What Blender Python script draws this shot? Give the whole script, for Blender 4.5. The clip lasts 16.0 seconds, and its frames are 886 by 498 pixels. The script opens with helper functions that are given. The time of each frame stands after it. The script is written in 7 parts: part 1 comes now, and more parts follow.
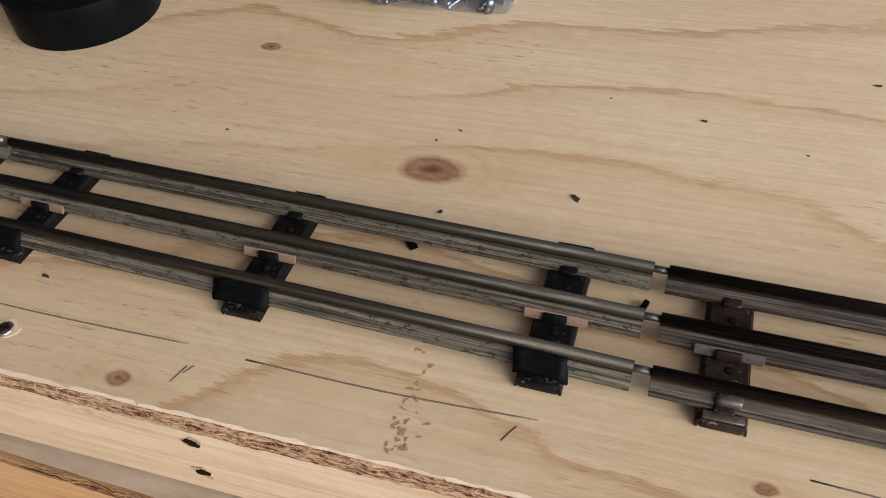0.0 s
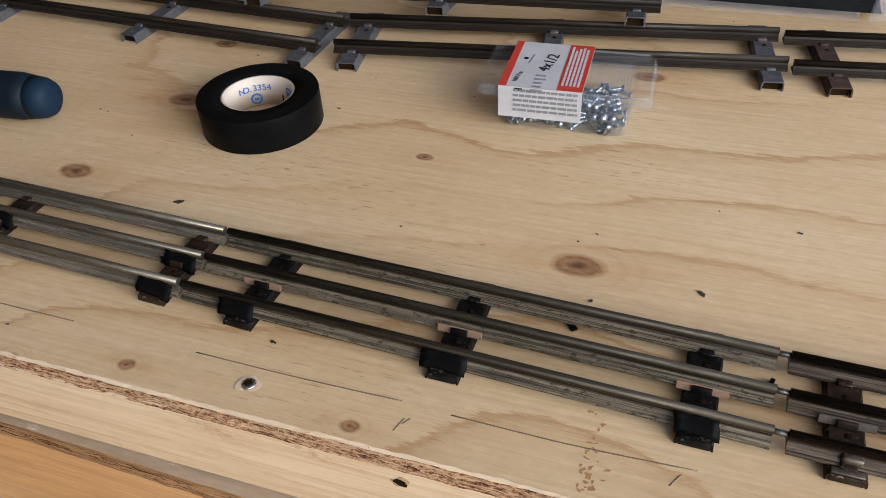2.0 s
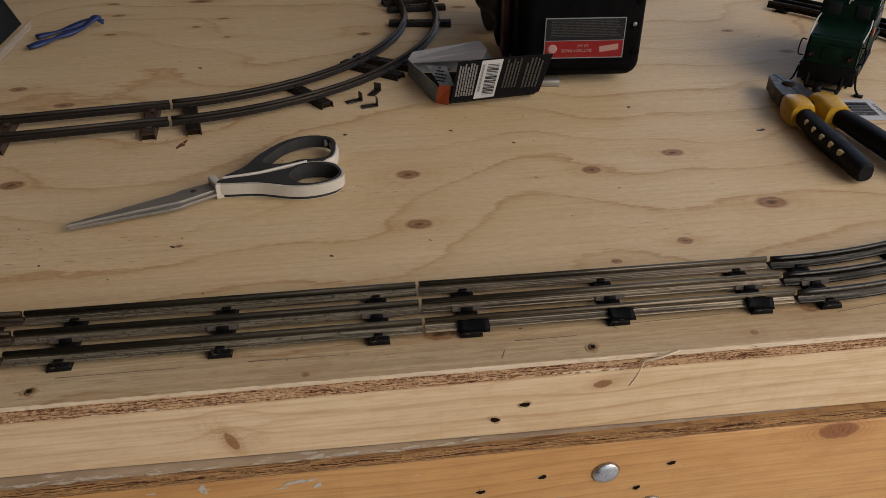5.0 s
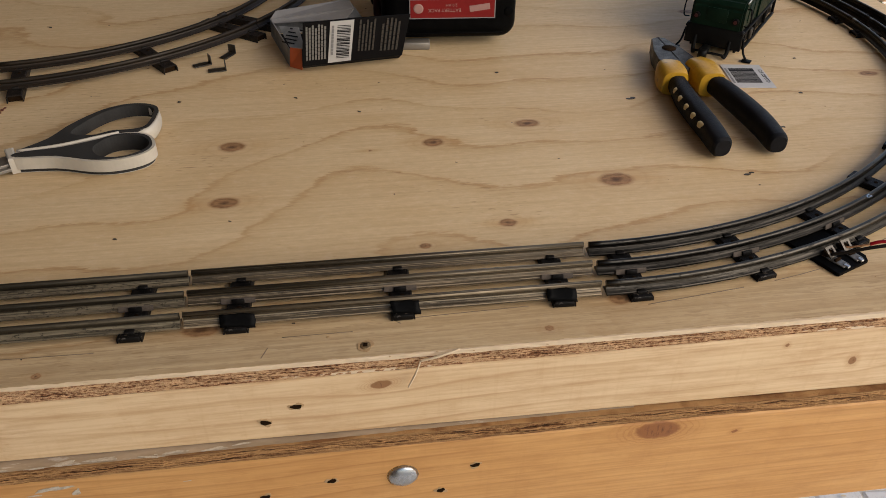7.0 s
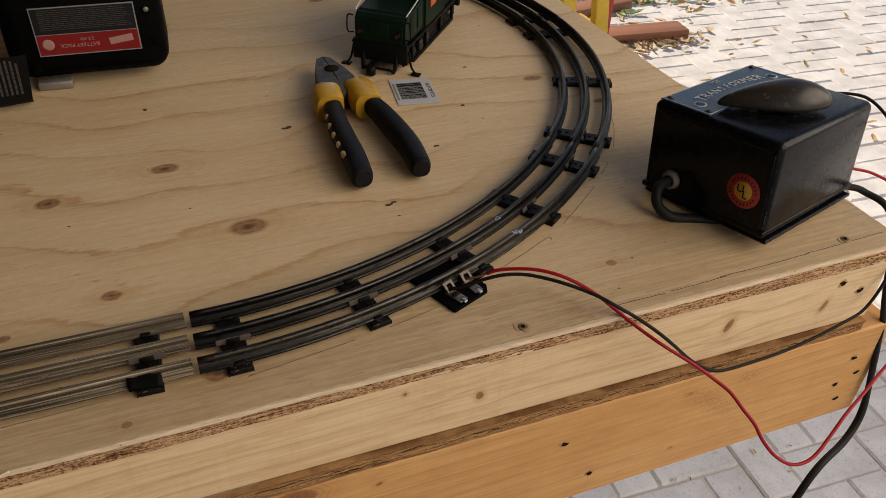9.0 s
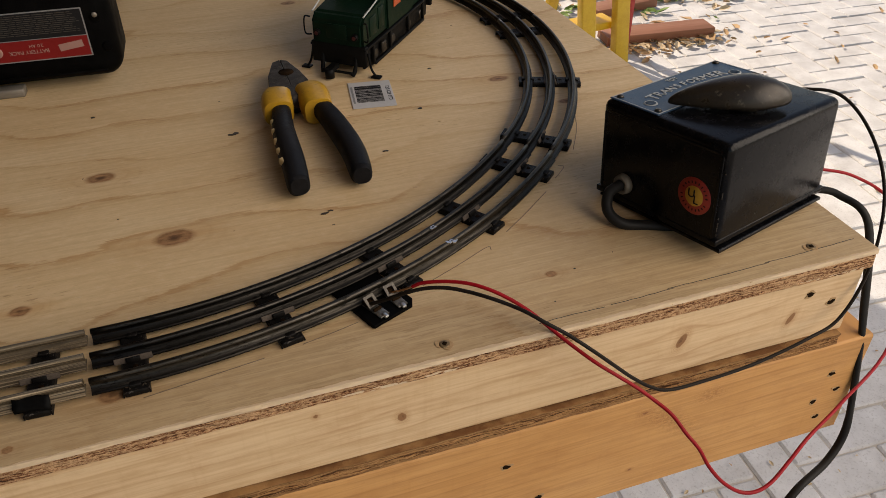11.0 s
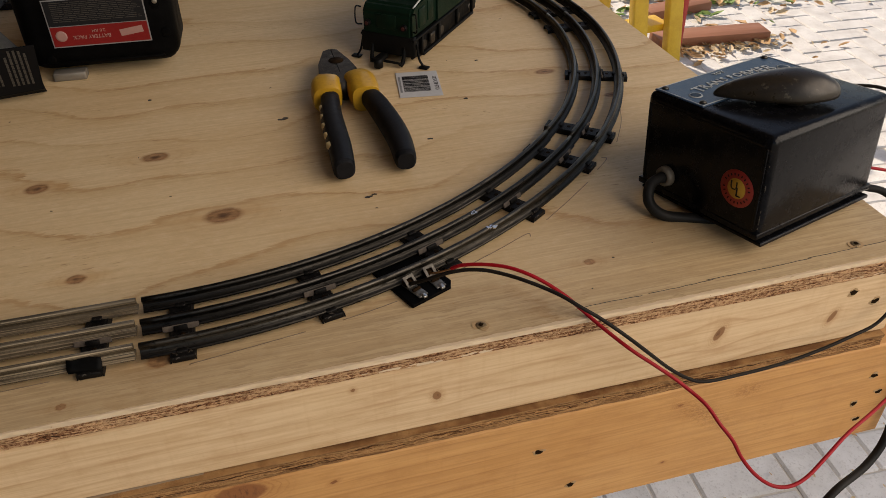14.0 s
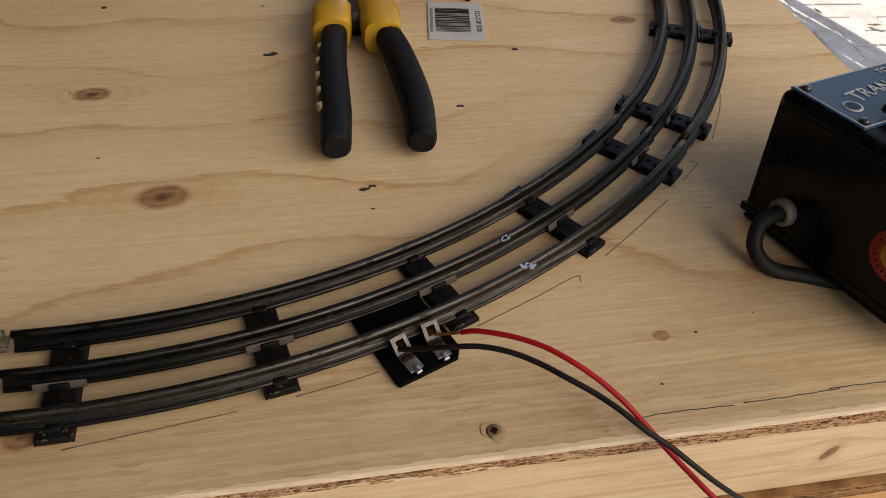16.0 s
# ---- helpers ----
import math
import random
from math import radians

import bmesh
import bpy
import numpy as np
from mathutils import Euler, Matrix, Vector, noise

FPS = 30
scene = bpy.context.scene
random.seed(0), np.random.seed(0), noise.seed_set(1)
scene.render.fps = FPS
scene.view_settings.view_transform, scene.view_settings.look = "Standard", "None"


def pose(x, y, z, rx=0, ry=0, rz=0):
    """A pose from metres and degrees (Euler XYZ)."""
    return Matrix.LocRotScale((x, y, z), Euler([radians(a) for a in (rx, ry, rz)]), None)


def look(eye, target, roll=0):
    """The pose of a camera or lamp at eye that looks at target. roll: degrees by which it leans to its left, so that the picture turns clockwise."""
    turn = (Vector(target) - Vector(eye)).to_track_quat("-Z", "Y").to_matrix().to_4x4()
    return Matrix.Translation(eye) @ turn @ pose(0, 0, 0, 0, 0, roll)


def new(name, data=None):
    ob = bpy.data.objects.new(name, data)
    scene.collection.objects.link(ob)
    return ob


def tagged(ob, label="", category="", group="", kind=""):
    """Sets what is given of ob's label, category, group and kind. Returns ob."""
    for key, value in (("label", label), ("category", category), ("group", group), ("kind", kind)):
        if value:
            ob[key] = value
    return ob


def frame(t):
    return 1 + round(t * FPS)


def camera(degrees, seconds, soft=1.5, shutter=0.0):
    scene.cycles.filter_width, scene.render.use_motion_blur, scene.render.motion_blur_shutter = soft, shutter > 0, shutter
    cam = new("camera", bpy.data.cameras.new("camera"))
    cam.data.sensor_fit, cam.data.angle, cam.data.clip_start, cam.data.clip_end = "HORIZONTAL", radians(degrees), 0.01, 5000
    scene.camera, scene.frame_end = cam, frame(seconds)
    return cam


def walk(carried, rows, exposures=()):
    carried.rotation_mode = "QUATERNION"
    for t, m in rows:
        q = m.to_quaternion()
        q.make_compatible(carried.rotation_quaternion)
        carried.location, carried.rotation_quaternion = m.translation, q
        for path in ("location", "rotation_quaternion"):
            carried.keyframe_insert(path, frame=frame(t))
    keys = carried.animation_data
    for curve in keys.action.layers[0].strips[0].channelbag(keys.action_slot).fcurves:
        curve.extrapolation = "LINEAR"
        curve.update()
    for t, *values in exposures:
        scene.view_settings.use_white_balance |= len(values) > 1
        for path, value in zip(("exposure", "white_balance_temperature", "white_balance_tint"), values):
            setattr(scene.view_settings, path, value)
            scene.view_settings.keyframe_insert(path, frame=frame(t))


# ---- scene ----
cam = camera(59.12, 16.0, soft=0.62)
PATH = [
    (0, (-0.626, -0.085, 0.179), (-1.1, 1.206, -1.273), -5.2),
    (0.5, (-0.637, -0.114, 0.194), (-1.144, 1.201, -1.226), -4.6),
    (1, (-0.652, -0.128, 0.201), (-1.191, 1.207, -1.187), -4.0),
    (1.5, (-0.663, -0.136, 0.207), (-1.227, 1.227, -1.143), -3.6),
    (2, (-0.666, -0.141, 0.224), (-1.2, 1.285, -1.073), -3.5),
    (2.5, (-0.693, -0.159, 0.235), (-1.113, 1.329, -1.034), -2.9),
    (3, (-0.627, -0.207, 0.249), (-0.916, 1.342, -0.982), -1.9),
    (3.5, (-0.469, -0.252, 0.255), (-0.638, 1.355, -0.924), -1.4),
    (4, (-0.391, -0.325, 0.273), (-0.373, 1.323, -0.861), -0.6),
    (4.5, (-0.333, -0.35, 0.28), (-0.143, 1.299, -0.836), -0.0),
    (5, (-0.195, -0.313, 0.287), (0.019, 1.341, -0.816), 0.1),
    (5.2, (-0.144, -0.298, 0.287), (0.055, 1.357, -0.818), 0.1),
    (7.3, (-0.0645, -0.2776, 0.2748), (0.0534, 0.5090, -0.3314), 0.76),
    (7.5, (-0.0565, -0.2685, 0.2774), (0.0795, 0.5102, -0.3352), 1.32),
    (8, (0.0005, -0.2593, 0.2762), (0.1979, 0.5053, -0.3373), 2.06),
    (8.5, (0.0505, -0.2633, 0.2781), (0.3155, 0.4854, -0.3296), 2.56),
    (9, (0.0686, -0.2646, 0.2891), (0.3750, 0.4713, -0.3147), 2.29),
    (9.5, (0.0821, -0.2606, 0.2923), (0.3993, 0.4722, -0.3097), 1.86),
    (10, (0.1028, -0.2607, 0.2873), (0.4070, 0.4783, -0.3139), 1.41),
    (12.5, (0.1533, -0.2695, 0.2685), (0.3672, 0.4998, -0.3336), -1.88),
    (13, (0.1514, -0.2676, 0.2658), (0.3593, 0.5031, -0.3365), -1.89),
    (13.5, (0.1419, -0.2704, 0.2770), (0.3496, 0.5037, -0.3210), -1.42),
    (14, (0.1340, -0.2758, 0.2742), (0.3437, 0.4963, -0.3257), -0.62),
    (14.5, (0.1346, -0.2819, 0.2797), (0.3351, 0.4894, -0.3244), -0.02),
    (15, (0.1309, -0.2720, 0.2908), (0.3210, 0.4906, -0.3275), 0.93),
    (15.5, (0.1397, -0.2347, 0.2702), (0.3295, 0.5033, -0.3774), 3.05),
    (16, (0.1753, -0.1360, 0.2379), (0.3325, 0.5605, -0.4622), 4.16),
]
EXPOSURES = [(0, 1.57, 6050, 14), (1.5, 1.58, 6150, 14), (2.0, 1.58, 6150, 13), (2.5, 1.80, 6100, 13), (3.0, 1.80, 5900, 13), (3.5, 1.34, 5950, 13), (4.0, 1.10, 6150, 14), (4.5, 0.76, 6100, 14), (5.0, 0.18, 6900, 15), (7.5, 0.43, 7300, 15), (8.0, 0.31, 7400, 15), (9.0, -0.13, 7750, 16), (14.5, -0.10, 7800, 16), (15.5, -0.08, 7700, 15), (16.0, 0.21, 7400, 15)]
walk(cam, [(t, look(eye, target, roll)) for t, eye, target, roll in PATH], EXPOSURES)

# ---------------------------------------------------------------- sky and sun
SUN_DIR = Vector((-0.30, 0.80, 0.75)).normalized()      # towards the sun
world = bpy.data.worlds.new("sky")
scene.world = world
world.use_nodes = True
wn = world.node_tree
sky = wn.nodes.new("ShaderNodeTexSky")
sky.sky_type = "NISHITA"
sky.sun_disc = False
sky.sun_elevation = math.asin(SUN_DIR.z)
sky.sun_rotation = math.atan2(SUN_DIR.x, SUN_DIR.y)
wn.links.new(sky.outputs["Color"], wn.nodes["Background"].inputs["Color"])
wn.nodes["Background"].inputs["Strength"].default_value = 0.15
sun = new("sun", bpy.data.lights.new("sun", "SUN"))
sun.data.energy, sun.data.angle, sun.data.color = 5.0, radians(0.6), (1.0, 0.95, 0.86)
sun.matrix_world = look(SUN_DIR * 20, (0, 0, 0))
# added area lamp behind the camera, standing in for unseen daylight on the bench
front = new("front_fill", bpy.data.lights.new("front_fill", "AREA"))
front.data.shape, front.data.size, front.data.size_y, front.data.energy, front.data.color = "RECTANGLE", 2.2, 1.3, 37, (1.0, 0.955, 0.885)
front.matrix_world = look((1.35, -0.86, 0.85), (0.20, 0.1, 0.0))


GROUND = -0.88          # paving, below the bench top at z = 0
RIGHT = 0.500           # right end of the bench


# ---------------------------------------------------------------- materials
class Nodes:
    """A small writer of node materials."""

    def __init__(self, name):
        self.mat = bpy.data.materials.new(name)
        self.mat.use_nodes = True
        self.tree = self.mat.node_tree
        self.bsdf = self.tree.nodes["Principled BSDF"]

    def node(self, kind, **inputs):
        n = self.tree.nodes.new(kind)
        for key, value in inputs.items():
            self.put(n, key.replace("_", " "), value)
        return n

    def put(self, n, key, value):
        sock = n.inputs[int(key[1:])] if key[0] == "#" else n.inputs[key]
        if isinstance(value, bpy.types.NodeSocket):
            self.tree.links.new(value, sock)
        else:
            sock.default_value = value

    def math(self, op, a, b=0.0, clamp=False):
        n = self.tree.nodes.new("ShaderNodeMath")
        n.operation, n.use_clamp = op, clamp
        self.put(n, "#0", a)
        self.put(n, "#1", b)
        return n.outputs[0]

    def coords(self, scale=(1, 1, 1), source="Object"):
        tc = self.tree.nodes.new("ShaderNodeTexCoord")
        mp = self.tree.nodes.new("ShaderNodeMapping")
        self.tree.links.new(tc.outputs[source], mp.inputs["Vector"])
        mp.inputs["Scale"].default_value = scale
        return mp.outputs[0]

    def noise(self, vec, scale=1.0, detail=3.0, rough=0.55, distortion=0.0):
        n = self.node("ShaderNodeTexNoise", Vector=vec, Scale=scale, Detail=detail, Roughness=rough, Distortion=distortion)
        return n.outputs["Fac"]

    def ramp(self, fac, stops):
        n = self.tree.nodes.new("ShaderNodeValToRGB")
        els = n.color_ramp.elements
        while len(els) < len(stops):
            els.new(0.5)
        for e, (p, c) in zip(els, stops):
            e.position = p
            e.color = (*c, 1) if isinstance(c, tuple) else (c, c, c, 1)
        self.tree.links.new(fac, n.inputs["Fac"])
        return n.outputs["Color"]

    def mix(self, fac, a, b, blend="MIX"):
        n = self.tree.nodes.new("ShaderNodeMix")
        n.data_type, n.blend_type = "RGBA", blend
        for k, v in ((0, fac), (6, a), (7, b)):
            if isinstance(v, bpy.types.NodeSocket):
                self.tree.links.new(v, n.inputs[k])
            else:
                n.inputs[k].default_value = (*v, 1) if isinstance(v, tuple) else v
        return n.outputs[2]

    def attribute(self, name):
        n = self.tree.nodes.new("ShaderNodeAttribute")
        n.attribute_name = name
        return n.outputs["Fac"]

    def bump(self, height, strength=0.3, distance=0.001):
        n = self.node("ShaderNodeBump", Height=height, Strength=strength, Distance=distance)
        self.put(self.bsdf, "Normal", n.outputs[0])

    def done(self, color, rough=0.5, metal=0.0, spec=0.5):
        self.put(self.bsdf, "Base Color", (*color, 1) if isinstance(color, tuple) else color)
        self.put(self.bsdf, "Roughness", rough)
        self.put(self.bsdf, "Metallic", metal)
        self.put(self.bsdf, "Specular IOR Level", spec)
        return self.mat


def surface(name, c1, c2, scale=60.0, rough=0.5, metal=0.0, bump=0.15, spec=0.5, stretch=(1, 1, 1), fleck=None, spread=0.12):
    """Two colours mixed by coarse and fine noise, with a worn gloss and fine relief; fleck: a third colour in small worn spots."""
    n = Nodes(name)
    v = n.coords(stretch)
    a, b = n.noise(v, scale, 4), n.noise(v, scale * 7, 3)
    f = n.math("ADD", n.math("MULTIPLY", a, 0.7), n.math("MULTIPLY", b, 0.3))
    col = n.mix(n.ramp(f, [(0.36, 0.0), (0.66, 1.0)]), c1, c2)
    if fleck:
        g = n.noise(v, scale * 2.3, 5, 0.7)
        col = n.mix(n.ramp(g, [(0.60, 0.0), (0.66, 1.0)]), col, fleck)
    r = n.ramp(f, [(0.3, max(rough - spread, 0.02)), (0.7, min(rough + spread, 1.0))])
    n.bump(b, bump, 0.0006)
    return n.done(col, r, metal, spec)


def plain(name, c, rough=0.5, metal=0.0, spec=0.5):
    return surface(name, c, tuple(x * 0.85 for x in c), 40.0, rough, metal, 0.05, spec, spread=0.05)


def plywood_material():
    """Rotary-cut softwood face: long growth lines that bend round the knots, pores, soft knots and a few grey smudges."""
    n = Nodes("plywood_face")
    v = n.coords((1, 1, 1))
    sep = n.node("ShaderNodeSeparateXYZ", Vector=v)
    y = sep.outputs[1]
    warp, knot, patch = n.attribute("warp"), n.attribute("knot"), n.attribute("front_grey")
    drift = n.noise(n.coords((2.4, 2.2, 1)), 1.0, 2.0, 0.45)
    wob = n.noise(n.coords((5, 17, 1)), 1.0, 5.0, 0.62)
    yy = n.math("ADD", y, warp)
    field = n.math("ADD", n.math("MULTIPLY", yy, 15.0), n.math("MULTIPLY", drift, 7.5))
    field = n.math("ADD", field, n.math("MULTIPLY", wob, 0.9))
    feather = n.noise(n.coords((55, 420, 1)), 1.0, 4.0, 0.7)
    field = n.math("ADD", field, n.math("MULTIPLY", n.math("SUBTRACT", feather, 0.5), 0.20))
    ring = n.math("FRACT", field)
    line = n.ramp(ring, [(0.0, 0.0), (0.72, 0.0), (0.88, 0.25), (0.93, 1.0), (0.955, 0.8), (0.975, 0.0)])
    fade = n.ramp(n.noise(n.coords((3.2, 8.0, 1)), 1.0, 3.0), [(0.37, 0.12), (0.54, 1.0)])
    line = n.math("MULTIPLY", line, fade)
    fine = n.noise(n.coords((10, 480, 1)), 1.0, 4.0, 0.62)
    cloud = n.noise(v, 7.0, 4.0, 0.55)
    streak = n.noise(n.coords((2.5, 17, 1)), 1.0, 4.0, 0.55)
    tone = n.math("ADD", n.math("MULTIPLY", cloud, 0.5), n.math("MULTIPLY", streak, 0.5))
    base = n.mix(n.ramp(tone, [(0.36, 0.0), (0.62, 1.0)]), (0.615, 0.424, 0.220), (0.70, 0.527, 0.310))
    base = n.mix(n.math("MULTIPLY", n.ramp(fine, [(0.40, 0.0), (0.66, 1.0)]), 0.36), base, (0.45, 0.295, 0.15))
    base = n.mix(n.math("MULTIPLY", line, 0.82), base, (0.42, 0.225, 0.085))
    broad = n.ramp(ring, [(0.0, 0.0), (0.50, 0.10), (0.90, 1.0), (0.96, 0.7), (1.0, 0.0)])
    base = n.mix(n.math("MULTIPLY", n.math("MULTIPLY", broad, n.ramp(cloud, [(0.36, 0.10), (0.58, 1.0)])), 0.34), base, (0.55, 0.36, 0.17))
    # torn, darker dashes that follow the growth lines
    dash = n.noise(n.coords((34, 300, 1)), 1.0, 4.0, 0.7)
    base = n.mix(n.math("MULTIPLY", n.math("MULTIPLY", n.ramp(dash, [(0.58, 0.0), (0.68, 1.0)]), n.ramp(line, [(0.05, 0.0), (0.40, 1.0)])), 0.80), base, (0.34, 0.185, 0.08))
    # short dark pores, in few places
    pore = n.noise(n.coords((80, 620, 1)), 1.0, 2.0, 0.6)
    gate = n.ramp(n.noise(n.coords((6, 12, 1)), 1.0, 3.0), [(0.48, 0.0), (0.62, 1.0)])
    base = n.mix(n.math("MULTIPLY", n.math("MULTIPLY", n.ramp(pore, [(0.62, 0.0), (0.68, 1.0)]), gate), 0.70), base, (0.30, 0.17, 0.075))
    mottle = n.noise(n.coords((120, 240, 1)), 1.0, 5.0, 0.75)
    base = n.mix(n.math("MULTIPLY", n.ramp(mottle, [(0.36, 1.0), (0.54, 0.0)]), 0.24), base, (0.44, 0.31, 0.17))
    base = n.mix(n.math("MULTIPLY", n.ramp(mottle, [(0.54, 0.0), (0.72, 1.0)]), 0.28), base, (0.74, 0.61, 0.44))
    # amber blushes beside the knots' grain
    blush = n.noise(n.coords((9, 26, 1)), 1.0, 4.0, 0.6)
    base = n.mix(n.math("MULTIPLY", n.ramp(blush, [(0.58, 0.0), (0.76, 1.0)]), 0.45), base, (0.56, 0.36, 0.17))
    # knots: a dark pith, a red-brown heart with a thin dark rim, a pale collar and faint outer rings
    kn = n.math("ADD", knot, n.math("MULTIPLY", n.math("SUBTRACT", n.noise(v, 120.0, 4.0, 0.65), 0.5), 0.42))
    quarter = n.math("MULTIPLY", kn, 0.25)
    halo = n.ramp(quarter, [(0.30, 1.0), (0.80, 0.0)])
    base = n.mix(n.math("MULTIPLY", halo, 0.14), base, (0.47, 0.30, 0.145))
    collar = n.ramp(quarter, [(0.20, 0.0), (0.30, 1.0), (0.45, 0.0)])
    base = n.mix(n.math("MULTIPLY", collar, 0.14), base, (0.68, 0.535, 0.355))
    quarter = n.math("ADD", quarter, n.math("MULTIPLY", n.math("SUBTRACT", n.noise(n.coords((38, 60, 1)), 1.0, 4.0, 0.6), 0.5), 0.34))
    outer = n.ramp(quarter, [(0.38, 0.0), (0.42, 1.0), (0.47, 0.0), (0.56, 0.0), (0.60, 0.6), (0.66, 0.0)])
    base = n.mix(n.math("MULTIPLY", outer, 0.15), base, (0.36, 0.20, 0.085))
    glow = n.math("MULTIPLY", n.attribute("blush"), n.ramp(n.noise(n.coords((22, 130, 1)), 1.0, 4.0, 0.65), [(0.36, 0.15), (0.62, 1.0)]))
    base = n.mix(n.math("MULTIPLY", glow, 0.62), base, (0.50, 0.275, 0.105))
    heart = n.ramp(n.math("MULTIPLY", kn, 0.25), [(0.05, 0.96), (0.13, 0.80), (0.19, 0.93), (0.23, 0.42), (0.28, 0.0)])
    heart_col = n.mix(n.ramp(n.noise(n.coords((120, 300, 1)), 1.0, 4.0, 0.7), [(0.36, 0.0), (0.66, 1.0)]), (0.155, 0.068, 0.028), (0.36, 0.185, 0.085))
    base = n.mix(heart, base, heart_col)
    pith = n.ramp(kn, [(0.12, 1.0), (0.42, 0.0)])
    base = n.mix(n.math("MULTIPLY", pith, 0.80), base, (0.07, 0.034, 0.018))
    # greyer, darker zone along the front edge, with torn dashes
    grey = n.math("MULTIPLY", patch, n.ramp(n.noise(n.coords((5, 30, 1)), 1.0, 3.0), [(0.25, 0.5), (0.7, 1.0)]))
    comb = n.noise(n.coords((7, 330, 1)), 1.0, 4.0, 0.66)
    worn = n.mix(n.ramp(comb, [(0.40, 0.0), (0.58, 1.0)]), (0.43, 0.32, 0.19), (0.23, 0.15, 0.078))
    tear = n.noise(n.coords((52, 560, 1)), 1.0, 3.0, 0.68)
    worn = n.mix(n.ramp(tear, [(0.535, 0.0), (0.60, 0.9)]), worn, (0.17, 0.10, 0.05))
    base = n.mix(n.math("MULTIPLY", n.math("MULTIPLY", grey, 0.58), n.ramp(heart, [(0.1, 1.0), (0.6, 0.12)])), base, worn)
    n.bump(n.math("ADD", n.math("MULTIPLY", fine, 0.7), n.math("ADD", n.math("MULTIPLY", line, -0.6), n.math("MULTIPLY", mottle, 0.5))), 0.30, 0.0006)
    return n.done(base, n.ramp(fine, [(0.3, 0.50), (0.7, 0.66)]), 0.0, 0.25)


def board_material(name, light, dark, line_col, gap=70.0, strength=0.8, heart_col=(0.25, 0.115, 0.045)):
    """Sawn softwood board with long grain along its length (local x) that bends round its knots; smears of torn grain."""
    n = Nodes(name)
    drift = n.noise(n.coords((1.3, 1, 6.0)), 1.0, 3.0, 0.5)
    tc = n.coords((1, 1, 1))
    sep = n.node("ShaderNodeSeparateXYZ", Vector=tc)
    near, smear = n.attribute("near"), n.attribute("smear")
    z = n.math("ADD", sep.outputs[2], n.attribute("warp"))
    wob = n.noise(n.coords((9, 1, 60)), 1.0, 4.0, 0.6)
    f = n.math("ADD", n.math("ADD", n.math("MULTIPLY", z, gap), n.math("MULTIPLY", drift, 6.0)), n.math("MULTIPLY", wob, 0.35))
    line = n.ramp(n.math("FRACT", f), [(0.0, 0.0), (0.55, 0.06), (0.80, 0.35), (0.92, 1.0), (1.0, 0.0)])
    fine = n.noise(n.coords((12, 1, 500)), 1.0, 4.0, 0.6)
    cloud = n.noise(n.coords((6, 6, 18)), 1.0, 4.0)
    base = n.mix(n.ramp(cloud, [(0.3, 0.0), (0.7, 1.0)]), light, dark)
    fade = n.ramp(n.noise(n.coords((4, 1, 9)), 1.0, 2.0), [(0.35, 0.1), (0.65, 0.8)])
    base = n.mix(n.math("MULTIPLY", n.math("MULTIPLY", line, fade), strength), base, line_col)
    base = n.mix(n.math("MULTIPLY", n.ramp(fine, [(0.42, 0.0), (0.70, 1.0)]), 0.44), base, line_col)
    # saw marks across the grain
    saw = n.noise(n.coords((240, 1, 14)), 1.0, 3.0, 0.6)
    base = n.mix(n.math("MULTIPLY", n.ramp(saw, [(0.56, 0.0), (0.72, 1.0)]), 0.12), base, line_col)
    worn = n.noise(n.coords((26, 1, 90)), 1.0, 6.0, 0.72)
    base = n.mix(n.math("MULTIPLY", n.ramp(worn, [(0.36, 1.0), (0.50, 0.0)]), 0.30), base, line_col)
    base = n.mix(n.math("MULTIPLY", n.ramp(worn, [(0.55, 0.0), (0.68, 1.0)]), 0.30), base, tuple(min(1, c * 1.12) for c in light))
    speck = n.noise(n.coords((90, 90, 400)), 1.0, 2.0)
    base = n.mix(n.math("MULTIPLY", n.ramp(speck, [(0.72, 0.0), (0.80, 1.0)]), 0.4), base, line_col)
    # knots: a soft blush, crowded rings and a split brown heart
    ragged = n.math("ADD", near, n.math("MULTIPLY", n.math("SUBTRACT", n.noise(n.coords((170, 1, 170)), 1.0, 4.0, 0.65), 0.5), 0.16))
    base = n.mix(n.math("MULTIPLY", n.ramp(ragged, [(0.30, 0.0), (0.72, 1.0)]), 0.35), base, line_col)
    rings = n.math("MULTIPLY", n.ramp(n.math("FRACT", n.math("MULTIPLY", ragged, 13.0)), [(0.5, 0.0), (0.8, 1.0), (1.0, 0.0)]), n.ramp(ragged, [(0.38, 0.0), (0.62, 1.0)]))
    base = n.mix(n.math("MULTIPLY", rings, 0.55), base, line_col)
    base = n.mix(n.ramp(ragged, [(0.70, 0.0), (0.765, 0.95)]), base, heart_col)
    split = n.noise(n.coords((420, 1, 130)), 1.0, 3.0, 0.7)
    base = n.mix(n.math("MULTIPLY", n.ramp(ragged, [(0.76, 0.0), (0.90, 1.0)]), n.ramp(split, [(0.50, 0.0), (0.64, 0.7)])), base, tuple(c * 0.35 for c in heart_col))
    flake = n.noise(n.coords((300, 1, 620)), 1.0, 4.0, 0.7)
    torn = n.math("MULTIPLY", smear, n.ramp(flake, [(0.44, 0.0), (0.56, 1.0)]))
    base = n.mix(n.math("MULTIPLY", torn, 0.65), base, tuple(c * 0.9 for c in line_col))
    n.bump(n.math("ADD", fine, n.math("MULTIPLY", torn, 0.8)), 0.25, 0.0008)
    return n.done(base, n.ramp(cloud, [(0.3, 0.45), (0.7, 0.65)]), 0.0, 0.35)


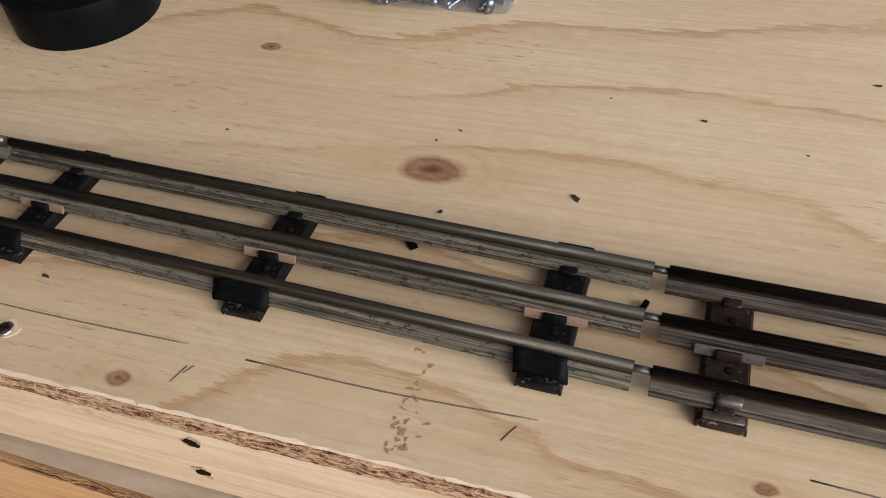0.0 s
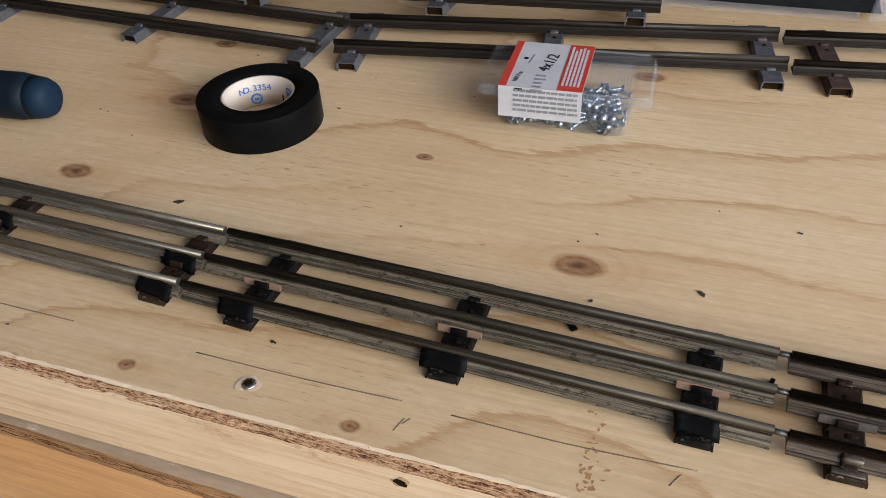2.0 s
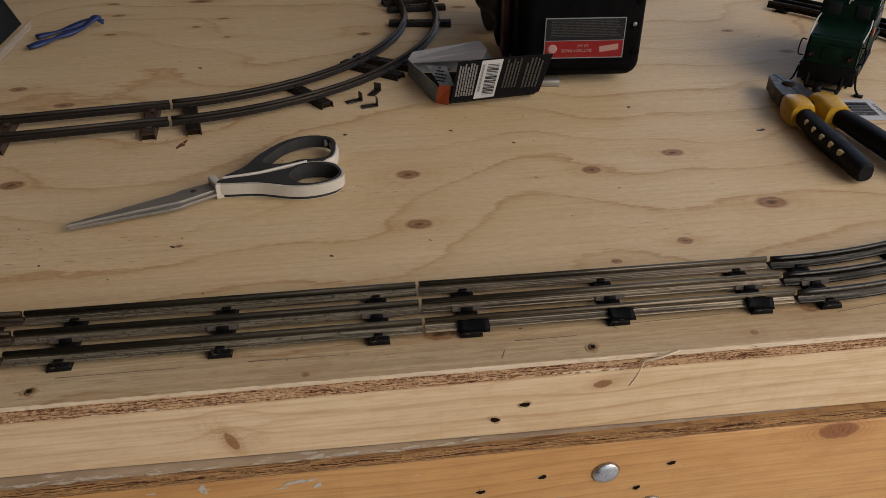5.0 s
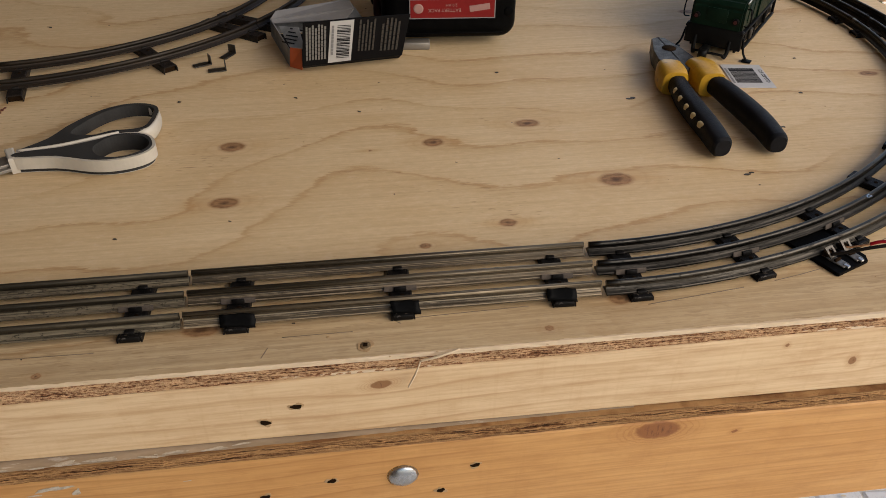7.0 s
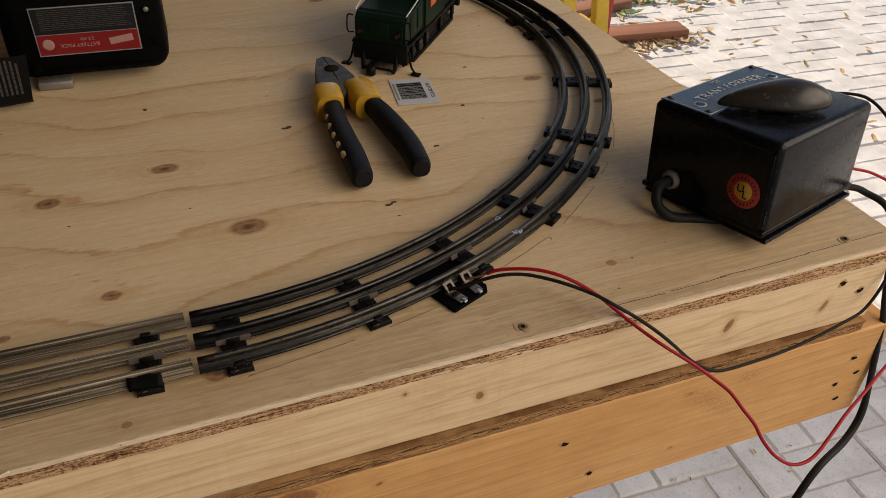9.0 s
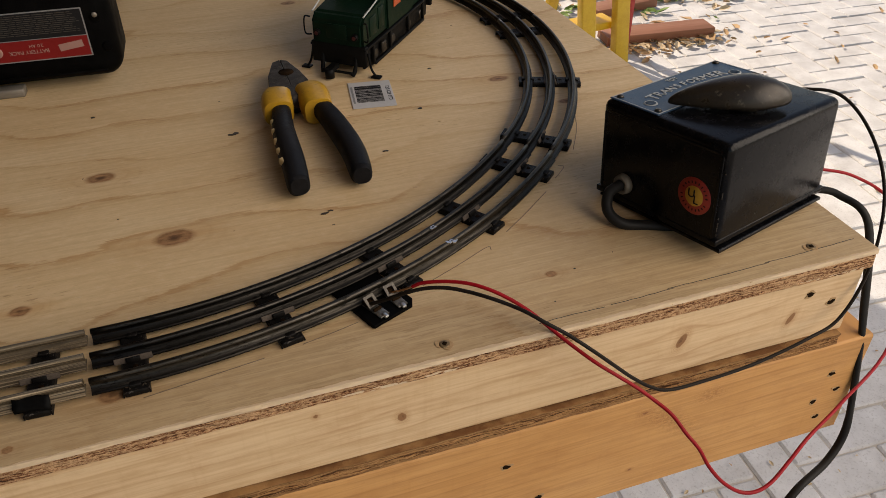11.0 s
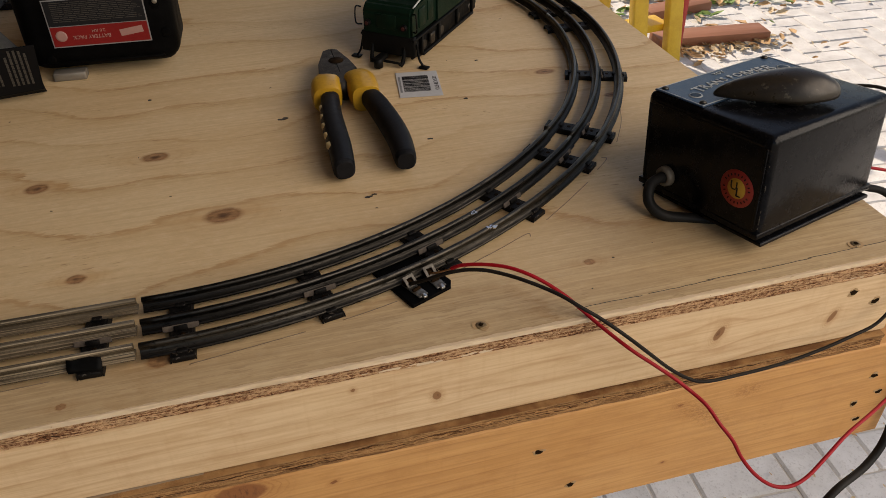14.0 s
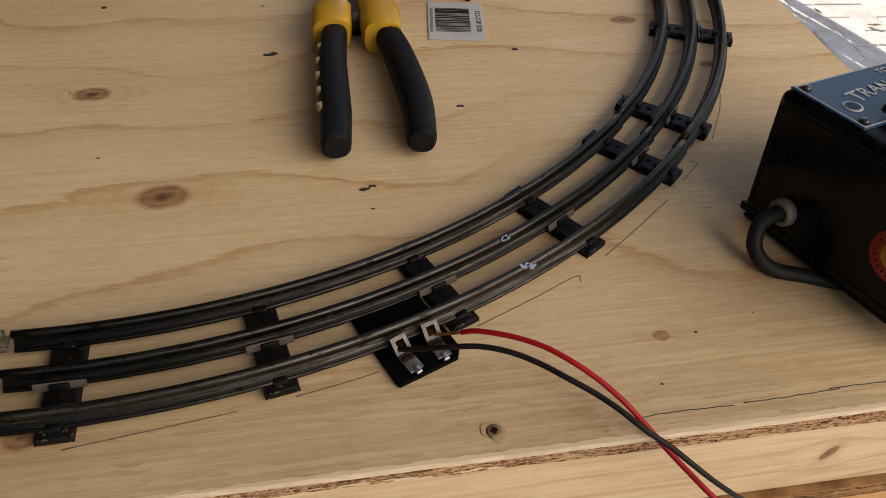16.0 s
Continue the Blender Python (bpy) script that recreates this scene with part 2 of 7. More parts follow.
def ply_edge_material(name, pale, dark, z0=0.0, z1=0.0, gaps=0.12, chips=0.6):
    """Torn plies seen end on: broken bands with splinters; z0, z1: the span of the sheet, if its outer plies run the long way."""
    n = Nodes(name)
    a = n.noise(n.coords((400, 500, 900)), 1.0, 5.0, 0.76)
    b = n.noise(n.coords((26, 26, 1100)), 1.0, 3.0, 0.6)
    f = n.math("ADD", n.math("MULTIPLY", a, chips), n.math("MULTIPLY", b, 1 - chips))
    col = n.ramp(f, [(0.40, tuple(c * gaps for c in dark)), (0.455, dark), (0.53, pale), (0.72, tuple(min(1, c * 1.15) for c in pale))])
    if z1 > z0:
        sep = n.node("ShaderNodeSeparateXYZ", Vector=n.coords((1, 1, 1)))
        sag = n.math("MULTIPLY", n.math("MAXIMUM", sep.outputs[0], -0.35), 0.0145)
        u = n.math("DIVIDE", n.math("SUBTRACT", n.math("ADD", sep.outputs[2], sag), z0), z1 - z0)
        u = n.math("ADD", u, n.math("MULTIPLY", n.math("SUBTRACT", n.noise(n.coords((40, 1, 1)), 1.0, 3.0), 0.5), 0.22))
        long_ply = n.ramp(u, [(0.16, 1.0), (0.22, 0.0), (0.76, 0.0), (0.84, 1.0)])
        col = n.mix(n.math("MULTIPLY", long_ply, 0.85), col, n.mix(n.ramp(b, [(0.42, 0.0), (0.58, 1.0)]), (0.46, 0.26, 0.11), (0.16, 0.068, 0.026)))
    n.bump(a, 0.8, 0.002)
    return n.done(col, 0.85, 0.0, 0.15)


M_PLY = plywood_material()
M_PALE = board_material("pale_pine", (0.715, 0.525, 0.320), (0.655, 0.465, 0.265), (0.42, 0.225, 0.095), 75.0, 0.80)
M_AMBER = board_material("amber_pine", (0.63, 0.338, 0.122), (0.55, 0.275, 0.090), (0.36, 0.150, 0.042), 85.0, 0.7, (0.26, 0.095, 0.030))
M_EDGE = ply_edge_material("torn_ply_edge", (0.56, 0.345, 0.185), (0.23, 0.095, 0.042), gaps=0.25, chips=0.55)
M_EDGE_LOW = ply_edge_material("dirty_ply_edge", (0.42, 0.225, 0.092), (0.17, 0.072, 0.027), -0.0682, -0.0588, 0.25, 0.25)
M_LEDGE = surface("dusty_veneer", (0.42, 0.325, 0.225), (0.26, 0.19, 0.12), 60, 0.7, bump=0.3, stretch=(0.25, 1, 1), fleck=(0.52, 0.45, 0.36))
M_VENEER = surface("veneer_lip", (0.68, 0.53, 0.36), (0.58, 0.43, 0.27), 40, 0.6, stretch=(0.3, 1, 1))
M_SCREW = surface("brown_coated_screw", (0.30, 0.205, 0.10), (0.17, 0.11, 0.055), 400, 0.45, 0.5)
# dark brown for the shade inside holes, laid on solid parts
M_HOLE = surface("hole_shade_dark", (0.010, 0.0055, 0.003), (0.026, 0.014, 0.006), 300, 0.9, spec=0.03)
M_FRAY = surface("frayed_wood", (0.33, 0.20, 0.09), (0.47, 0.31, 0.16), 300, 0.8)
M_PENCIL = surface("pencil_line", (0.15, 0.105, 0.065), (0.25, 0.18, 0.11), 400, 0.6)
M_STAIN = surface("brown_stain", (0.36, 0.21, 0.085), (0.46, 0.30, 0.14), 250, 0.6)
M_RED_STAIN = surface("dark_red_drip", (0.20, 0.055, 0.028), (0.12, 0.035, 0.02), 250, 0.5)
M_DIRT = surface("black_crumb", (0.02, 0.016, 0.012), (0.05, 0.035, 0.02), 400, 0.6)
M_PAINT = surface("white_paint_smear", (0.56, 0.50, 0.41), (0.33, 0.265, 0.185), 320, 0.6)
M_GREY_MARK = surface("grey_blue_mark", (0.20, 0.19, 0.175), (0.33, 0.26, 0.17), 260, 0.6)
M_ZINC = surface("zinc_bright", (0.62, 0.62, 0.60), (0.45, 0.46, 0.46), 160, 0.28, 1.0)
M_ZINC_BLUE = surface("zinc_blue_passivated", (0.44, 0.51, 0.57), (0.25, 0.30, 0.35), 300, 0.30, 1.0)



def rail_material(name, head1, head2, foot1, foot2, fleck, z_foot=0.0068, metal=0.9, rough=0.46, relief=0.45, foot_rough=0.0, streaks=0.85, foot_metal=-1.0, grime=0.55, lines=(0.49, 0.57), broken=0.15):
    """Old tinned rail: head and spotty tin foot in colours of their own, both with fine lines along the rail."""
    n = Nodes(name)
    sep = n.node("ShaderNodeSeparateXYZ", Vector=n.coords((1, 1, 1)))
    def lengthwise(sx, sy, sz):
        c = n.node("ShaderNodeCombineXYZ", X=n.math("MULTIPLY", n.attribute("run"), sx), Y=n.math("MULTIPLY", n.attribute("lane"), sy), Z=n.math("MULTIPLY", sep.outputs[2], sz))
        return c.outputs[0]
    a, b, c = n.noise(lengthwise(14, 170, 170), 1.0, 4, 0.65), n.noise(lengthwise(40, 900, 900), 1.0, 4, 0.65), n.noise(lengthwise(9, 45, 45), 1.0, 4)
    head = n.mix(n.ramp(a, [(0.36, 0.0), (0.64, 1.0)]), head1, head2)
    foot = n.mix(n.ramp(b, [(0.40, 0.0), (0.60, 1.0)]), foot1, foot2)
    edge = n.math("ADD", sep.outputs[2], n.math("MULTIPLY", n.math("SUBTRACT", a, 0.5), 0.0010))
    up = n.ramp(n.math("DIVIDE", n.math("SUBTRACT", edge, z_foot - 0.0008), 0.0016, True), [(0.25, 0.0), (0.75, 1.0)])
    col = n.mix(up, foot, head)
    col = n.mix(n.ramp(b, [(0.60, 0.0), (0.70, 0.6)]), col, fleck)
    col = n.mix(n.ramp(c, [(0.58, 0.0), (0.74, 0.5)]), col, tuple(x * 0.45 for x in head2))
    # long dark draw lines, on the shiny rail painted reflections, grime spots and rubbed bright streaks
    d = n.noise(lengthwise(4.0, 1100, 1900), 1.0, 3.0, 0.6)
    gap = n.ramp(n.noise(lengthwise(9.0, 60, 90), 1.0, 4.0, 0.65), [(0.36, broken), (0.56, 1.0)])
    col = n.mix(n.math("MULTIPLY", n.ramp(d, [(lines[0], 0.0), (lines[1], streaks)]), gap), col, tuple(x * 0.22 for x in foot2))
    spots = n.noise(lengthwise(260, 620, 620), 1.0, 4.0, 0.75)
    col = n.mix(n.math("MULTIPLY", n.ramp(spots, [(0.66 - 0.12 * grime, 0.0), (0.72 - 0.12 * grime, 1.0)]), grime), col, tuple(x * 0.30 for x in foot2))
    pale = n.noise(lengthwise(30, 900, 900), 1.0, 4.0, 0.7)
    col = n.mix(n.math("MULTIPLY", n.ramp(pale, [(0.58, 0.0), (0.66, 0.6)]), n.math("SUBTRACT", 1.0, up)), col, tuple(min(1, x * 1.4) for x in foot1))
    n.bump(n.math("ADD", b, n.math("MULTIPLY", a, 0.6)), relief, 0.0007)
    r = n.ramp(b, [(0.35, rough - 0.10), (0.65, rough + 0.16)])
    if foot_rough:
        r = n.mix(up, n.ramp(b, [(0.35, foot_rough - 0.06), (0.65, foot_rough + 0.12)]), r)
    m = n.mix(up, (foot_metal,) * 3, (metal,) * 3) if foot_metal >= 0 else metal
    return n.done(col, r, m, 0.3)


M_RAIL_DARK = rail_material("rail_dull_tin", (0.072, 0.058, 0.038), (0.032, 0.026, 0.017), (0.235, 0.195, 0.130), (0.115, 0.094, 0.062), (0.06, 0.05, 0.04), rough=0.50, relief=0.18, metal=0.75, foot_rough=0.40, streaks=0.9, foot_metal=0.35, grime=0.9)
M_RAIL_RUST = rail_material("rail_rusty_tin", (0.062, 0.045, 0.030), (0.024, 0.017, 0.011), (0.140, 0.104, 0.068), (0.050, 0.036, 0.024), (0.12, 0.060, 0.030), metal=0.75, rough=0.46, foot_rough=0.42, foot_metal=0.4)
M_RAIL_LIGHT = rail_material("rail_bright_tin", (0.19, 0.158, 0.112), (0.105, 0.088, 0.062), (0.28, 0.236, 0.168), (0.16, 0.135, 0.097), (0.12, 0.10, 0.08), rough=0.32, relief=0.10, metal=0.7, foot_rough=0.26, streaks=0.6, foot_metal=0.45)
# mirrored wood put into the colour: tan tin crossed by dark lines
M_RAIL_REFLECT_TINT = rail_material("rail_reflection_tint", (0.22, 0.17, 0.110), (0.11, 0.085, 0.054), (0.32, 0.248, 0.160), (0.175, 0.135, 0.086), (0.05, 0.038, 0.026), rough=0.36, relief=0.05, metal=0.45, foot_rough=0.34, streaks=0.97, foot_metal=0.25, lines=(0.44, 0.49), broken=0.6)
M_RAIL_BLUE = rail_material("rail_blackened_tin", (0.070, 0.064, 0.056), (0.026, 0.024, 0.021), (0.034, 0.031, 0.027), (0.015, 0.014, 0.012), (0.045, 0.041, 0.036), rough=0.38, relief=0.05, metal=1.0, streaks=0.4, grime=0.8)
M_RAIL_SILVER = rail_material("rail_worn_silver", (0.085, 0.077, 0.065), (0.032, 0.029, 0.024), (0.050, 0.045, 0.038), (0.021, 0.019, 0.016), (0.16, 0.14, 0.11), rough=0.40, relief=0.06, metal=1.0, streaks=0.4, grime=0.8)
M_RAIL_OLD = rail_material("rail_brown_tin", (0.036, 0.026, 0.0165), (0.016, 0.0115, 0.0075), (0.033, 0.0235, 0.015), (0.0135, 0.0098, 0.0065), (0.09, 0.04, 0.018), 0.0085, 0.4, 0.46, streaks=0.4)
M_TIE_BLACK = surface("tie_black_enamel", (0.0035, 0.0033, 0.0032), (0.009, 0.008, 0.0072), 210, 0.42, 0.0, 0.4, fleck=(0.10, 0.09, 0.08), spec=0.10)
M_TIE_BROWN = surface("tie_brown_enamel", (0.040, 0.024, 0.014), (0.011, 0.0075, 0.0055), 210, 0.48, 0.1, 0.4, fleck=(0.22, 0.17, 0.13), spec=0.12)
M_TIE_OLD = surface("tie_black_brown", (0.020, 0.015, 0.012), (0.008, 0.007, 0.006), 150, 0.5, 0.1, 0.4, fleck=(0.07, 0.035, 0.02), spec=0.2)
M_TIE_GREY = surface("tie_grey_enamel", (0.125, 0.13, 0.135), (0.055, 0.056, 0.058), 140, 0.5, 0.3, 0.35, fleck=(0.13, 0.055, 0.028))
M_TIE_RUST = surface("tie_rusty", (0.070, 0.031, 0.016), (0.018, 0.0115, 0.008), 150, 0.7, 0.1, 0.5, fleck=(0.15, 0.07, 0.035))
M_FIBRE = surface("fibre_insulator", (0.33, 0.20, 0.12), (0.20, 0.12, 0.07), 180, 0.75)
M_FIBRE_DARK = surface("fibre_insulator_grey", (0.115, 0.090, 0.068), (0.055, 0.042, 0.032), 180, 0.75)
M_TAPE = surface("black_vinyl", (0.003, 0.003, 0.003), (0.006, 0.006, 0.0058), 90, 0.40, 0.0, 0.1, spec=0.03)
M_BLACK = surface("black_moulding", (0.0016, 0.0016, 0.0016), (0.0034, 0.0034, 0.0034), 80, 0.50, spec=0.03)
M_RUBBER = surface("black_rubber_grip", (0.006, 0.006, 0.007), (0.012, 0.012, 0.013), 140, 0.5, 0.0, 0.3, spec=0.10)
M_STEEL = surface("satin_steel", (0.28, 0.252, 0.21), (0.20, 0.178, 0.147), 130, 0.52, 0.55, 0.1, stretch=(0.2, 1, 1))
M_STEEL_DARK = surface("tool_steel", (0.11, 0.10, 0.086), (0.06, 0.055, 0.048), 150, 0.42, 0.9, 0.2)
M_JAW = surface("browned_steel", (0.065, 0.056, 0.046), (0.032, 0.027, 0.022), 150, 0.46, 0.8, 0.2, fleck=(0.14, 0.11, 0.08))
M_YELLOW = surface("yellow_plastic", (0.50, 0.275, 0.018), (0.36, 0.185, 0.014), 60, 0.38, fleck=(0.25, 0.13, 0.02))
M_WHITE = plain("white_plastic", (0.50, 0.45, 0.365), 0.45)
M_GREY_GRIP = surface("grey_soft_grip", (0.026, 0.025, 0.0235), (0.040, 0.038, 0.035), 90, 0.65, spec=0.15)
M_PAPER = plain("white_paper", (0.50, 0.49, 0.475), 0.6)
M_CREAM = plain("cream_paper", (0.62, 0.53, 0.42), 0.6)
M_RED = plain("red_print", (0.52, 0.045, 0.028), 0.5)
M_RED_DIM = plain("dark_red_print", (0.20, 0.012, 0.011), 0.6, 0.0, 0.15)
M_PRINT_BLACK = plain("black_card_print", (0.006, 0.006, 0.0065), 0.7, 0.0, 0.08)
M_ORANGE = plain("orange_print", (0.42, 0.075, 0.02), 0.55)
M_INK = plain("black_ink", (0.011, 0.011, 0.012), 0.55, 0.0, 0.15)
M_LABEL_PALE = plain("label_pale_red", (0.36, 0.20, 0.17), 0.6, 0.0, 0.15)
M_DIM_PRINT = plain("dim_print", (0.065, 0.058, 0.05), 0.6, 0.0, 0.1)
M_GREYINK = plain("grey_ink", (0.22, 0.22, 0.22), 0.5)
M_BLUEINK = plain("blue_ink", (0.05, 0.17, 0.45), 0.5)
M_TUB_FILL = surface("dark_contents", (0.002, 0.0026, 0.0028), (0.007, 0.0085, 0.0088), 30, 0.85, spec=0.03)
M_GREEN = surface("locomotive_green", (0.0018, 0.0095, 0.0052), (0.0035, 0.0155, 0.0082), 120, 0.40, spec=0.12)
M_LOCO_BLACK = surface("locomotive_black", (0.003, 0.003, 0.003), (0.007, 0.007, 0.0065), 150, 0.48, spec=0.10)
M_LOCO_ROOF = surface("roof_grey", (0.17, 0.17, 0.18), (0.12, 0.12, 0.13), 120, 0.35)
M_ENAMEL = surface("black_crackle_enamel", (0.0025, 0.0025, 0.003), (0.005, 0.005, 0.006), 130, 0.24, 0.0, 0.08, spec=0.14)
M_PLATE = surface("blue_name_plate", (0.012, 0.035, 0.072), (0.024, 0.062, 0.115), 150, 0.36, 0.0, spec=0.3)
M_PLATE_TEXT = plain("plate_lettering", (0.42, 0.43, 0.41), 0.45)
M_KNOB = surface("bronze_lever", (0.036, 0.028, 0.019), (0.020, 0.016, 0.012), 90, 0.34, 0.3, 0.15, fleck=(0.085, 0.072, 0.052))
M_GROMMET = plain("grommet_grey", (0.15, 0.13, 0.10), 0.5)
M_SEAL_RED = plain("seal_red", (0.34, 0.028, 0.018), 0.5)
M_SEAL_YELLOW = plain("seal_yellow", (0.55, 0.30, 0.03), 0.5)
M_WIRE_RED = plain("red_wire", (0.33, 0.006, 0.012), 0.45, 0.0, 0.2)
M_WIRE_BLACK = plain("black_wire", (0.013, 0.0092, 0.0065), 0.5, 0.0, 0.12)
M_CORD = surface("cord_rubber", (0.009, 0.0085, 0.008), (0.016, 0.015, 0.0135), 70, 0.55, spec=0.18)
M_COPPER = plain("bare_copper", (0.70, 0.36, 0.18), 0.3, 1.0)
M_BLUE_TAPE = plain("blue_scrap", (0.012, 0.025, 0.09), 0.5)
M_DRIVER = surface("blue_black_handle", (0.004, 0.008, 0.012), (0.007, 0.013, 0.019), 60, 0.55, spec=0.12)
M_DRIVER_CAP = plain("blue_cap", (0.007, 0.019, 0.036), 0.6, 0.0, 0.15)


def clear_plastic(name, tint, rough, haze):
    n = Nodes(name)
    out = n.tree.nodes["Material Output"]
    n.done(tint, rough, 0.0, 0.5)
    t = n.node("ShaderNodeBsdfTransparent")
    m = n.node("ShaderNodeMixShader")
    n.put(m, "#0", haze)
    n.tree.links.new(t.outputs[0], m.inputs[1])
    n.tree.links.new(n.bsdf.outputs[0], m.inputs[2])
    n.tree.links.new(m.outputs[0], out.inputs["Surface"])
    return n.mat


M_CARD = plain("grey_card", (0.33, 0.32, 0.305), 0.6)
M_CARD_DIM = surface("grey_inner_card", (0.27, 0.27, 0.262), (0.17, 0.172, 0.17), 120, 0.65, spec=0.2)
M_DIM_CARD = plain("worn_white_print", (0.21, 0.205, 0.19), 0.6, 0.0, 0.1)
M_TRIM = plain("dark_red_trim", (0.05, 0.006, 0.007), 0.45)
M_SLIT = plain("cream_inlay", (0.58, 0.44, 0.22), 0.5)
M_CLIP = surface("tinned_clip", (0.26, 0.245, 0.215), (0.10, 0.094, 0.082), 300, 0.42, 0.8)
M_CLEAR = clear_plastic("clear_blister", (0.36, 0.38, 0.41), 0.06, 0.075)
M_TUB = clear_plastic("frosted_tub", (0.42, 0.42, 0.40), 0.45, 0.013)
M_FROST = clear_plastic("frosted_edge", (0.50, 0.53, 0.55), 0.4, 0.10)


# ---------------------------------------------------------------- mesh helpers
def part(name, bm, material, parent=None, label="", m=None):
    """Links a bmesh as one mesh object, under parent if given; m: its pose relative to the parent."""
    me = bpy.data.meshes.new(name)
    bm.normal_update()
    bm.to_mesh(me)
    bm.free()
    me.materials.append(material)
    ob = new(name, me)
    if parent is not None:
        ob.parent = parent
    if m is not None:
        ob.matrix_local = m
    if label:
        ob["label"] = label
    return ob


def thing(name, m, label, category, group="", kind=""):
    e = new(name)
    e.empty_display_size = 0.02
    e.matrix_world = m
    return tagged(e, label, category, group, kind)


def smooth(bm, on=True):
    for f in bm.faces:
        f.smooth = on
    return bm


def box(c, s, bevel=0.0, seg=2, turn=0.0, m=None):
    bm = bmesh.new()
    bmesh.ops.create_cube(bm, size=1)
    bmesh.ops.scale(bm, vec=s, verts=bm.verts)
    if bevel:
        bmesh.ops.bevel(bm, geom=list(bm.edges), offset=bevel, segments=seg, profile=0.5, affect="EDGES")
        smooth(bm, seg > 1)
    if turn:
        bmesh.ops.rotate(bm, cent=(0, 0, 0), matrix=Matrix.Rotation(radians(turn), 3, "Z"), verts=bm.verts)
    if m is not None:
        bmesh.ops.transform(bm, matrix=m, verts=bm.verts)
    bmesh.ops.translate(bm, vec=c, verts=bm.verts)
    return bm


def cyl(a, b, r0, r1=None, n=20):
    """A rounded-off rod or cone from a to b."""
    a, b = Vector(a), Vector(b)
    bm = bmesh.new()
    bmesh.ops.create_cone(bm, cap_ends=True, segments=n, radius1=r0, radius2=r0 if r1 is None else r1, depth=(b - a).length)
    q = (b - a).to_track_quat("Z", "Y").to_matrix().to_4x4()
    bmesh.ops.transform(bm, matrix=Matrix.Translation((a + b) / 2) @ q, verts=bm.verts)
    for f in bm.faces:
        f.smooth = len(f.verts) == 4
    return bm


def lathe(profile, n=40, close=False):
    """Turns (radius, z) rows round the z axis."""
    bm = bmesh.new()
    rings = []
    for r, z in profile:
        rings.append([bm.verts.new((r * math.cos(2 * math.pi * k / n), r * math.sin(2 * math.pi * k / n), z)) for k in range(n)])
    pairs = list(zip(rings, rings[1:])) + ([(rings[-1], rings[0])] if close else [])
    for a, b in pairs:
        for k in range(n):
            bm.faces.new((a[k], a[(k + 1) % n], b[(k + 1) % n], b[k])).smooth = True
    if not close:
        bm.faces.new(list(reversed(rings[0])))
        bm.faces.new(rings[-1])
    bmesh.ops.recalc_face_normals(bm, faces=bm.faces)
    return bm


def spline(points, per=8):
    """A smooth line through the points."""
    p = [Vector(q) for q in points]
    p = [2 * p[0] - p[1]] + p + [2 * p[-1] - p[-2]]
    out = []
    for i in range(1, len(p) - 2):
        for k in range(per):
            t = k / per
            a, b, c, d = p[i - 1], p[i], p[i + 1], p[i + 2]
            out.append(0.5 * (2 * b + (c - a) * t + (2 * a - 5 * b + 4 * c - d) * t * t + (3 * b - a - 3 * c + d) * t ** 3))
    out.append(p[-2])
    return out


def tube(points, r, n=10, per=8, flat=1.0, square=1.0):
    """A wire or grip along a smooth line; square below 1 makes its section boxier."""
    bend = lambda c: math.copysign(abs(c) ** square, c)
    line = spline(points, per)
    bm = bmesh.new()
    rings = []
    up = Vector((0, 0, 1))
    for i, q in enumerate(line):
        t = (line[min(i + 1, len(line) - 1)] - line[max(i - 1, 0)]).normalized()
        side = t.cross(up)
        if side.length < 0.1:
            side = Vector((1, 0, 0)).cross(t)
        side.normalize()
        nor = side.cross(t)
        rad = r(i / (len(line) - 1)) if callable(r) else r
        rings.append([bm.verts.new(q + rad * (side * bend(math.cos(2 * math.pi * k / n)) + nor * flat * bend(math.sin(2 * math.pi * k / n)))) for k in range(n)])
    for a, b in zip(rings, rings[1:]):
        for k in range(n):
            bm.faces.new((a[k], a[(k + 1) % n], b[(k + 1) % n], b[k])).smooth = True
    bm.faces.new(list(reversed(rings[0])))
    bm.faces.new(rings[-1])
    bmesh.ops.recalc_face_normals(bm, faces=bm.faces)
    return bm


def sweep(profile, path, rounded=99):
    """Draws a closed profile of (side, z) along a level path of (x, y); only its first rounded faces are shaded round."""
    bm = bmesh.new()
    run, lane = bm.verts.layers.float.new("run"), bm.verts.layers.float.new("lane")
    rings, length = [], path[0][0]
    for i, (x, y) in enumerate(path):
        x0, y0 = path[max(i - 1, 0)]
        x1, y1 = path[min(i + 1, len(path) - 1)]
        d = Vector((x1 - x0, y1 - y0)).normalized()
        rings.append([bm.verts.new((x - d.y * s, y + d.x * s, z)) for s, z in profile])
        length += math.hypot(x - path[max(i - 1, 0)][0], y - path[max(i - 1, 0)][1])
        for v, (s, z) in zip(rings[-1], profile):
            v[run], v[lane] = length, s + path[0][1]
    n = len(profile)
    for a, b in zip(rings, rings[1:]):
        for k in range(n):
            bm.faces.new((a[k], a[(k + 1) % n], b[(k + 1) % n], b[k])).smooth = k < rounded
    bm.faces.new(rings[0])
    bm.faces.new(rings[-1])
    bmesh.ops.recalc_face_normals(bm, faces=bm.faces)
    return bm


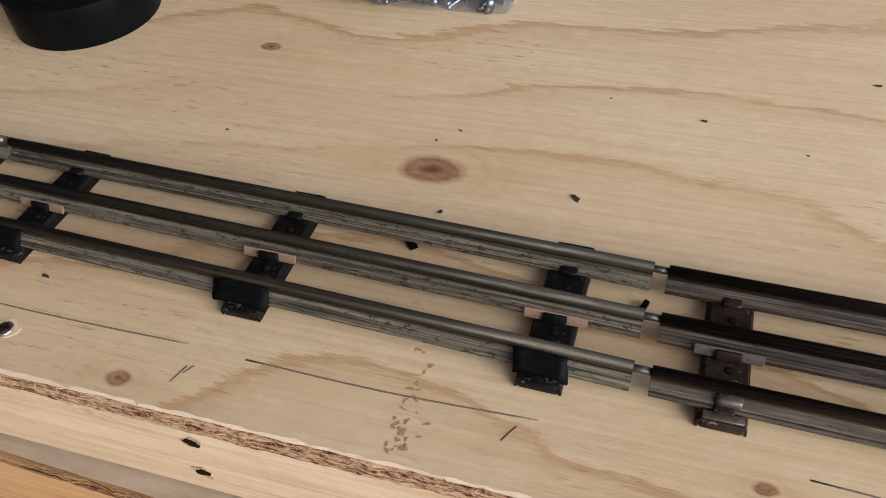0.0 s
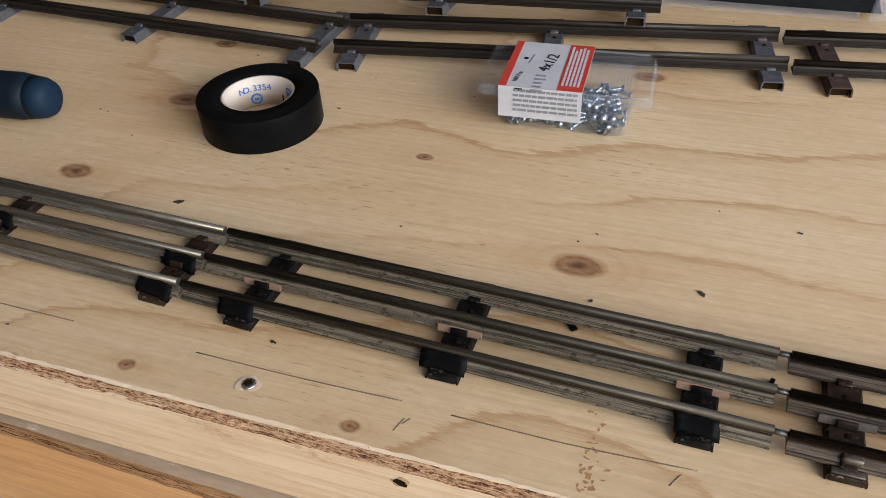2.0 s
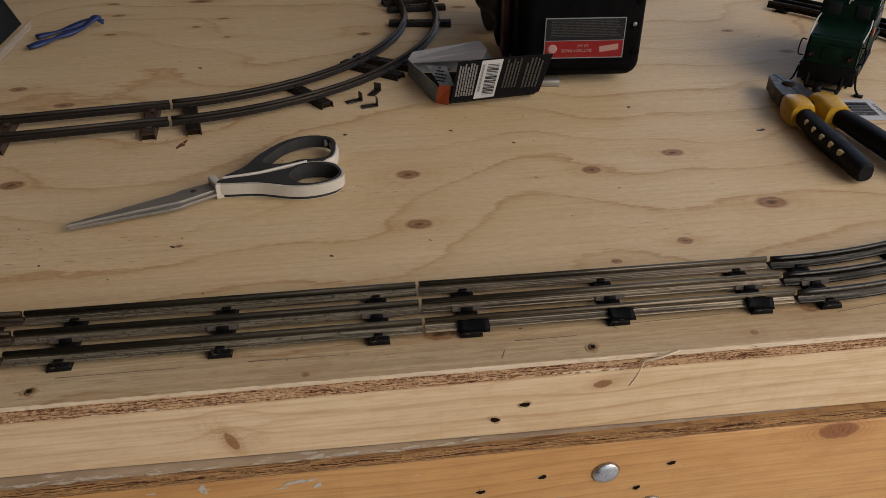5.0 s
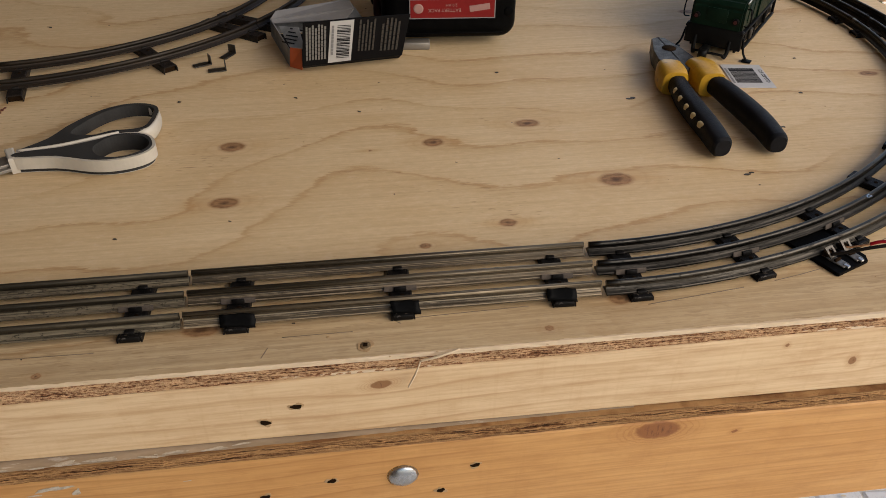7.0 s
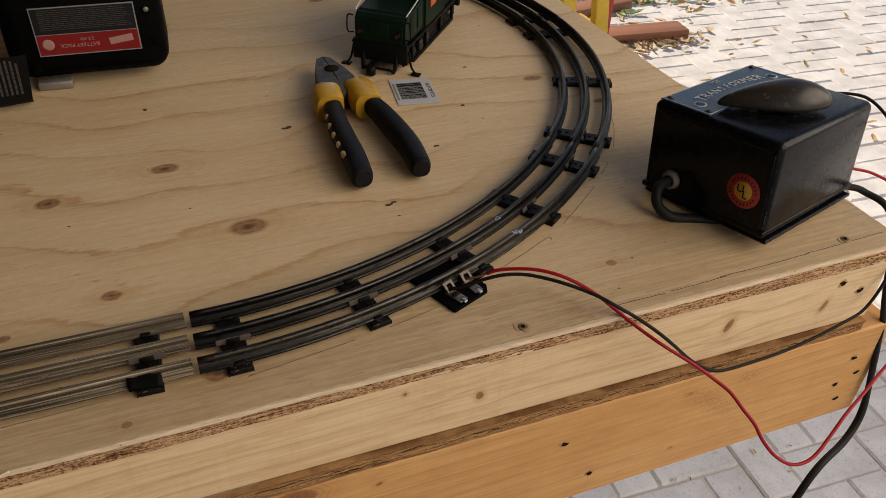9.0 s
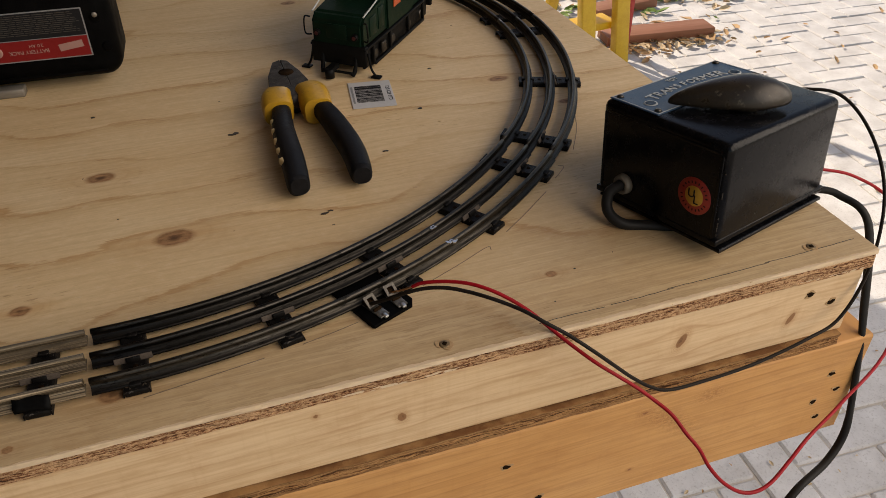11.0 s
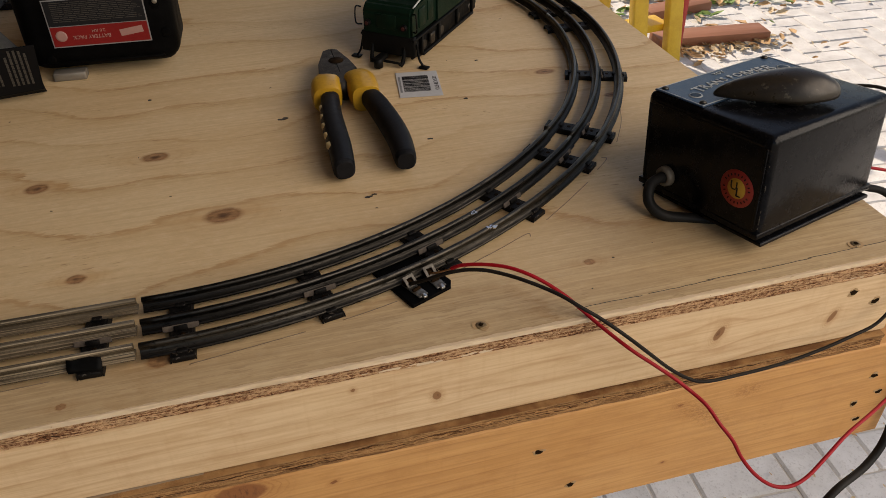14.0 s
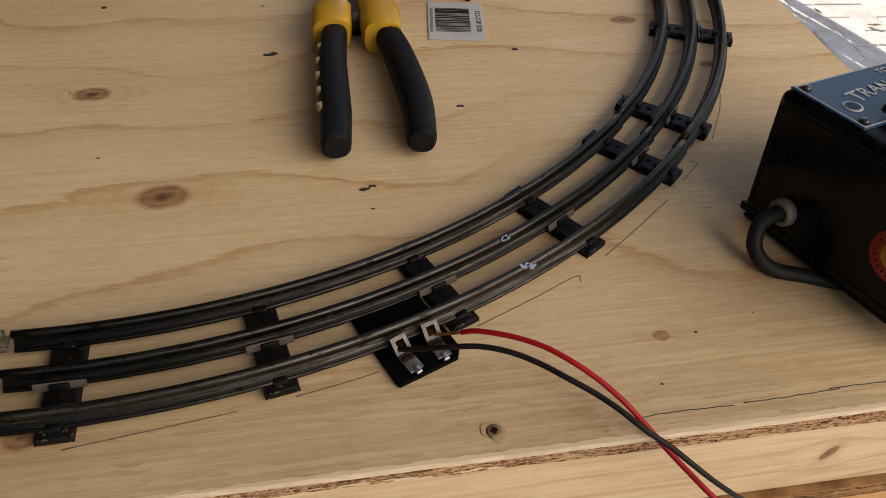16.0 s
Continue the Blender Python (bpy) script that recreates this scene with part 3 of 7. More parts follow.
def slab(outline, z0, z1, bevel=0.0):
    """A flat plate with the outline of (x, y) rows."""
    bm = bmesh.new()
    f = bm.faces.new([bm.verts.new((x, y, z0)) for x, y in outline])
    ext = bmesh.ops.extrude_face_region(bm, geom=[f])
    bmesh.ops.translate(bm, vec=(0, 0, z1 - z0), verts=[v for v in ext["geom"] if isinstance(v, bmesh.types.BMVert)])
    bmesh.ops.recalc_face_normals(bm, faces=bm.faces)
    if bevel:
        edges = [e for e in bm.edges if all(abs(v.co.z - z1) < 1e-6 for v in e.verts)]
        bmesh.ops.bevel(bm, geom=edges, offset=bevel, segments=2, profile=0.5, affect="EDGES")
    return bm


def plate_with_hole(outer, inner, z0, z1):
    """A flat plate with one opening; outer and inner are (x, y) loops."""
    bm = bmesh.new()
    edges = []
    for ring in (outer, inner):
        vs = [bm.verts.new((x, y, z0)) for x, y in ring]
        edges += [bm.edges.new((vs[i - 1], vs[i])) for i in range(len(vs))]
    bmesh.ops.triangle_fill(bm, use_beauty=True, use_dissolve=False, edges=edges)
    ext = bmesh.ops.extrude_face_region(bm, geom=list(bm.faces))
    bmesh.ops.translate(bm, vec=(0, 0, z1 - z0), verts=[v for v in ext["geom"] if isinstance(v, bmesh.types.BMVert)])
    bmesh.ops.recalc_face_normals(bm, faces=bm.faces)
    return bm


def closed(points, per=6):
    """A smooth closed loop through (x, y) points."""
    p = [Vector((x, y, 0)) for x, y in points]
    n = len(p)
    out = []
    for i in range(n):
        a, c, d, e = p[i - 1], p[i], p[(i + 1) % n], p[(i + 2) % n]
        for k in range(per):
            t = k / per
            q = 0.5 * (2 * c + (d - a) * t + (2 * a - 5 * c + 4 * d - e) * t * t + (3 * c - a - 3 * d + e) * t ** 3)
            out.append((q.x, q.y))
    return out


def inset(ring, d):
    """The loop moved inwards (to the left of its way) by d."""
    out = []
    for i, (x, y) in enumerate(ring):
        x0, y0 = ring[i - 1]
        x1, y1 = ring[(i + 1) % len(ring)]
        t = Vector((x1 - x0, y1 - y0)).normalized()
        out.append((x - t.y * d, y + t.x * d))
    return out


def join(*bms):
    """One bmesh out of several."""
    out = bmesh.new()
    for b in bms:
        me = bpy.data.meshes.new("tmp")
        b.to_mesh(me)
        b.free()
        out.from_mesh(me)
        bpy.data.meshes.remove(me)
    return out


def blob(rx, ry, z, rng, n=14, rag=0.18):
    """A thin, ragged patch."""
    ph = [rng.uniform(0, 6.28) for _ in range(3)]
    pts = []
    for k in range(n):
        a = 2 * math.pi * k / n
        w = 1 + rag * (math.sin(2 * a + ph[0]) * 0.5 + math.sin(3 * a + ph[1]) * 0.35 + math.sin(5 * a + ph[2]) * 0.3)
        pts.append((rx * w * math.cos(a), ry * w * math.sin(a)))
    return slab(pts, 0, z)


def text_bm(body, size, depth=0.0002, align="CENTER"):
    cu = bpy.data.curves.new("txt", "FONT")
    cu.body, cu.size, cu.extrude, cu.align_x, cu.align_y = body, size, depth, align, "CENTER"
    cu.resolution_u = 3
    ob = bpy.data.objects.new("txt", cu)
    scene.collection.objects.link(ob)
    me = bpy.data.meshes.new_from_object(ob.evaluated_get(bpy.context.evaluated_depsgraph_get()))
    bm = bmesh.new()
    bm.from_mesh(me)
    bpy.data.objects.remove(ob)
    bpy.data.curves.remove(cu)
    bpy.data.meshes.remove(me)
    return bm


def bars(rows, w, h, z, rng, fill=0.6, lo=0.5):
    """Unreadable small print: rows of thin bars in the box w x h."""
    bms = []
    for r in range(rows):
        y = h / 2 - (r + 0.5) * h / rows
        x = -w / 2
        end = w / 2 * rng.uniform(lo, 1.0)
        while x < end - 0.0005:
            l = min(rng.uniform(0.06, 0.16) * w, end - x)
            bms.append(box((x + l / 2, y, z / 2), (l * 0.86, h / rows * fill, z)))
            x += l
    return join(*bms)


def barcode(parent, material, n, w, h, m, rng):
    """Upright bars, each a strip of its own."""
    step = w / n
    for k in range(n):
        bw = step * rng.choice((0.3, 0.45, 0.7))
        part("bar", box((-w / 2 + step * k + bw / 2, 0, 0.0001), (bw, h, 0.0002)), material, parent, m=m)


# ---------------------------------------------------------------- the bench
FINE_X, FINE_Y = (-1.16, RIGHT), (0.0, 0.78)
KNOTS_A = [(-0.699, 0.110, 0.012, 0.0075), (-0.790, 0.172, 0.005, 0.0032), (-0.760, 0.0055, 0.0045, 0.003), (-0.963, 0.115, 0.010, 0.0065),
           (-0.855, 0.008, 0.004, 0.003), (-0.448, 0.166, 0.0075, 0.0055), (-0.453, 0.245, 0.010, 0.007), (-0.4795, 0.2255, 0.006, 0.0045),
           (-0.587, 0.016, 0.0035, 0.002), (-0.498, 0.006, 0.010, 0.005), (-0.153, 0.225, 0.010, 0.0075), (-0.152, 0.151, 0.010, 0.0068)]
KNOTS_B = [(-0.009, 0.215, 0.008, 0.0065), (0.0655, 0.236, 0.010, 0.0065), (0.108, 0.149, 0.0125, 0.0085), (0.025, 0.107, 0.006, 0.0045),
           (-0.228, 0.006, 0.003, 0.0025), (-0.153, 0.030, 0.011, 0.006), (0.071, 0.028, 0.007, 0.006), (0.027, 0.009, 0.003, 0.0025),
           (0.307, 0.042, 0.004, 0.003), (-0.029, 0.089, 0.004, 0.003), (0.378, 0.292, 0.009, 0.005), (0.413, 0.236, 0.007, 0.004)]
KNOTS_C = [(-0.455, 0.399, 0.010, 0.006), (-0.509, 0.4445, 0.009, 0.006), (0.279, 0.455, 0.009, 0.006), (-0.172, 0.570, 0.009, 0.006),
           (-0.690, 0.283, 0.010, 0.006), (-0.947, 0.194, 0.011, 0.007), (0.245, 0.530, 0.008, 0.005), (-0.481, 0.725, 0.008, 0.004), (-0.464, 0.675, 0.009, 0.005), (-0.458, 0.602, 0.008, 0.004), (-0.373, 0.724, 0.016, 0.008), (-0.365, 0.619, 0.006, 0.004), (-0.337, 0.648, 0.008, 0.004), (-0.326, 0.578, 0.005, 0.003), (-0.314, 0.143, 0.003, 0.002),
           (-0.055, 0.208, 0.002, 0.0015), (-0.961, 0.265, 0.009, 0.005), (-0.050, 0.660, 0.010, 0.006), (-0.903, -0.002, 0.004, 0.003)]


def bench_top(bench):
    """The face of the top sheet, a grid that carries the pull of the knots on the grain."""
    xs = np.concatenate([np.linspace(-1.95, FINE_X[0], 14)[:-1], np.linspace(*FINE_X, 840)])
    ys = np.concatenate([np.linspace(*FINE_Y, 400), np.linspace(FINE_Y[1], 1.22, 9)[1:]])
    gx, gy = np.meshgrid(xs, ys)
    gx = gx - 0.015 * gy * np.clip((gx + 0.5) / 1.0, 0, 1)
    ragged = 0.0003 * np.sin(gx * 310) * np.sin(gx * 97 + 1) + 0.0002 * np.sin(gx * 743 + 2)
    gy = gy + np.where(gy < 1e-6, ragged, 0)
    warp, knot, blush = np.zeros_like(gx), np.full_like(gx, 9.0), np.zeros_like(gx)
    for x, y, rx, ry in KNOTS_A + KNOTS_B + KNOTS_C:
        dx, dy = (gx - x) / rx, (gy - y) / ry
        r = np.hypot(dx, dy)
        knot = np.minimum(knot, r)
        blush = np.maximum(blush, np.exp(-((gx - x) / (rx * 2.6 + 0.004)) ** 2 - (dy / 1.15) ** 2))
        warp += -np.sign(gy - y) * ry * 1.6 * np.exp(-(dx / 4.5) ** 2) * np.exp(-np.abs(dy) / 3.0) * (1 - np.exp(-np.abs(dy) * 1.2))
    # strength of the grey tone, greatest at the front and right
    front_grey = np.clip(1.25 - gy / 0.085, 0, 1) * np.clip((gx + 0.62) / 0.3, 0.25, 1)
    front_grey = np.maximum(front_grey, np.clip((gx - 0.22) / 0.3, 0, 1) * np.clip(1 - (gy - 0.05) / 0.12, 0, 1))
    ny, nx = gx.shape
    verts = np.stack([gx, gy, np.zeros_like(gx)], -1).reshape(-1, 3)
    idx = np.arange(nx * ny).reshape(ny, nx)
    faces = np.stack([idx[:-1, :-1], idx[:-1, 1:], idx[1:, 1:], idx[1:, :-1]], -1).reshape(-1, 4)
    me = bpy.data.meshes.new("tabletop")
    me.from_pydata(verts.tolist(), [], faces.tolist())
    for name, values in (("warp", warp), ("knot", knot), ("blush", blush), ("front_grey", front_grey)):
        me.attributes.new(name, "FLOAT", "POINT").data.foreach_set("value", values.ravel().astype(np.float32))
    me.materials.append(M_PLY)
    ob = new("tabletop", me)
    ob.parent = bench
    ob["label"] = "knotty plywood face with brown grain lines"
    return ob


def torn_strip(name, x0, x1, z0, z1, y_at, depth, material, parent, step=0.0022, rows=7, label="", amp=0.0011):
    """A rough sawn sheet edge facing the front, with a real ragged relief and a solid back."""
    n = int((x1 - x0) / step)
    bm = bmesh.new()
    grid = []
    for i in range(n + 1):
        x = x0 + (x1 - x0) * i / n
        col = []
        for j in range(rows):
            z = z0 + (z1 - z0) * j / (rows - 1)
            rag = noise.noise((x * 260, z * 1300, 3.1)) * amp * 0.8 + noise.noise((x * 90, z * 520, 7.7)) * amp * 0.8
            if j in (0, rows - 1):
                rag *= 0.4
            col.append(bm.verts.new((x, y_at(x) + rag, z)))
        grid.append(col + [bm.verts.new((x, depth, z1)), bm.verts.new((x, depth, z0))])
    m = rows + 2
    for a, b in zip(grid, grid[1:]):
        for j in range(m):
            bm.faces.new((a[j], b[j], b[(j + 1) % m], a[(j + 1) % m]))
    bm.faces.new(grid[0])
    bm.faces.new(list(reversed(grid[-1])))
    bmesh.ops.recalc_face_normals(bm, faces=bm.faces)
    if name == "lower_plywood":
        sagging(bm)
    elif name != "veneer_edge":
        for v in bm.verts:
            if v.co.z < -0.0085:
                v.co.z -= 0.0024 * swell(v.co.x)
    return part(name, bm, material, parent, label)


M_SCUFF = surface("bare_scuffed_tin", (0.165, 0.135, 0.102), (0.055, 0.040, 0.029), 420, 0.45, 0.6, fleck=(0.12, 0.06, 0.03))
M_FAINT = surface("faint_amber_stain", (0.43, 0.235, 0.095), (0.36, 0.18, 0.07), 130, 0.5, stretch=(0.3, 1, 1))


def front_board(name, x0, x1, y0, y1, z0, z1, knots, smears, material, parent, label, even):
    """A sawn board with eased edges along the front; its mesh carries the knots (x, z, half sizes, tilt) and smears of torn grain."""
    xs = np.concatenate([np.linspace(x0, -1.02, 30)[:-1], np.linspace(-1.02, x1, 900)])
    e = 0.0014
    zs = np.concatenate([[z0, z0 + e * 0.4], np.linspace(z0 + e, z1 - e, 40), [z1 - e * 0.4, z1]])
    ys = np.concatenate([[y0 + e, y0 + e * 0.4], np.full(40, y0), [y0 + e * 0.4, y0 + e]])
    gx, gz = np.meshgrid(xs, zs)
    drop = lambda x, z: 0.0145 * np.maximum(x, -0.35) * (1.0 if even else np.clip((z1 - z) / (z1 - z0), 0, 1))
    gz = gz - drop(gx, gz)
    gy = np.repeat(ys[:, None], len(xs), 1)
    warp, far, smear = np.zeros_like(gx), np.full_like(gx, 9.0), np.zeros_like(gx)
    for x, z, rx, rz, tilt in knots:
        c, q = math.cos(radians(tilt)), math.sin(radians(tilt))
        u, v = ((gx - x) * c + (gz - z) * q) / rx, ((gz - z) * c - (gx - x) * q) / rz
        far = np.minimum(far, np.hypot(u, v))
        dx, dz = (gx - x) / max(rx, 0.004), (gz - z) / rz
        warp += -np.sign(dz) * rz * 1.8 * np.exp(-(dx / 4.0) ** 2) * np.exp(-np.abs(dz) / 3.0) * (1 - np.exp(-np.abs(dz) * 1.2))
    for x, z, long, wide, tilt in smears:
        c, q = math.cos(radians(tilt)), math.sin(radians(tilt))
        u, v = ((gx - x) * c + (gz - z) * q) / long, ((gz - z) * c - (gx - x) * q) / wide
        smear = np.maximum(smear, np.exp(-u * u - v * v))
    back = [np.stack([xs, np.full_like(xs, y1), z - drop(xs, np.full_like(xs, z))], -1) for z in (z1, z0)]
    pts = np.concatenate([np.stack([gx, gy, gz], -1).reshape(-1, 3), *back])
    nx, rows = len(xs), len(zs) + 2
    idx = np.arange(nx * rows).reshape(rows, nx)
    faces = []
    for j in range(rows):
        a, b = idx[j], idx[(j + 1) % rows]
        faces += np.stack([a[:-1], a[1:], b[1:], b[:-1]], -1).tolist()
    faces += [idx[::-1, 0].tolist(), idx[:, -1].tolist()]
    me = bpy.data.meshes.new(name)
    me.from_pydata(pts.tolist(), [], faces)
    tail = np.zeros(2 * nx)
    for key, values in (("warp", warp), ("near", np.clip(1 - far / 4, 0, 1)), ("smear", smear)):
        me.attributes.new(key, "FLOAT", "POINT").data.foreach_set("value", np.concatenate([values.ravel(), tail]).astype(np.float32))
    me.materials.append(material)
    ob = new(name, me)
    ob.parent = parent
    ob["label"] = label
    return ob


RIM_KNOTS = [(-0.473, -0.030, 0.0026, 0.0060, 28), (-0.272, -0.041, 0.0026, 0.0070, 20), (-0.0625, -0.0225, 0.0055, 0.0026, 8), (0.205, -0.038, 0.0022, 0.0030, 10), (0.374, -0.037, 0.0026, 0.0050, -22),
             (0.161, -0.021, 0.0013, 0.0013, 0), (-0.59, -0.03, 0.0018, 0.0026, 0), (0.452, -0.043, 0.0020, 0.0046, -25)]
RIM_SMEARS = [(-0.470, -0.032, 0.020, 0.006, -40), (-0.274, -0.036, 0.016, 0.007, -40), (-0.817, -0.019, 0.012, 0.003, -15), (-0.777, -0.017, 0.010, 0.003, -15), (-0.55, -0.042, 0.012, 0.006, 0)]
APRON_KNOTS = [(-0.592, -0.124, 0.0180, 0.0100, 0), (0.096, -0.078, 0.0130, 0.0065, 0), (-0.442, -0.128, 0.0022, 0.0014, 0), (0.145, -0.086, 0.0024, 0.0012, 20),
               (-0.325, -0.131, 0.0016, 0.0016, 0), (0.355, -0.143, 0.0016, 0.0010, 0), (0.3575, -0.0900, 0.0032, 0.0012, 0)]
APRON_SMEARS = [(0.376, -0.103, 0.026, 0.007, -38), (0.405, -0.090, 0.010, 0.006, 0), (-0.50, -0.122, 0.020, 0.010, 20), (-0.42, -0.118, 0.012, 0.006, 0)]


def sagging(bm, below=9.0):
    """The lower boards hang a little lower towards the end of the bench: shift what lies below the given height."""
    bmesh.ops.bisect_plane(bm, geom=bm.verts[:] + bm.edges[:] + bm.faces[:], plane_co=(-0.35, 0, 0), plane_no=(1, 0, 0))
    for v in bm.verts:
        if v.co.z < below:
            v.co.z -= 0.0145 * max(v.co.x, -0.35)
    return bm


def swell(x):
    """How much thicker the torn core is towards the end of the bench."""
    return min(1, max(0, (x - 0.18) / 0.27))


def bench_build():
    bench = thing("workbench", Matrix(), "long workbench with knotty plywood top and sawn pine rim boards", "workbench")
    bench_top(bench)
    # top sheet: veneer lip, torn core
    part("veneer", box(((RIGHT - 1.95) / 2, 0.61, -0.0011), (RIGHT + 1.95 - 0.08, 1.218, 0.0018)), M_VENEER, bench)
    torn_strip("veneer_edge", -1.95, RIGHT, -0.0034, -0.0003, lambda x: 0.0004 - 0.0018 * min(1, max(0, (x + 0.15) / 0.3)) + 0.0003 * math.sin(x * 17), 0.02, M_VENEER, bench, 0.003, 4, amp=0.0008)
    torn_strip("plywood_edge", -1.95, RIGHT, -0.0115, -0.0034, lambda x: 0.0002 - 0.0008 * swell(x), 0.03, M_EDGE, bench, 0.0015, 9, "torn reddish plywood edge", 0.0011)
    torn_strip("lower_veneer", -1.95, RIGHT, -0.0116, -0.0099, lambda x: 0.0008 + 0.0006 * math.sin(x * 23) - 0.0007 * swell(x), 0.03, M_VENEER, bench, 0.004, 3, amp=0.0005)
    part("plywood_core", slab([(-1.95, 0.025), (RIGHT - 0.002, 0.025), (RIGHT - 0.020, 1.219), (-1.95, 1.219)], -0.0115, -0.0022), M_EDGE, bench)
    # rim board of pale pine
    front_board("rim_board", -1.949, RIGHT - 0.003, 0.0015, 0.0395, -0.0582, -0.0136, RIM_KNOTS, RIM_SMEARS, M_PALE, bench, "pale sawn pine rim board", False)
    part("end_board", box((RIGHT - 0.034, 0.63, -0.0338), (0.036, 1.17, 0.0444), 0.0012, turn=0.85), M_PALE, bench)
    # lower sheet that sticks out as a ledge on one side
    taper = lambda x: min(1, max(0.1, (x + 0.95) / 0.3))
    ledge = lambda x: -0.0015 - taper(x) * (0.0022 * min(1, max(0, (0.1 - x) / 0.3)) + 0.0048 * min(1, max(0, (-0.15 - x) / 0.4)))
    torn_strip("lower_plywood", -1.95, RIGHT - 0.004, -0.0682, -0.0588, ledge, 1.2, M_EDGE_LOW, bench, 0.0028, 8, "dirty lower plywood edge", 0.0012)
    front_board("apron_board", -1.951, RIGHT + 0.027, -0.0015, 0.0365, -0.1598, -0.0690, APRON_KNOTS, APRON_SMEARS, M_AMBER, bench, "amber-varnished pine apron board", True)
    part("end_apron", box((RIGHT - 0.033, 0.63, -0.1210), (0.038, 1.18, 0.090), 0.0018, turn=0.85), M_AMBER, bench)
    part("leg", box((RIGHT - 0.09, 0.83, (GROUND - 0.068) / 2), (0.089, 0.089, -GROUND - 0.068), 0.002), M_AMBER, bench)
    part("leg", box((RIGHT - 0.16, 1.10, (GROUND - 0.068) / 2), (0.089, 0.089, -GROUND - 0.068), 0.002), M_AMBER, bench)
    part("leg", box((-1.86, 0.09, (GROUND - 0.068) / 2), (0.089, 0.089, -GROUND - 0.068), 0.002), M_AMBER, bench)
    part("leg", box((-1.86, 1.10, (GROUND - 0.068) / 2), (0.089, 0.089, -GROUND - 0.068), 0.002), M_AMBER, bench)
    rng = random.Random(5)
    # knots, drilled holes and bolts on the front boards: poses look out of the board
    face = lambda x, z, y: pose(x, y, z, 90, 0, 0)
    yp, ya = 0.0015, -0.0015
    # no real hole: a flat disc with the hole's shade as its colour
    def hole(x, z, y, r=0.0028):
        part("screw_hole", blob(r * 0.95, r * 0.62, 0.0005, rng, 22, 0.3), M_HOLE, bench, m=face(x, z, y))
        part("hole_rim", blob(r * 1.2, r * 0.92, 0.0003, rng, 26, 0.55), M_FRAY, bench, m=face(x, z, y))
    for x, z in ((-0.741, -0.0205), (-0.743, -0.0395), (-0.124, -0.043), (-0.107, -0.033), (0.461, -0.026), (0.480, -0.037)):
        hole(x, z, yp)
    for x, z in ((-0.131, -0.101), (-0.105, -0.113), (-0.093, -0.093), (-0.082, -0.116), (-0.095, -0.134), (-0.056, -0.132), (-0.031, -0.112),
                 (-0.011, -0.092), (-0.706, -0.098), (0.266, -0.102), (0.290, -0.142), (0.503, -0.105), (0.513, -0.123), (0.496, -0.130), (0.504, -0.148), (-0.640, -0.118)):
        hole(x, z, ya, 0.0026)
    for x, z in ((-0.053, -0.095), (-0.020, -0.131)):
        part("bolt_head", lathe([(0.0001, 0.0030), (0.004, 0.0028), (0.0075, 0.0017), (0.0092, 0.0)], 24), M_ZINC, bench, "zinc carriage bolt head", face(x, z, ya))
    # the ledge's dull, dusty upper face
    bm = bmesh.new()
    rows = []
    for k in range(181):
        x = -1.0 + k * 0.006
        z = -0.0586 - 0.0145 * max(x, -0.35)
        rows.append((bm.verts.new((x, ledge(x) + 0.0006 + 0.0006 * noise.noise((x * 90, 0.3, 2.0)) + 0.0030 * max(0.0, (x + 0.17) / 0.25), z)), bm.verts.new((x, 0.0030, z))))
    for (a, b), (c, d) in zip(rows, rows[1:]):
        bm.faces.new((a, c, d, b))
    part("ledge_face", bm, M_LEDGE, bench)
    # paint smears on the ledge
    for k in range(70):
        x = rng.uniform(-0.70, -0.12)
        part("paint_smear", blob(rng.uniform(0.001, 0.008), rng.uniform(0.0003, 0.0012), 0.0004, rng, 18, 0.6), M_PAINT, bench,
             m=pose(x, ledge(x) + abs(rng.gauss(0.0004, 0.0014)), -0.0584 - 0.0145 * max(x, -0.35) + k * 0.00001, 0, 0, rng.uniform(-4, 4)))
    for k in range(12):
        x = rng.uniform(-0.75, -0.15)
        part("paint_smear", blob(rng.uniform(0.001, 0.005), rng.uniform(0.0002, 0.0008), 0.0002, rng, 12, 0.6), M_PAINT, bench,
             m=face(x, rng.uniform(-0.082, -0.071), ya - k * 0.00002))
    for x, z, rx, rz, tilt, m in ((-0.436, -0.086, 0.0008, 0.0055, 12, M_GREY_MARK), (-0.4335, -0.0925, 0.0024, 0.0008, 25, M_GREY_MARK), (-0.429, -0.127, 0.0052, 0.0036, 20, M_GREY_MARK),
                                  (-0.433, -0.124, 0.0030, 0.0008, -10, M_GREY_MARK), (-0.443, -0.0735, 0.0090, 0.0011, 4, M_PAINT), (-0.397, -0.0760, 0.0110, 0.0012, 2, M_PAINT), (-0.293, -0.0740, 0.0026, 0.0030, 0, M_PAINT),
                                  (-0.239, -0.0755, 0.0080, 0.0016, 8, M_PAINT), (-0.228, -0.0800, 0.0016, 0.0028, -12, M_PAINT)):
        part("paint_mark", blob(rx, rz, 0.0002, rng, 18, 0.6), m, bench, m=pose(x, ya - 0.0001, z, 90, -tilt, 0))
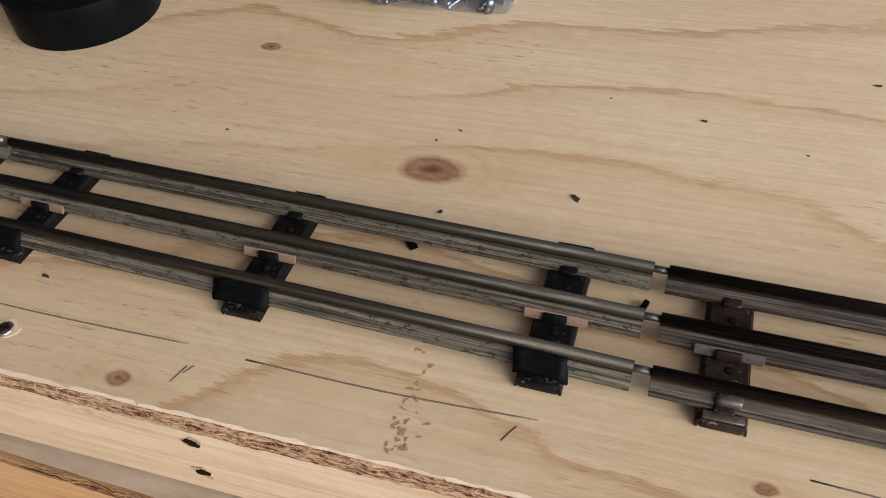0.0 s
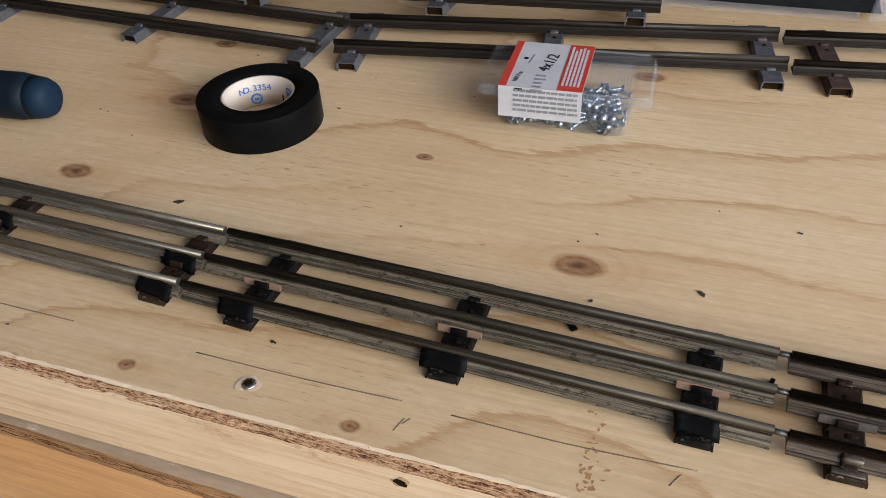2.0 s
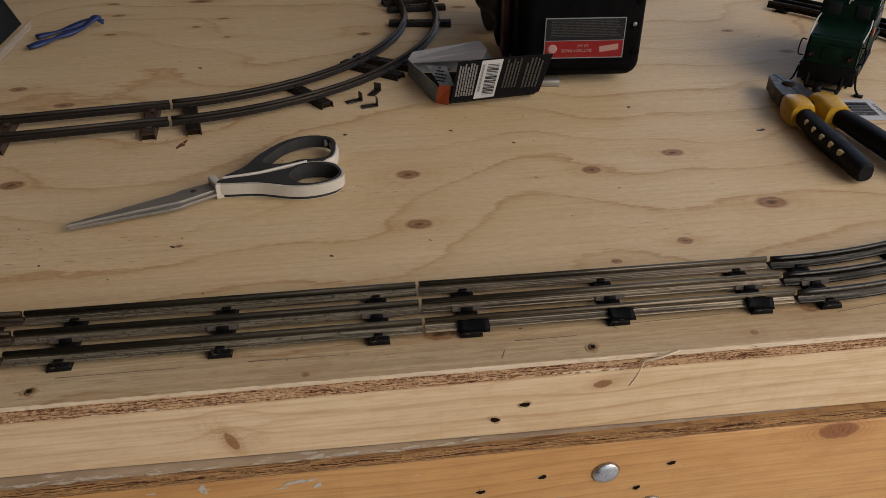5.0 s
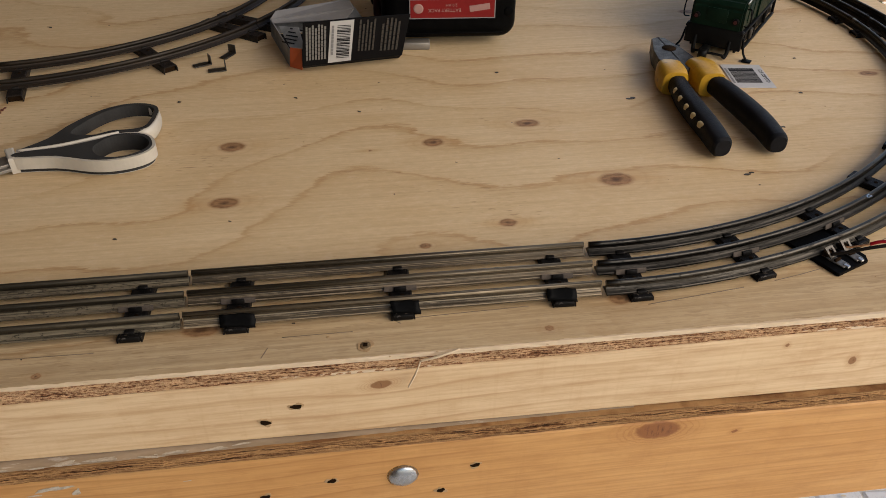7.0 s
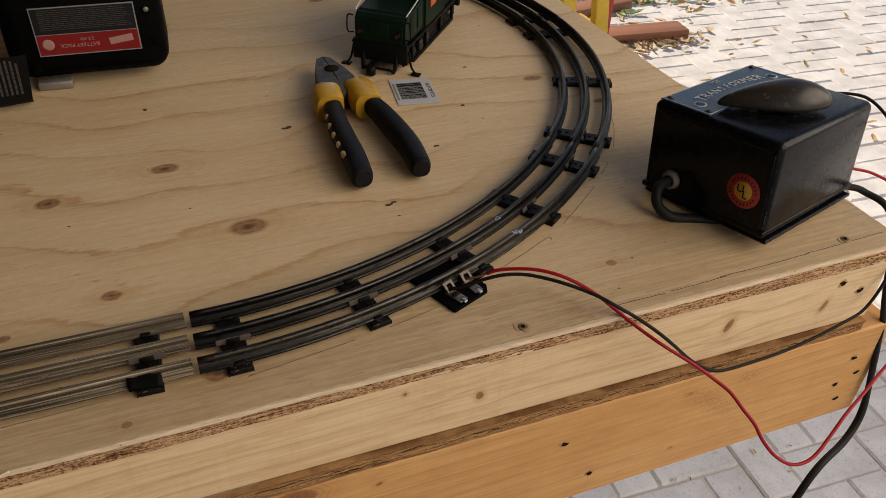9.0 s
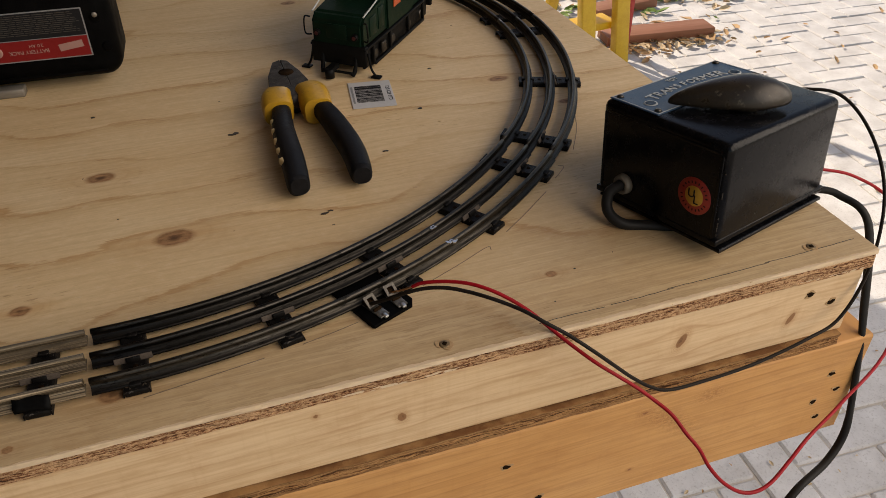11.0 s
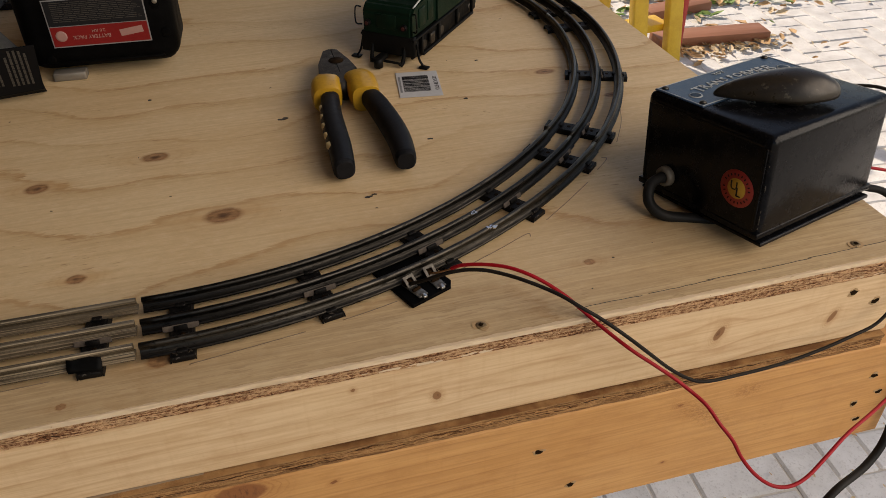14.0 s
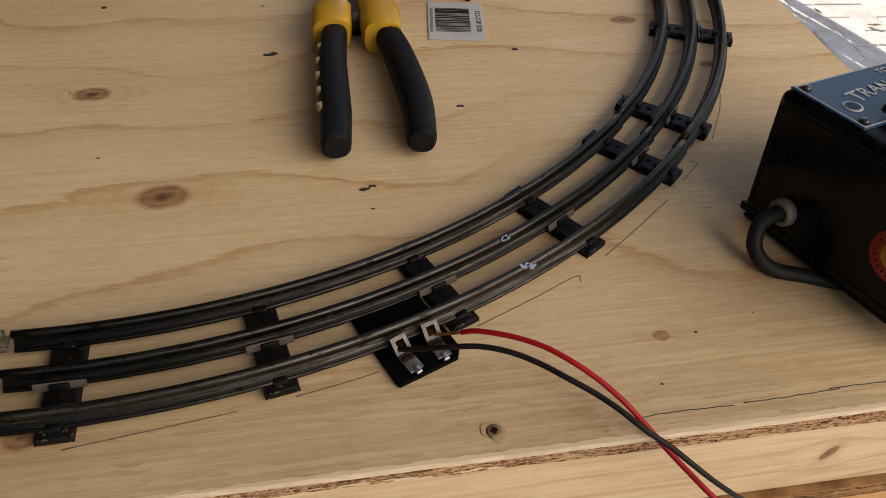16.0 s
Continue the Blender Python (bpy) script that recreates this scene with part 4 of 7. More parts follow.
    # things drawn and stained on the top
    for path in (((-0.944, 0.0225), (-0.891, 0.022)), ((-0.832, 0.021), (-0.789, 0.0205), (-0.746, 0.021)), ((-0.7445, 0.008), (-0.7425, 0.014)), ((-0.7425, 0.0115), (-0.7405, 0.0145)),
                 ((-0.727, 0.020), (-0.685, 0.0195), (-0.643, 0.021)), ((-0.651, 0.013), (-0.648, 0.018)), ((-0.577, 0.021), (-0.524, 0.0185)), ((-0.494, 0.021), (-0.428, 0.020)),
                 ((-0.360, 0.0195), (-0.294, 0.0195)), ((-0.259, 0.020), (-0.204, 0.019)), ((-0.118, 0.012), (-0.121, 0.005)), ((-0.111, 0.019), (-0.075, 0.019)), ((-0.05, 0.022), (-0.046, 0.0255), (0.02, 0.0275)),
                 ((0.085, 0.021), (0.112, 0.0245), (0.143, 0.0285)), ((0.163, 0.032), (0.180, 0.0355), (0.194, 0.039)), ((0.235, 0.056), (0.262, 0.068), (0.282, 0.0775), (0.2835, 0.0745)),
                 ((0.299, 0.088), (0.32, 0.104), (0.341, 0.121)), ((0.354, 0.134), (0.366, 0.1455), (0.363, 0.1485)), ((0.383, 0.165), (0.399, 0.191), (0.408, 0.211))):
        line = [(p.x, p.y) for p in spline([(x, y, 0) for x, y in path], 6)]
        part("pencil_mark", sweep([(-0.00024, 0), (0.00024, 0), (0.00024, 0.00012), (-0.00024, 0.00012)], line), M_PENCIL, bench)
    for path in (((0.283, 0.0062, 0), (0.30, 0.0070, 0), (0.322, 0.0066, 0)), ((0.326, 0.0072, 0), (0.345, 0.0074, 0), (0.366, 0.0083, 0)), ((0.362, 0.0089, 0), (0.40, 0.0090, 0), (0.43, 0.0098, 0)), ((0.428, 0.0104, 0), (0.455, 0.0108, 0), (0.493, 0.0125, 0))):
        crack = [(p.x, p.y + 0.0003 * noise.noise((p.x * 300, 1.7, 0.4))) for p in spline(path, 10)]
        part("crack", sweep([(-0.00022, 0), (0.00022, 0), (0.00016, 0.00012), (-0.00016, 0.00012)], crack), M_DIRT, bench)
    for k in range(34):
        part("stain", blob(rng.uniform(0.0004, 0.0012), rng.uniform(0.0003, 0.0007), 0.00003, rng, 10, 0.5), M_FAINT, bench,
             m=pose(-0.6765 + rng.gauss(0, 0.0020), rng.uniform(0.003, 0.036), 0.00003 + k * 0.000004, 0, 0, rng.uniform(0, 180)))
    for x, y in ((-0.498, 0.011), (-0.492, 0.013), (-0.470, 0.012), (-0.471, 0.008)):
        part("stain", blob(0.0014, 0.0009, 0.00015, rng, 10, 0.5), M_STAIN, bench, m=pose(x, y, 0.0001))
    for x, y, r in ((-0.336, 0.299, 0.005), (-0.333, 0.306, 0.003)):
        part("stain", blob(r * 0.5, r, 0.00015, rng, 16, 0.7), M_RED_STAIN, bench, m=pose(x, y, 0.0001))
    for x, y, r in ((-0.448, 0.116, 0.0028), (-0.447, 0.1195, 0.0018), (-0.497, 0.243, 0.0038), (0.158, 0.268, 0.0035), (0.199, 0.144, 0.0022), (0.203, 0.146, 0.0015),
                    (0.2565, 0.207, 0.0018), (0.300, 0.262, 0.002), (-0.894, 0.105, 0.0022), (-0.805, 0.034, 0.0012), (-0.66, 0.077, 0.0012), (-0.648, 0.106, 0.0018),
                    (-0.318, 0.142, 0.0016), (-0.213, 0.118, 0.0013), (-0.109, 0.300, 0.0015), (-0.20, 0.303, 0.0018), (-0.06, 0.27, 0.0014), (0.06, 0.33, 0.0018),
                    (-0.343, 0.481, 0.0022), (-0.28, 0.412, 0.0022), (-0.55, 0.19, 0.0012), (-0.40, 0.13, 0.0009), (-0.61, 0.156, 0.001), (-0.69, 0.09, 0.001), (0.33, 0.33, 0.0015)):
        part("speck", blob(r, r * 0.55, 0.0004, rng, 9, 0.6), M_DIRT, bench, m=pose(x, y, 0.0001, 0, 0, rng.uniform(-40, 40)))
    for k in range(110):
        part("speck", blob(rng.uniform(0.0003, 0.0012), rng.uniform(0.0003, 0.0006), 0.0002, rng, 6, 0.5), M_DIRT if k % 3 else M_STAIN, bench,
             m=pose(rng.uniform(-1.0, 0.46), rng.uniform(0.005, 0.55), 0.0001, 0, 0, rng.uniform(-30, 30)))
    # square-drive screws sunk in the top
    for x, y in ((-0.804, 0.0125), (-0.370, 0.010), (-0.069, 0.0075), (0.231, 0.008), (0.463, 0.014)):
        part("screw_rim", blob(0.0043, 0.0038, 0.0002, rng, 26, 0.3), M_VENEER if x < -0.7 else M_FRAY, bench, m=pose(x, y, 0.0001))
        part("screw", lathe([(0.0001, 0.0002), (0.0022, 0.0006), (0.0031, 0.0001)], 18), M_SCREW if x > -0.8 else M_ZINC, bench, "sunk square-drive screw", pose(x, y, 0.0001))
        part("screw_socket", box((0, 0, 0.0008), (0.0021 if x > -0.8 else 0.0030, 0.0021, 0.0003), turn=rng.uniform(0, 90)), M_HOLE, bench, m=pose(x, y, 0.0001))
    # long splinter hanging at the edge
    part("splinter", tube([(-0.0420, -0.0020, -0.0045), (-0.0350, -0.0032, -0.0020), (-0.0290, -0.0030, -0.0004), (-0.0220, -0.0015, 0.0008)], 0.0007, 6), M_VENEER, bench)
    part("splinter", tube([(-0.0418, -0.0020, -0.0042), (-0.0450, -0.0040, -0.0120), (-0.0485, -0.0030, -0.0215)], 0.0005, 6), M_VENEER, bench)
    for k in range(60):
        x = rng.uniform(-1.0, RIGHT - 0.01)
        part("splinter", tube([(x, 0.002, -0.004), (x + rng.uniform(-0.004, 0.004), -rng.uniform(0.0005, 0.002), rng.uniform(-0.006, 0.0005))], 0.00022, 4, 2), M_FRAY, bench)
    return bench


bench_build()


# ---------------------------------------------------------------- track
def rail_profile(s=1.0, h=0.0110, z0=0.0034):
    """Tubular tinplate rail: round head, pinched web and a spread foot that slopes down to a rolled rim."""
    r = 0.0016 * s
    zc = h - r
    pts = []
    for k in range(13):
        a = radians(-55 + 290 * k / 12)
        pts.append((r * math.cos(a), zc + r * math.sin(a)))
    left = [(-0.0007 * s, zc - r * 1.05), (-0.0008 * s, z0 + 0.0034 * s), (-0.0013 * s, z0 + 0.0025 * s), (-0.0021 * s, z0 + 0.0018 * s), (-0.0029 * s, z0 + 0.0013),
            (-0.0033 * s, z0 + 0.0013), (-0.0038 * s, z0 + 0.0008), (-0.0038 * s, z0)]
    right = [(-x, z) for x, z in reversed(left)]
    return pts + left + right


def arc_path(p, heading, radius, angle, n):
    """A level arc that turns left; p and heading at its start. radius 0: a straight of that length."""
    h = radians(heading)
    if radius == 0:
        return [(p[0] + math.cos(h) * angle * k / n, p[1] + math.sin(h) * angle * k / n) for k in range(n + 1)]
    c = (p[0] - radius * math.sin(h), p[1] + radius * math.cos(h))
    return [(c[0] + radius * math.sin(h + radians(angle) * k / n), c[1] - radius * math.cos(h + radians(angle) * k / n)) for k in range(n + 1)]


def offset_path(path, d):
    out = []
    for i, (x, y) in enumerate(path):
        x0, y0 = path[max(i - 1, 0)]
        x1, y1 = path[min(i + 1, len(path) - 1)]
        t = Vector((x1 - x0, y1 - y0)).normalized()
        out.append((x - t.y * d, y + t.x * d))
    return out


def along(path, s):
    """Place and heading (degrees) at the share s of the path."""
    f = s * (len(path) - 1)
    i = min(int(f), len(path) - 2)
    (x0, y0), (x1, y1) = path[i], path[i + 1]
    k = f - i
    return (x0 + (x1 - x0) * k, y0 + (y1 - y0) * k), math.degrees(math.atan2(y1 - y0, x1 - x0))


def tie_bm(length, width, h, wall=0.0007):
    """A pressed tin tie: an upturned trough with open ends and rounded shoulders."""
    w, r = width / 2, 0.0011
    outer = [(-w, 0.0), (-w + 0.0003, h - r), (-w + r, h), (w - r, h), (w - 0.0003, h - r), (w, 0.0)]
    inner = [(w - wall, 0.0), (w - wall - 0.0003, h - r - wall * 0.5), (w - r - wall, h - wall), (-w + r + wall, h - wall), (-w + wall + 0.0003, h - r - wall * 0.5), (-w + wall, 0.0)]
    bm = bmesh.new()
    ends = [[bm.verts.new((x, y, z)) for x, z in outer + inner] for y in (-length / 2, length / 2)]
    n = len(ends[0])
    for k in range(n):
        bm.faces.new((ends[0][k], ends[0][(k + 1) % n], ends[1][(k + 1) % n], ends[1][k]))
    for e in ends:
        for k in range(5):
            bm.faces.new((e[k], e[k + 1], e[n - 2 - k], e[n - 1 - k]))
    bmesh.ops.recalc_face_normals(bm, faces=bm.faces)
    return bm


def tie_add(section, place, heading, m_tie, gauge, m_fibre, length=0.047, width=0.0128, h=0.0036, rails=3, wraps=(), rng=None, bare=False):
    """One tie with its rail clips and, under a middle rail, its insulator."""
    m = pose(place[0], place[1], 0.0002, 0, 0, heading)
    tie = part("tie", tie_bm(length, width, h), m_tie, section, m=m)
    for s in (-1, 1):
        y = s * gauge / 2
        for d in (-1, 1):
            part("clip", box((0, y + d * 0.0036, h + 0.0006), (0.0052, 0.0030, 0.0018), 0.0005), m_tie, tie)
        part("rivet_hole", lathe([(0.0001, h + 0.0003), (0.0011, h + 0.0003), (0.0014, h)], 10), M_HOLE, tie, m=pose(0.0006, s * gauge * 0.24, 0))
    # dark block in the open trough stands in for the shade inside
    part("trough_shade", box((0, 0, (h - 0.0009) / 2), (width - 0.0026, length - 0.0050, h - 0.0010)), M_HOLE, tie)
    if rails == 3:
        part("end_fold", box((0, -length / 2 + 0.0012, h * 0.5), (width * 0.86, 0.003, h * 1.04), 0.0008), m_tie, tie)
        if rng is not None:
            for k in range(9):
                part("scuff", blob(rng.uniform(0.0004, 0.0016), rng.uniform(0.0002, 0.0007), 0.00012, rng, 8, 0.7), M_SCUFF, tie,
                     m=pose(rng.uniform(-0.0045, 0.0045), -length / 2 + rng.uniform(0.0012, 0.0085), h + 0.00005, 0, 0, rng.uniform(0, 180)))
    if rails == 3:
        part("insulator", box((0, -0.0043, h + 0.0013), (0.0180, 0.0007, 0.0030), 0.0002, 1, m=Matrix.Rotation(radians(-24), 4, "X")), m_fibre, tie)
        part("insulator", box((0, 0.0004, h + 0.0003), (0.0172, 0.0088, 0.0007), 0.0002, 1), m_fibre, tie)
        part("clip", box((0, -0.0051, h + 0.0014), (0.0068, 0.0016, 0.0030), 0.0005, 2, m=Matrix.Rotation(radians(-20), 4, "X")), m_tie, tie)
    if bare and rng is not None:
        part("bare_fold", box((0.0008, -length / 2 + 0.0058, h + 0.0022), (0.0066, 0.0036, 0.0030), 0.0008), M_SCUFF, tie, "worn bare tin fold")
        part("bare_end", box((0, -length / 2 + 0.0016, h + 0.0002), (width * 0.80, 0.0024, 0.0009), 0.0003), M_SCUFF, tie)
        for d in (-0.0068, 0.0070):
            part("tape_wrap", box((d, -length / 2 + 0.0085, h + 0.0016), (0.0052, 0.0042, 0.0040), 0.0014, 2), M_TAPE, tie, "black tape scrap under the rail")
    for y in wraps:
        w = rng.uniform(0.0135, 0.0175)
        prof = [(-0.0062, h - 0.0002), (-0.0054, 0.0052), (-0.0040, 0.0066), (-0.0027, 0.0078), (-0.0017, 0.0090), (-0.0013, 0.0086), (-0.0018, 0.0078), (-0.0030, 0.0064), (-0.0042, 0.0052), (-0.0047, h - 0.0002)]
        bm = sweep(prof, [(-w / 2, 0), (-w * 0.3, 0.0003), (-w * 0.1, -0.0001), (w * 0.15, 0.0002), (w * 0.35, -0.0002), (w / 2, 0.0002)])
        for v in bm.verts:                              # the tape is creased and its ends stand off
            e = max(0.0, abs(v.co.x) / (w / 2) - 0.55)
            v.co += Vector((0.0012 * noise.noise((v.co.z * 400, v.co.y * 300, w * 900)), 0.0005 * noise.noise((v.co.x * 420, v.co.z * 500, 3.0)) - 0.0014 * e, 0.0006 * noise.noise((v.co.x * 380, v.co.y * 380, 5.0)) + 0.0014 * e * (v.co.x < 0)))
        part("tape_wrap", bm, M_TAPE, tie, "black insulating tape round the rail", m=pose(rng.uniform(-0.002, 0.002), y, 0, 0, 0, rng.uniform(-5, 2)))
    return tie


def section_build(path, m_rail, m_tie, ties, label, gauge=0.0356, rails=3, m_fibre=None, wraps=(), seed=1, scale=1.0, tie_len=0.050, tie_w=0.0128,
                  pins=(), h=0.0110, tie_h=0.0036, group="track sections", m_rails=None, bare=False):
    rng = random.Random(seed)
    sec = thing("track_section", Matrix(), label, "toy track", group)
    offs = (gauge / 2, 0, -gauge / 2) if rails == 3 else (gauge / 2, -gauge / 2)
    for k, d in enumerate(offs):
        part("rail", sweep(rail_profile(scale, h, tie_h - 0.0002), offset_path(path, d), 12), m_rails[k] if m_rails else m_rail, sec)
        if d in pins or k in pins:
            (x, y), a = along(offset_path(path, d), 1.0)
            c, s = math.cos(radians(a)), math.sin(radians(a))
            z = h - 0.0021
            part("pin", cyl((x - 0.004 * c, y - 0.004 * s, z), (x + 0.006 * c, y + 0.006 * s, z), 0.0011, n=10), M_STEEL_DARK, sec)
    for t in ties:
        place, a = along(path, t)
        tie_add(sec, place, a + rng.uniform(-1.5, 1.5), m_tie, gauge, m_fibre or M_FIBRE_DARK, tie_len, tie_w, tie_h, rails=rails, wraps=wraps, rng=rng, bare=bare)
    return sec


def straight(a, b, n=2):
    return [(a[0] + (b[0] - a[0]) * k / n, a[1] + (b[1] - a[1]) * k / n) for k in range(n + 1)]


G = -0.0178

section_build(straight((-1.078, 0.0733), (-0.8530, 0.0642)), M_RAIL_LIGHT, M_TIE_BROWN, (0.10, 0.5, 0.95),
              "straight toy track section with bright tin rails and brown ties", m_fibre=M_TIE_BLACK, wraps=(G, 0.0), seed=3)
section_build(straight((-0.8510, 0.0640), (-0.6210, 0.0548)), M_RAIL_DARK, M_TIE_BLACK, (0.128, 0.506, 0.898),
              "straight toy track section with dull rails, black ties and taped clips", m_fibre=M_FIBRE, wraps=(G,), seed=4, pins=(0, 2), tie_len=0.052)
section_build(straight((-0.6165, 0.0546), (-0.3895, 0.0492)), M_RAIL_RUST, M_TIE_BROWN, (0.082, 0.507, 0.923),
              "straight toy track section with rusty rails and worn brown ties", seed=5, bare=True)
section_build(straight((-0.3872, 0.0491), (-0.1625, 0.0494)), M_RAIL_DARK, M_TIE_BLACK, (0.122, 0.502, 0.891),
              "straight toy track section with dull tin rails and scuffed black ties", seed=6)
section_build(straight((-0.1606, 0.0495), (0.0604, 0.0490)), M_RAIL_REFLECT_TINT, M_TIE_BLACK, (0.119, 0.510, 0.907),
              "straight toy track section with bright rails, black ties and taped clips", wraps=(G,), seed=7)
C1 = arc_path((0.0632, 0.0484), -1.1, 0.384, 46.95, 40)
curve = section_build(C1, M_RAIL_BLUE, M_TIE_BLACK, (0.060, 0.290, 0.512, 0.731, 0.943), "curved toy track section with blackened rails on five black ties", seed=8, m_rails=(M_RAIL_BLUE, M_RAIL_BLUE, M_RAIL_SILVER))
spot_rng = random.Random(41)
for x, y in ((0.2535, 0.0940), (0.2595, 0.0770)):
    for k in range(5):
        part("solder_spot", blob(spot_rng.uniform(0.0008, 0.0022), spot_rng.uniform(0.0006, 0.0012), 0.0006, spot_rng, 9, 0.5), M_ZINC, curve, m=pose(x + spot_rng.gauss(0, 0.0014), y + spot_rng.gauss(0, 0.0010), 0.0104, 0, 0, 33))
C2 = arc_path((0.3460, 0.1660), 45.5, 0.3175, 45, 32)
section_build(C2, M_RAIL_BLUE, M_TIE_BLACK, (0.098, 0.495, 0.93), "curved toy track section with worn shiny rails on three black ties", seed=9)
C3_START = along(C2, 1.0)[0]
section_build(arc_path((C3_START[0], C3_START[1] + 0.001), 90.5, 0.3175, 45, 32), M_RAIL_BLUE, M_TIE_BLACK, (0.085, 0.50, 0.92),
              "curved toy track section with worn shiny rails on three black ties", seed=10)

# two-rail track along the back
B = dict(gauge=0.0375, rails=2, h=0.0130, scale=1.1, tie_len=0.072, tie_w=0.0125, tie_h=0.0058, group="old two-rail track")
section_build(straight((-1.160, 0.2955), (-0.8905, 0.2795)), M_RAIL_OLD, M_TIE_GREY, (0.05, 0.50, 0.965), "old two-rail track section with brown rails and grey ties", seed=20, **B)
section_build(straight((-0.8835, 0.2820), (-0.6195, 0.3185)), M_RAIL_OLD, M_TIE_GREY, (0.045, 0.50, 0.965), "old two-rail track section with brown rails and grey ties", seed=21, **B)
section_build(straight((-0.6165, 0.3155), (-0.3515, 0.3495)), M_RAIL_OLD, M_TIE_RUST, (0.085, 0.494, 0.940), "old two-rail track section with brown rails and rusty ties", seed=22, **B)
K1 = arc_path((-0.3490, 0.3500), 7.0, 0.280, 45, 24)
section_build(K1, M_RAIL_OLD, M_TIE_OLD, (0.07, 0.56, 0.95), "curved old two-rail track section with brown rails", seed=23, **B)
K2 = arc_path(along(K1, 1.0)[0], 52.0, 0.280, 45, 24)
section_build(K2, M_RAIL_OLD, M_TIE_OLD, (0.06, 0.68, 0.95), "curved old two-rail track section with brown rails", seed=24, **B)
section_build(arc_path(along(K2, 1.0)[0], 97.0, 0.280, 45, 24), M_RAIL_OLD, M_TIE_OLD, (0.10, 0.55, 0.95), "curved old two-rail track section with brown rails", seed=25, **B)
# a loose one, propped on edge against the tub
prop = section_build(straight((-0.1385, 0.0375), (0.1385, 0.0375)), M_RAIL_OLD, M_TIE_GREY, (0.045, 0.50, 0.95), "loose two-rail track section leaning on the storage tub", seed=26, **B)
prop.matrix_world = pose(-0.8285, 0.3030, 0.0150, -10, 0, 5.0)


# ---------------------------------------------------------------- power clip on the curve, wires
def lock_on():
    t = thing("track_terminal", pose(0.2055, 0.0548, 0.0003, 0, 0, 23), "black fibre track terminal clipped under the curve, wires attached", "terminal")
    part("base", slab([(-0.0146, -0.0195), (-0.0138, -0.0205), (0.0115, -0.0205), (0.0148, -0.0165), (0.0148, 0.0205), (-0.0146, 0.0205)], 0.0001, 0.0022, 0.0004), M_BLACK, t)
    for x, turn in ((-0.0066, 4), (0.0078, -3)):
        at = pose(x, 0, 0, 0, 0, turn)
        clip = part("spring_clip", box((0, -0.0110, 0.0028), (0.0060, 0.0150, 0.0009), 0.0003), M_CLIP, t, "tinned spring clip", at)
        part("loop", plate_with_hole([(-0.0034, -0.0034), (0.0034, -0.0034), (0.0034, 0.0034), (-0.0034, 0.0034)], [(-0.0018, -0.0020), (0.0018, -0.0020), (0.0018, 0.0018), (-0.0018, 0.0018)], 0, 0.0008),
             M_STEEL_DARK, clip, m=pose(0, -0.0070, 0.0060, 38, 0, 0))
        # dark block paints the shade behind the clip's opening
        part("mouth", box((0, -0.0052, 0.0042), (0.0056, 0.0040, 0.0030), 0.0004, 1), M_HOLE, clip)
        part("foot_bend", box((0, -0.0122, 0.0036), (0.0052, 0.0018, 0.0018), 0.0005), M_HOLE, clip)
        part("tongue", box((0, -0.0185, 0.0030), (0.0026, 0.0034, 0.0014), 0.0004), M_ZINC, clip)



lock_on()


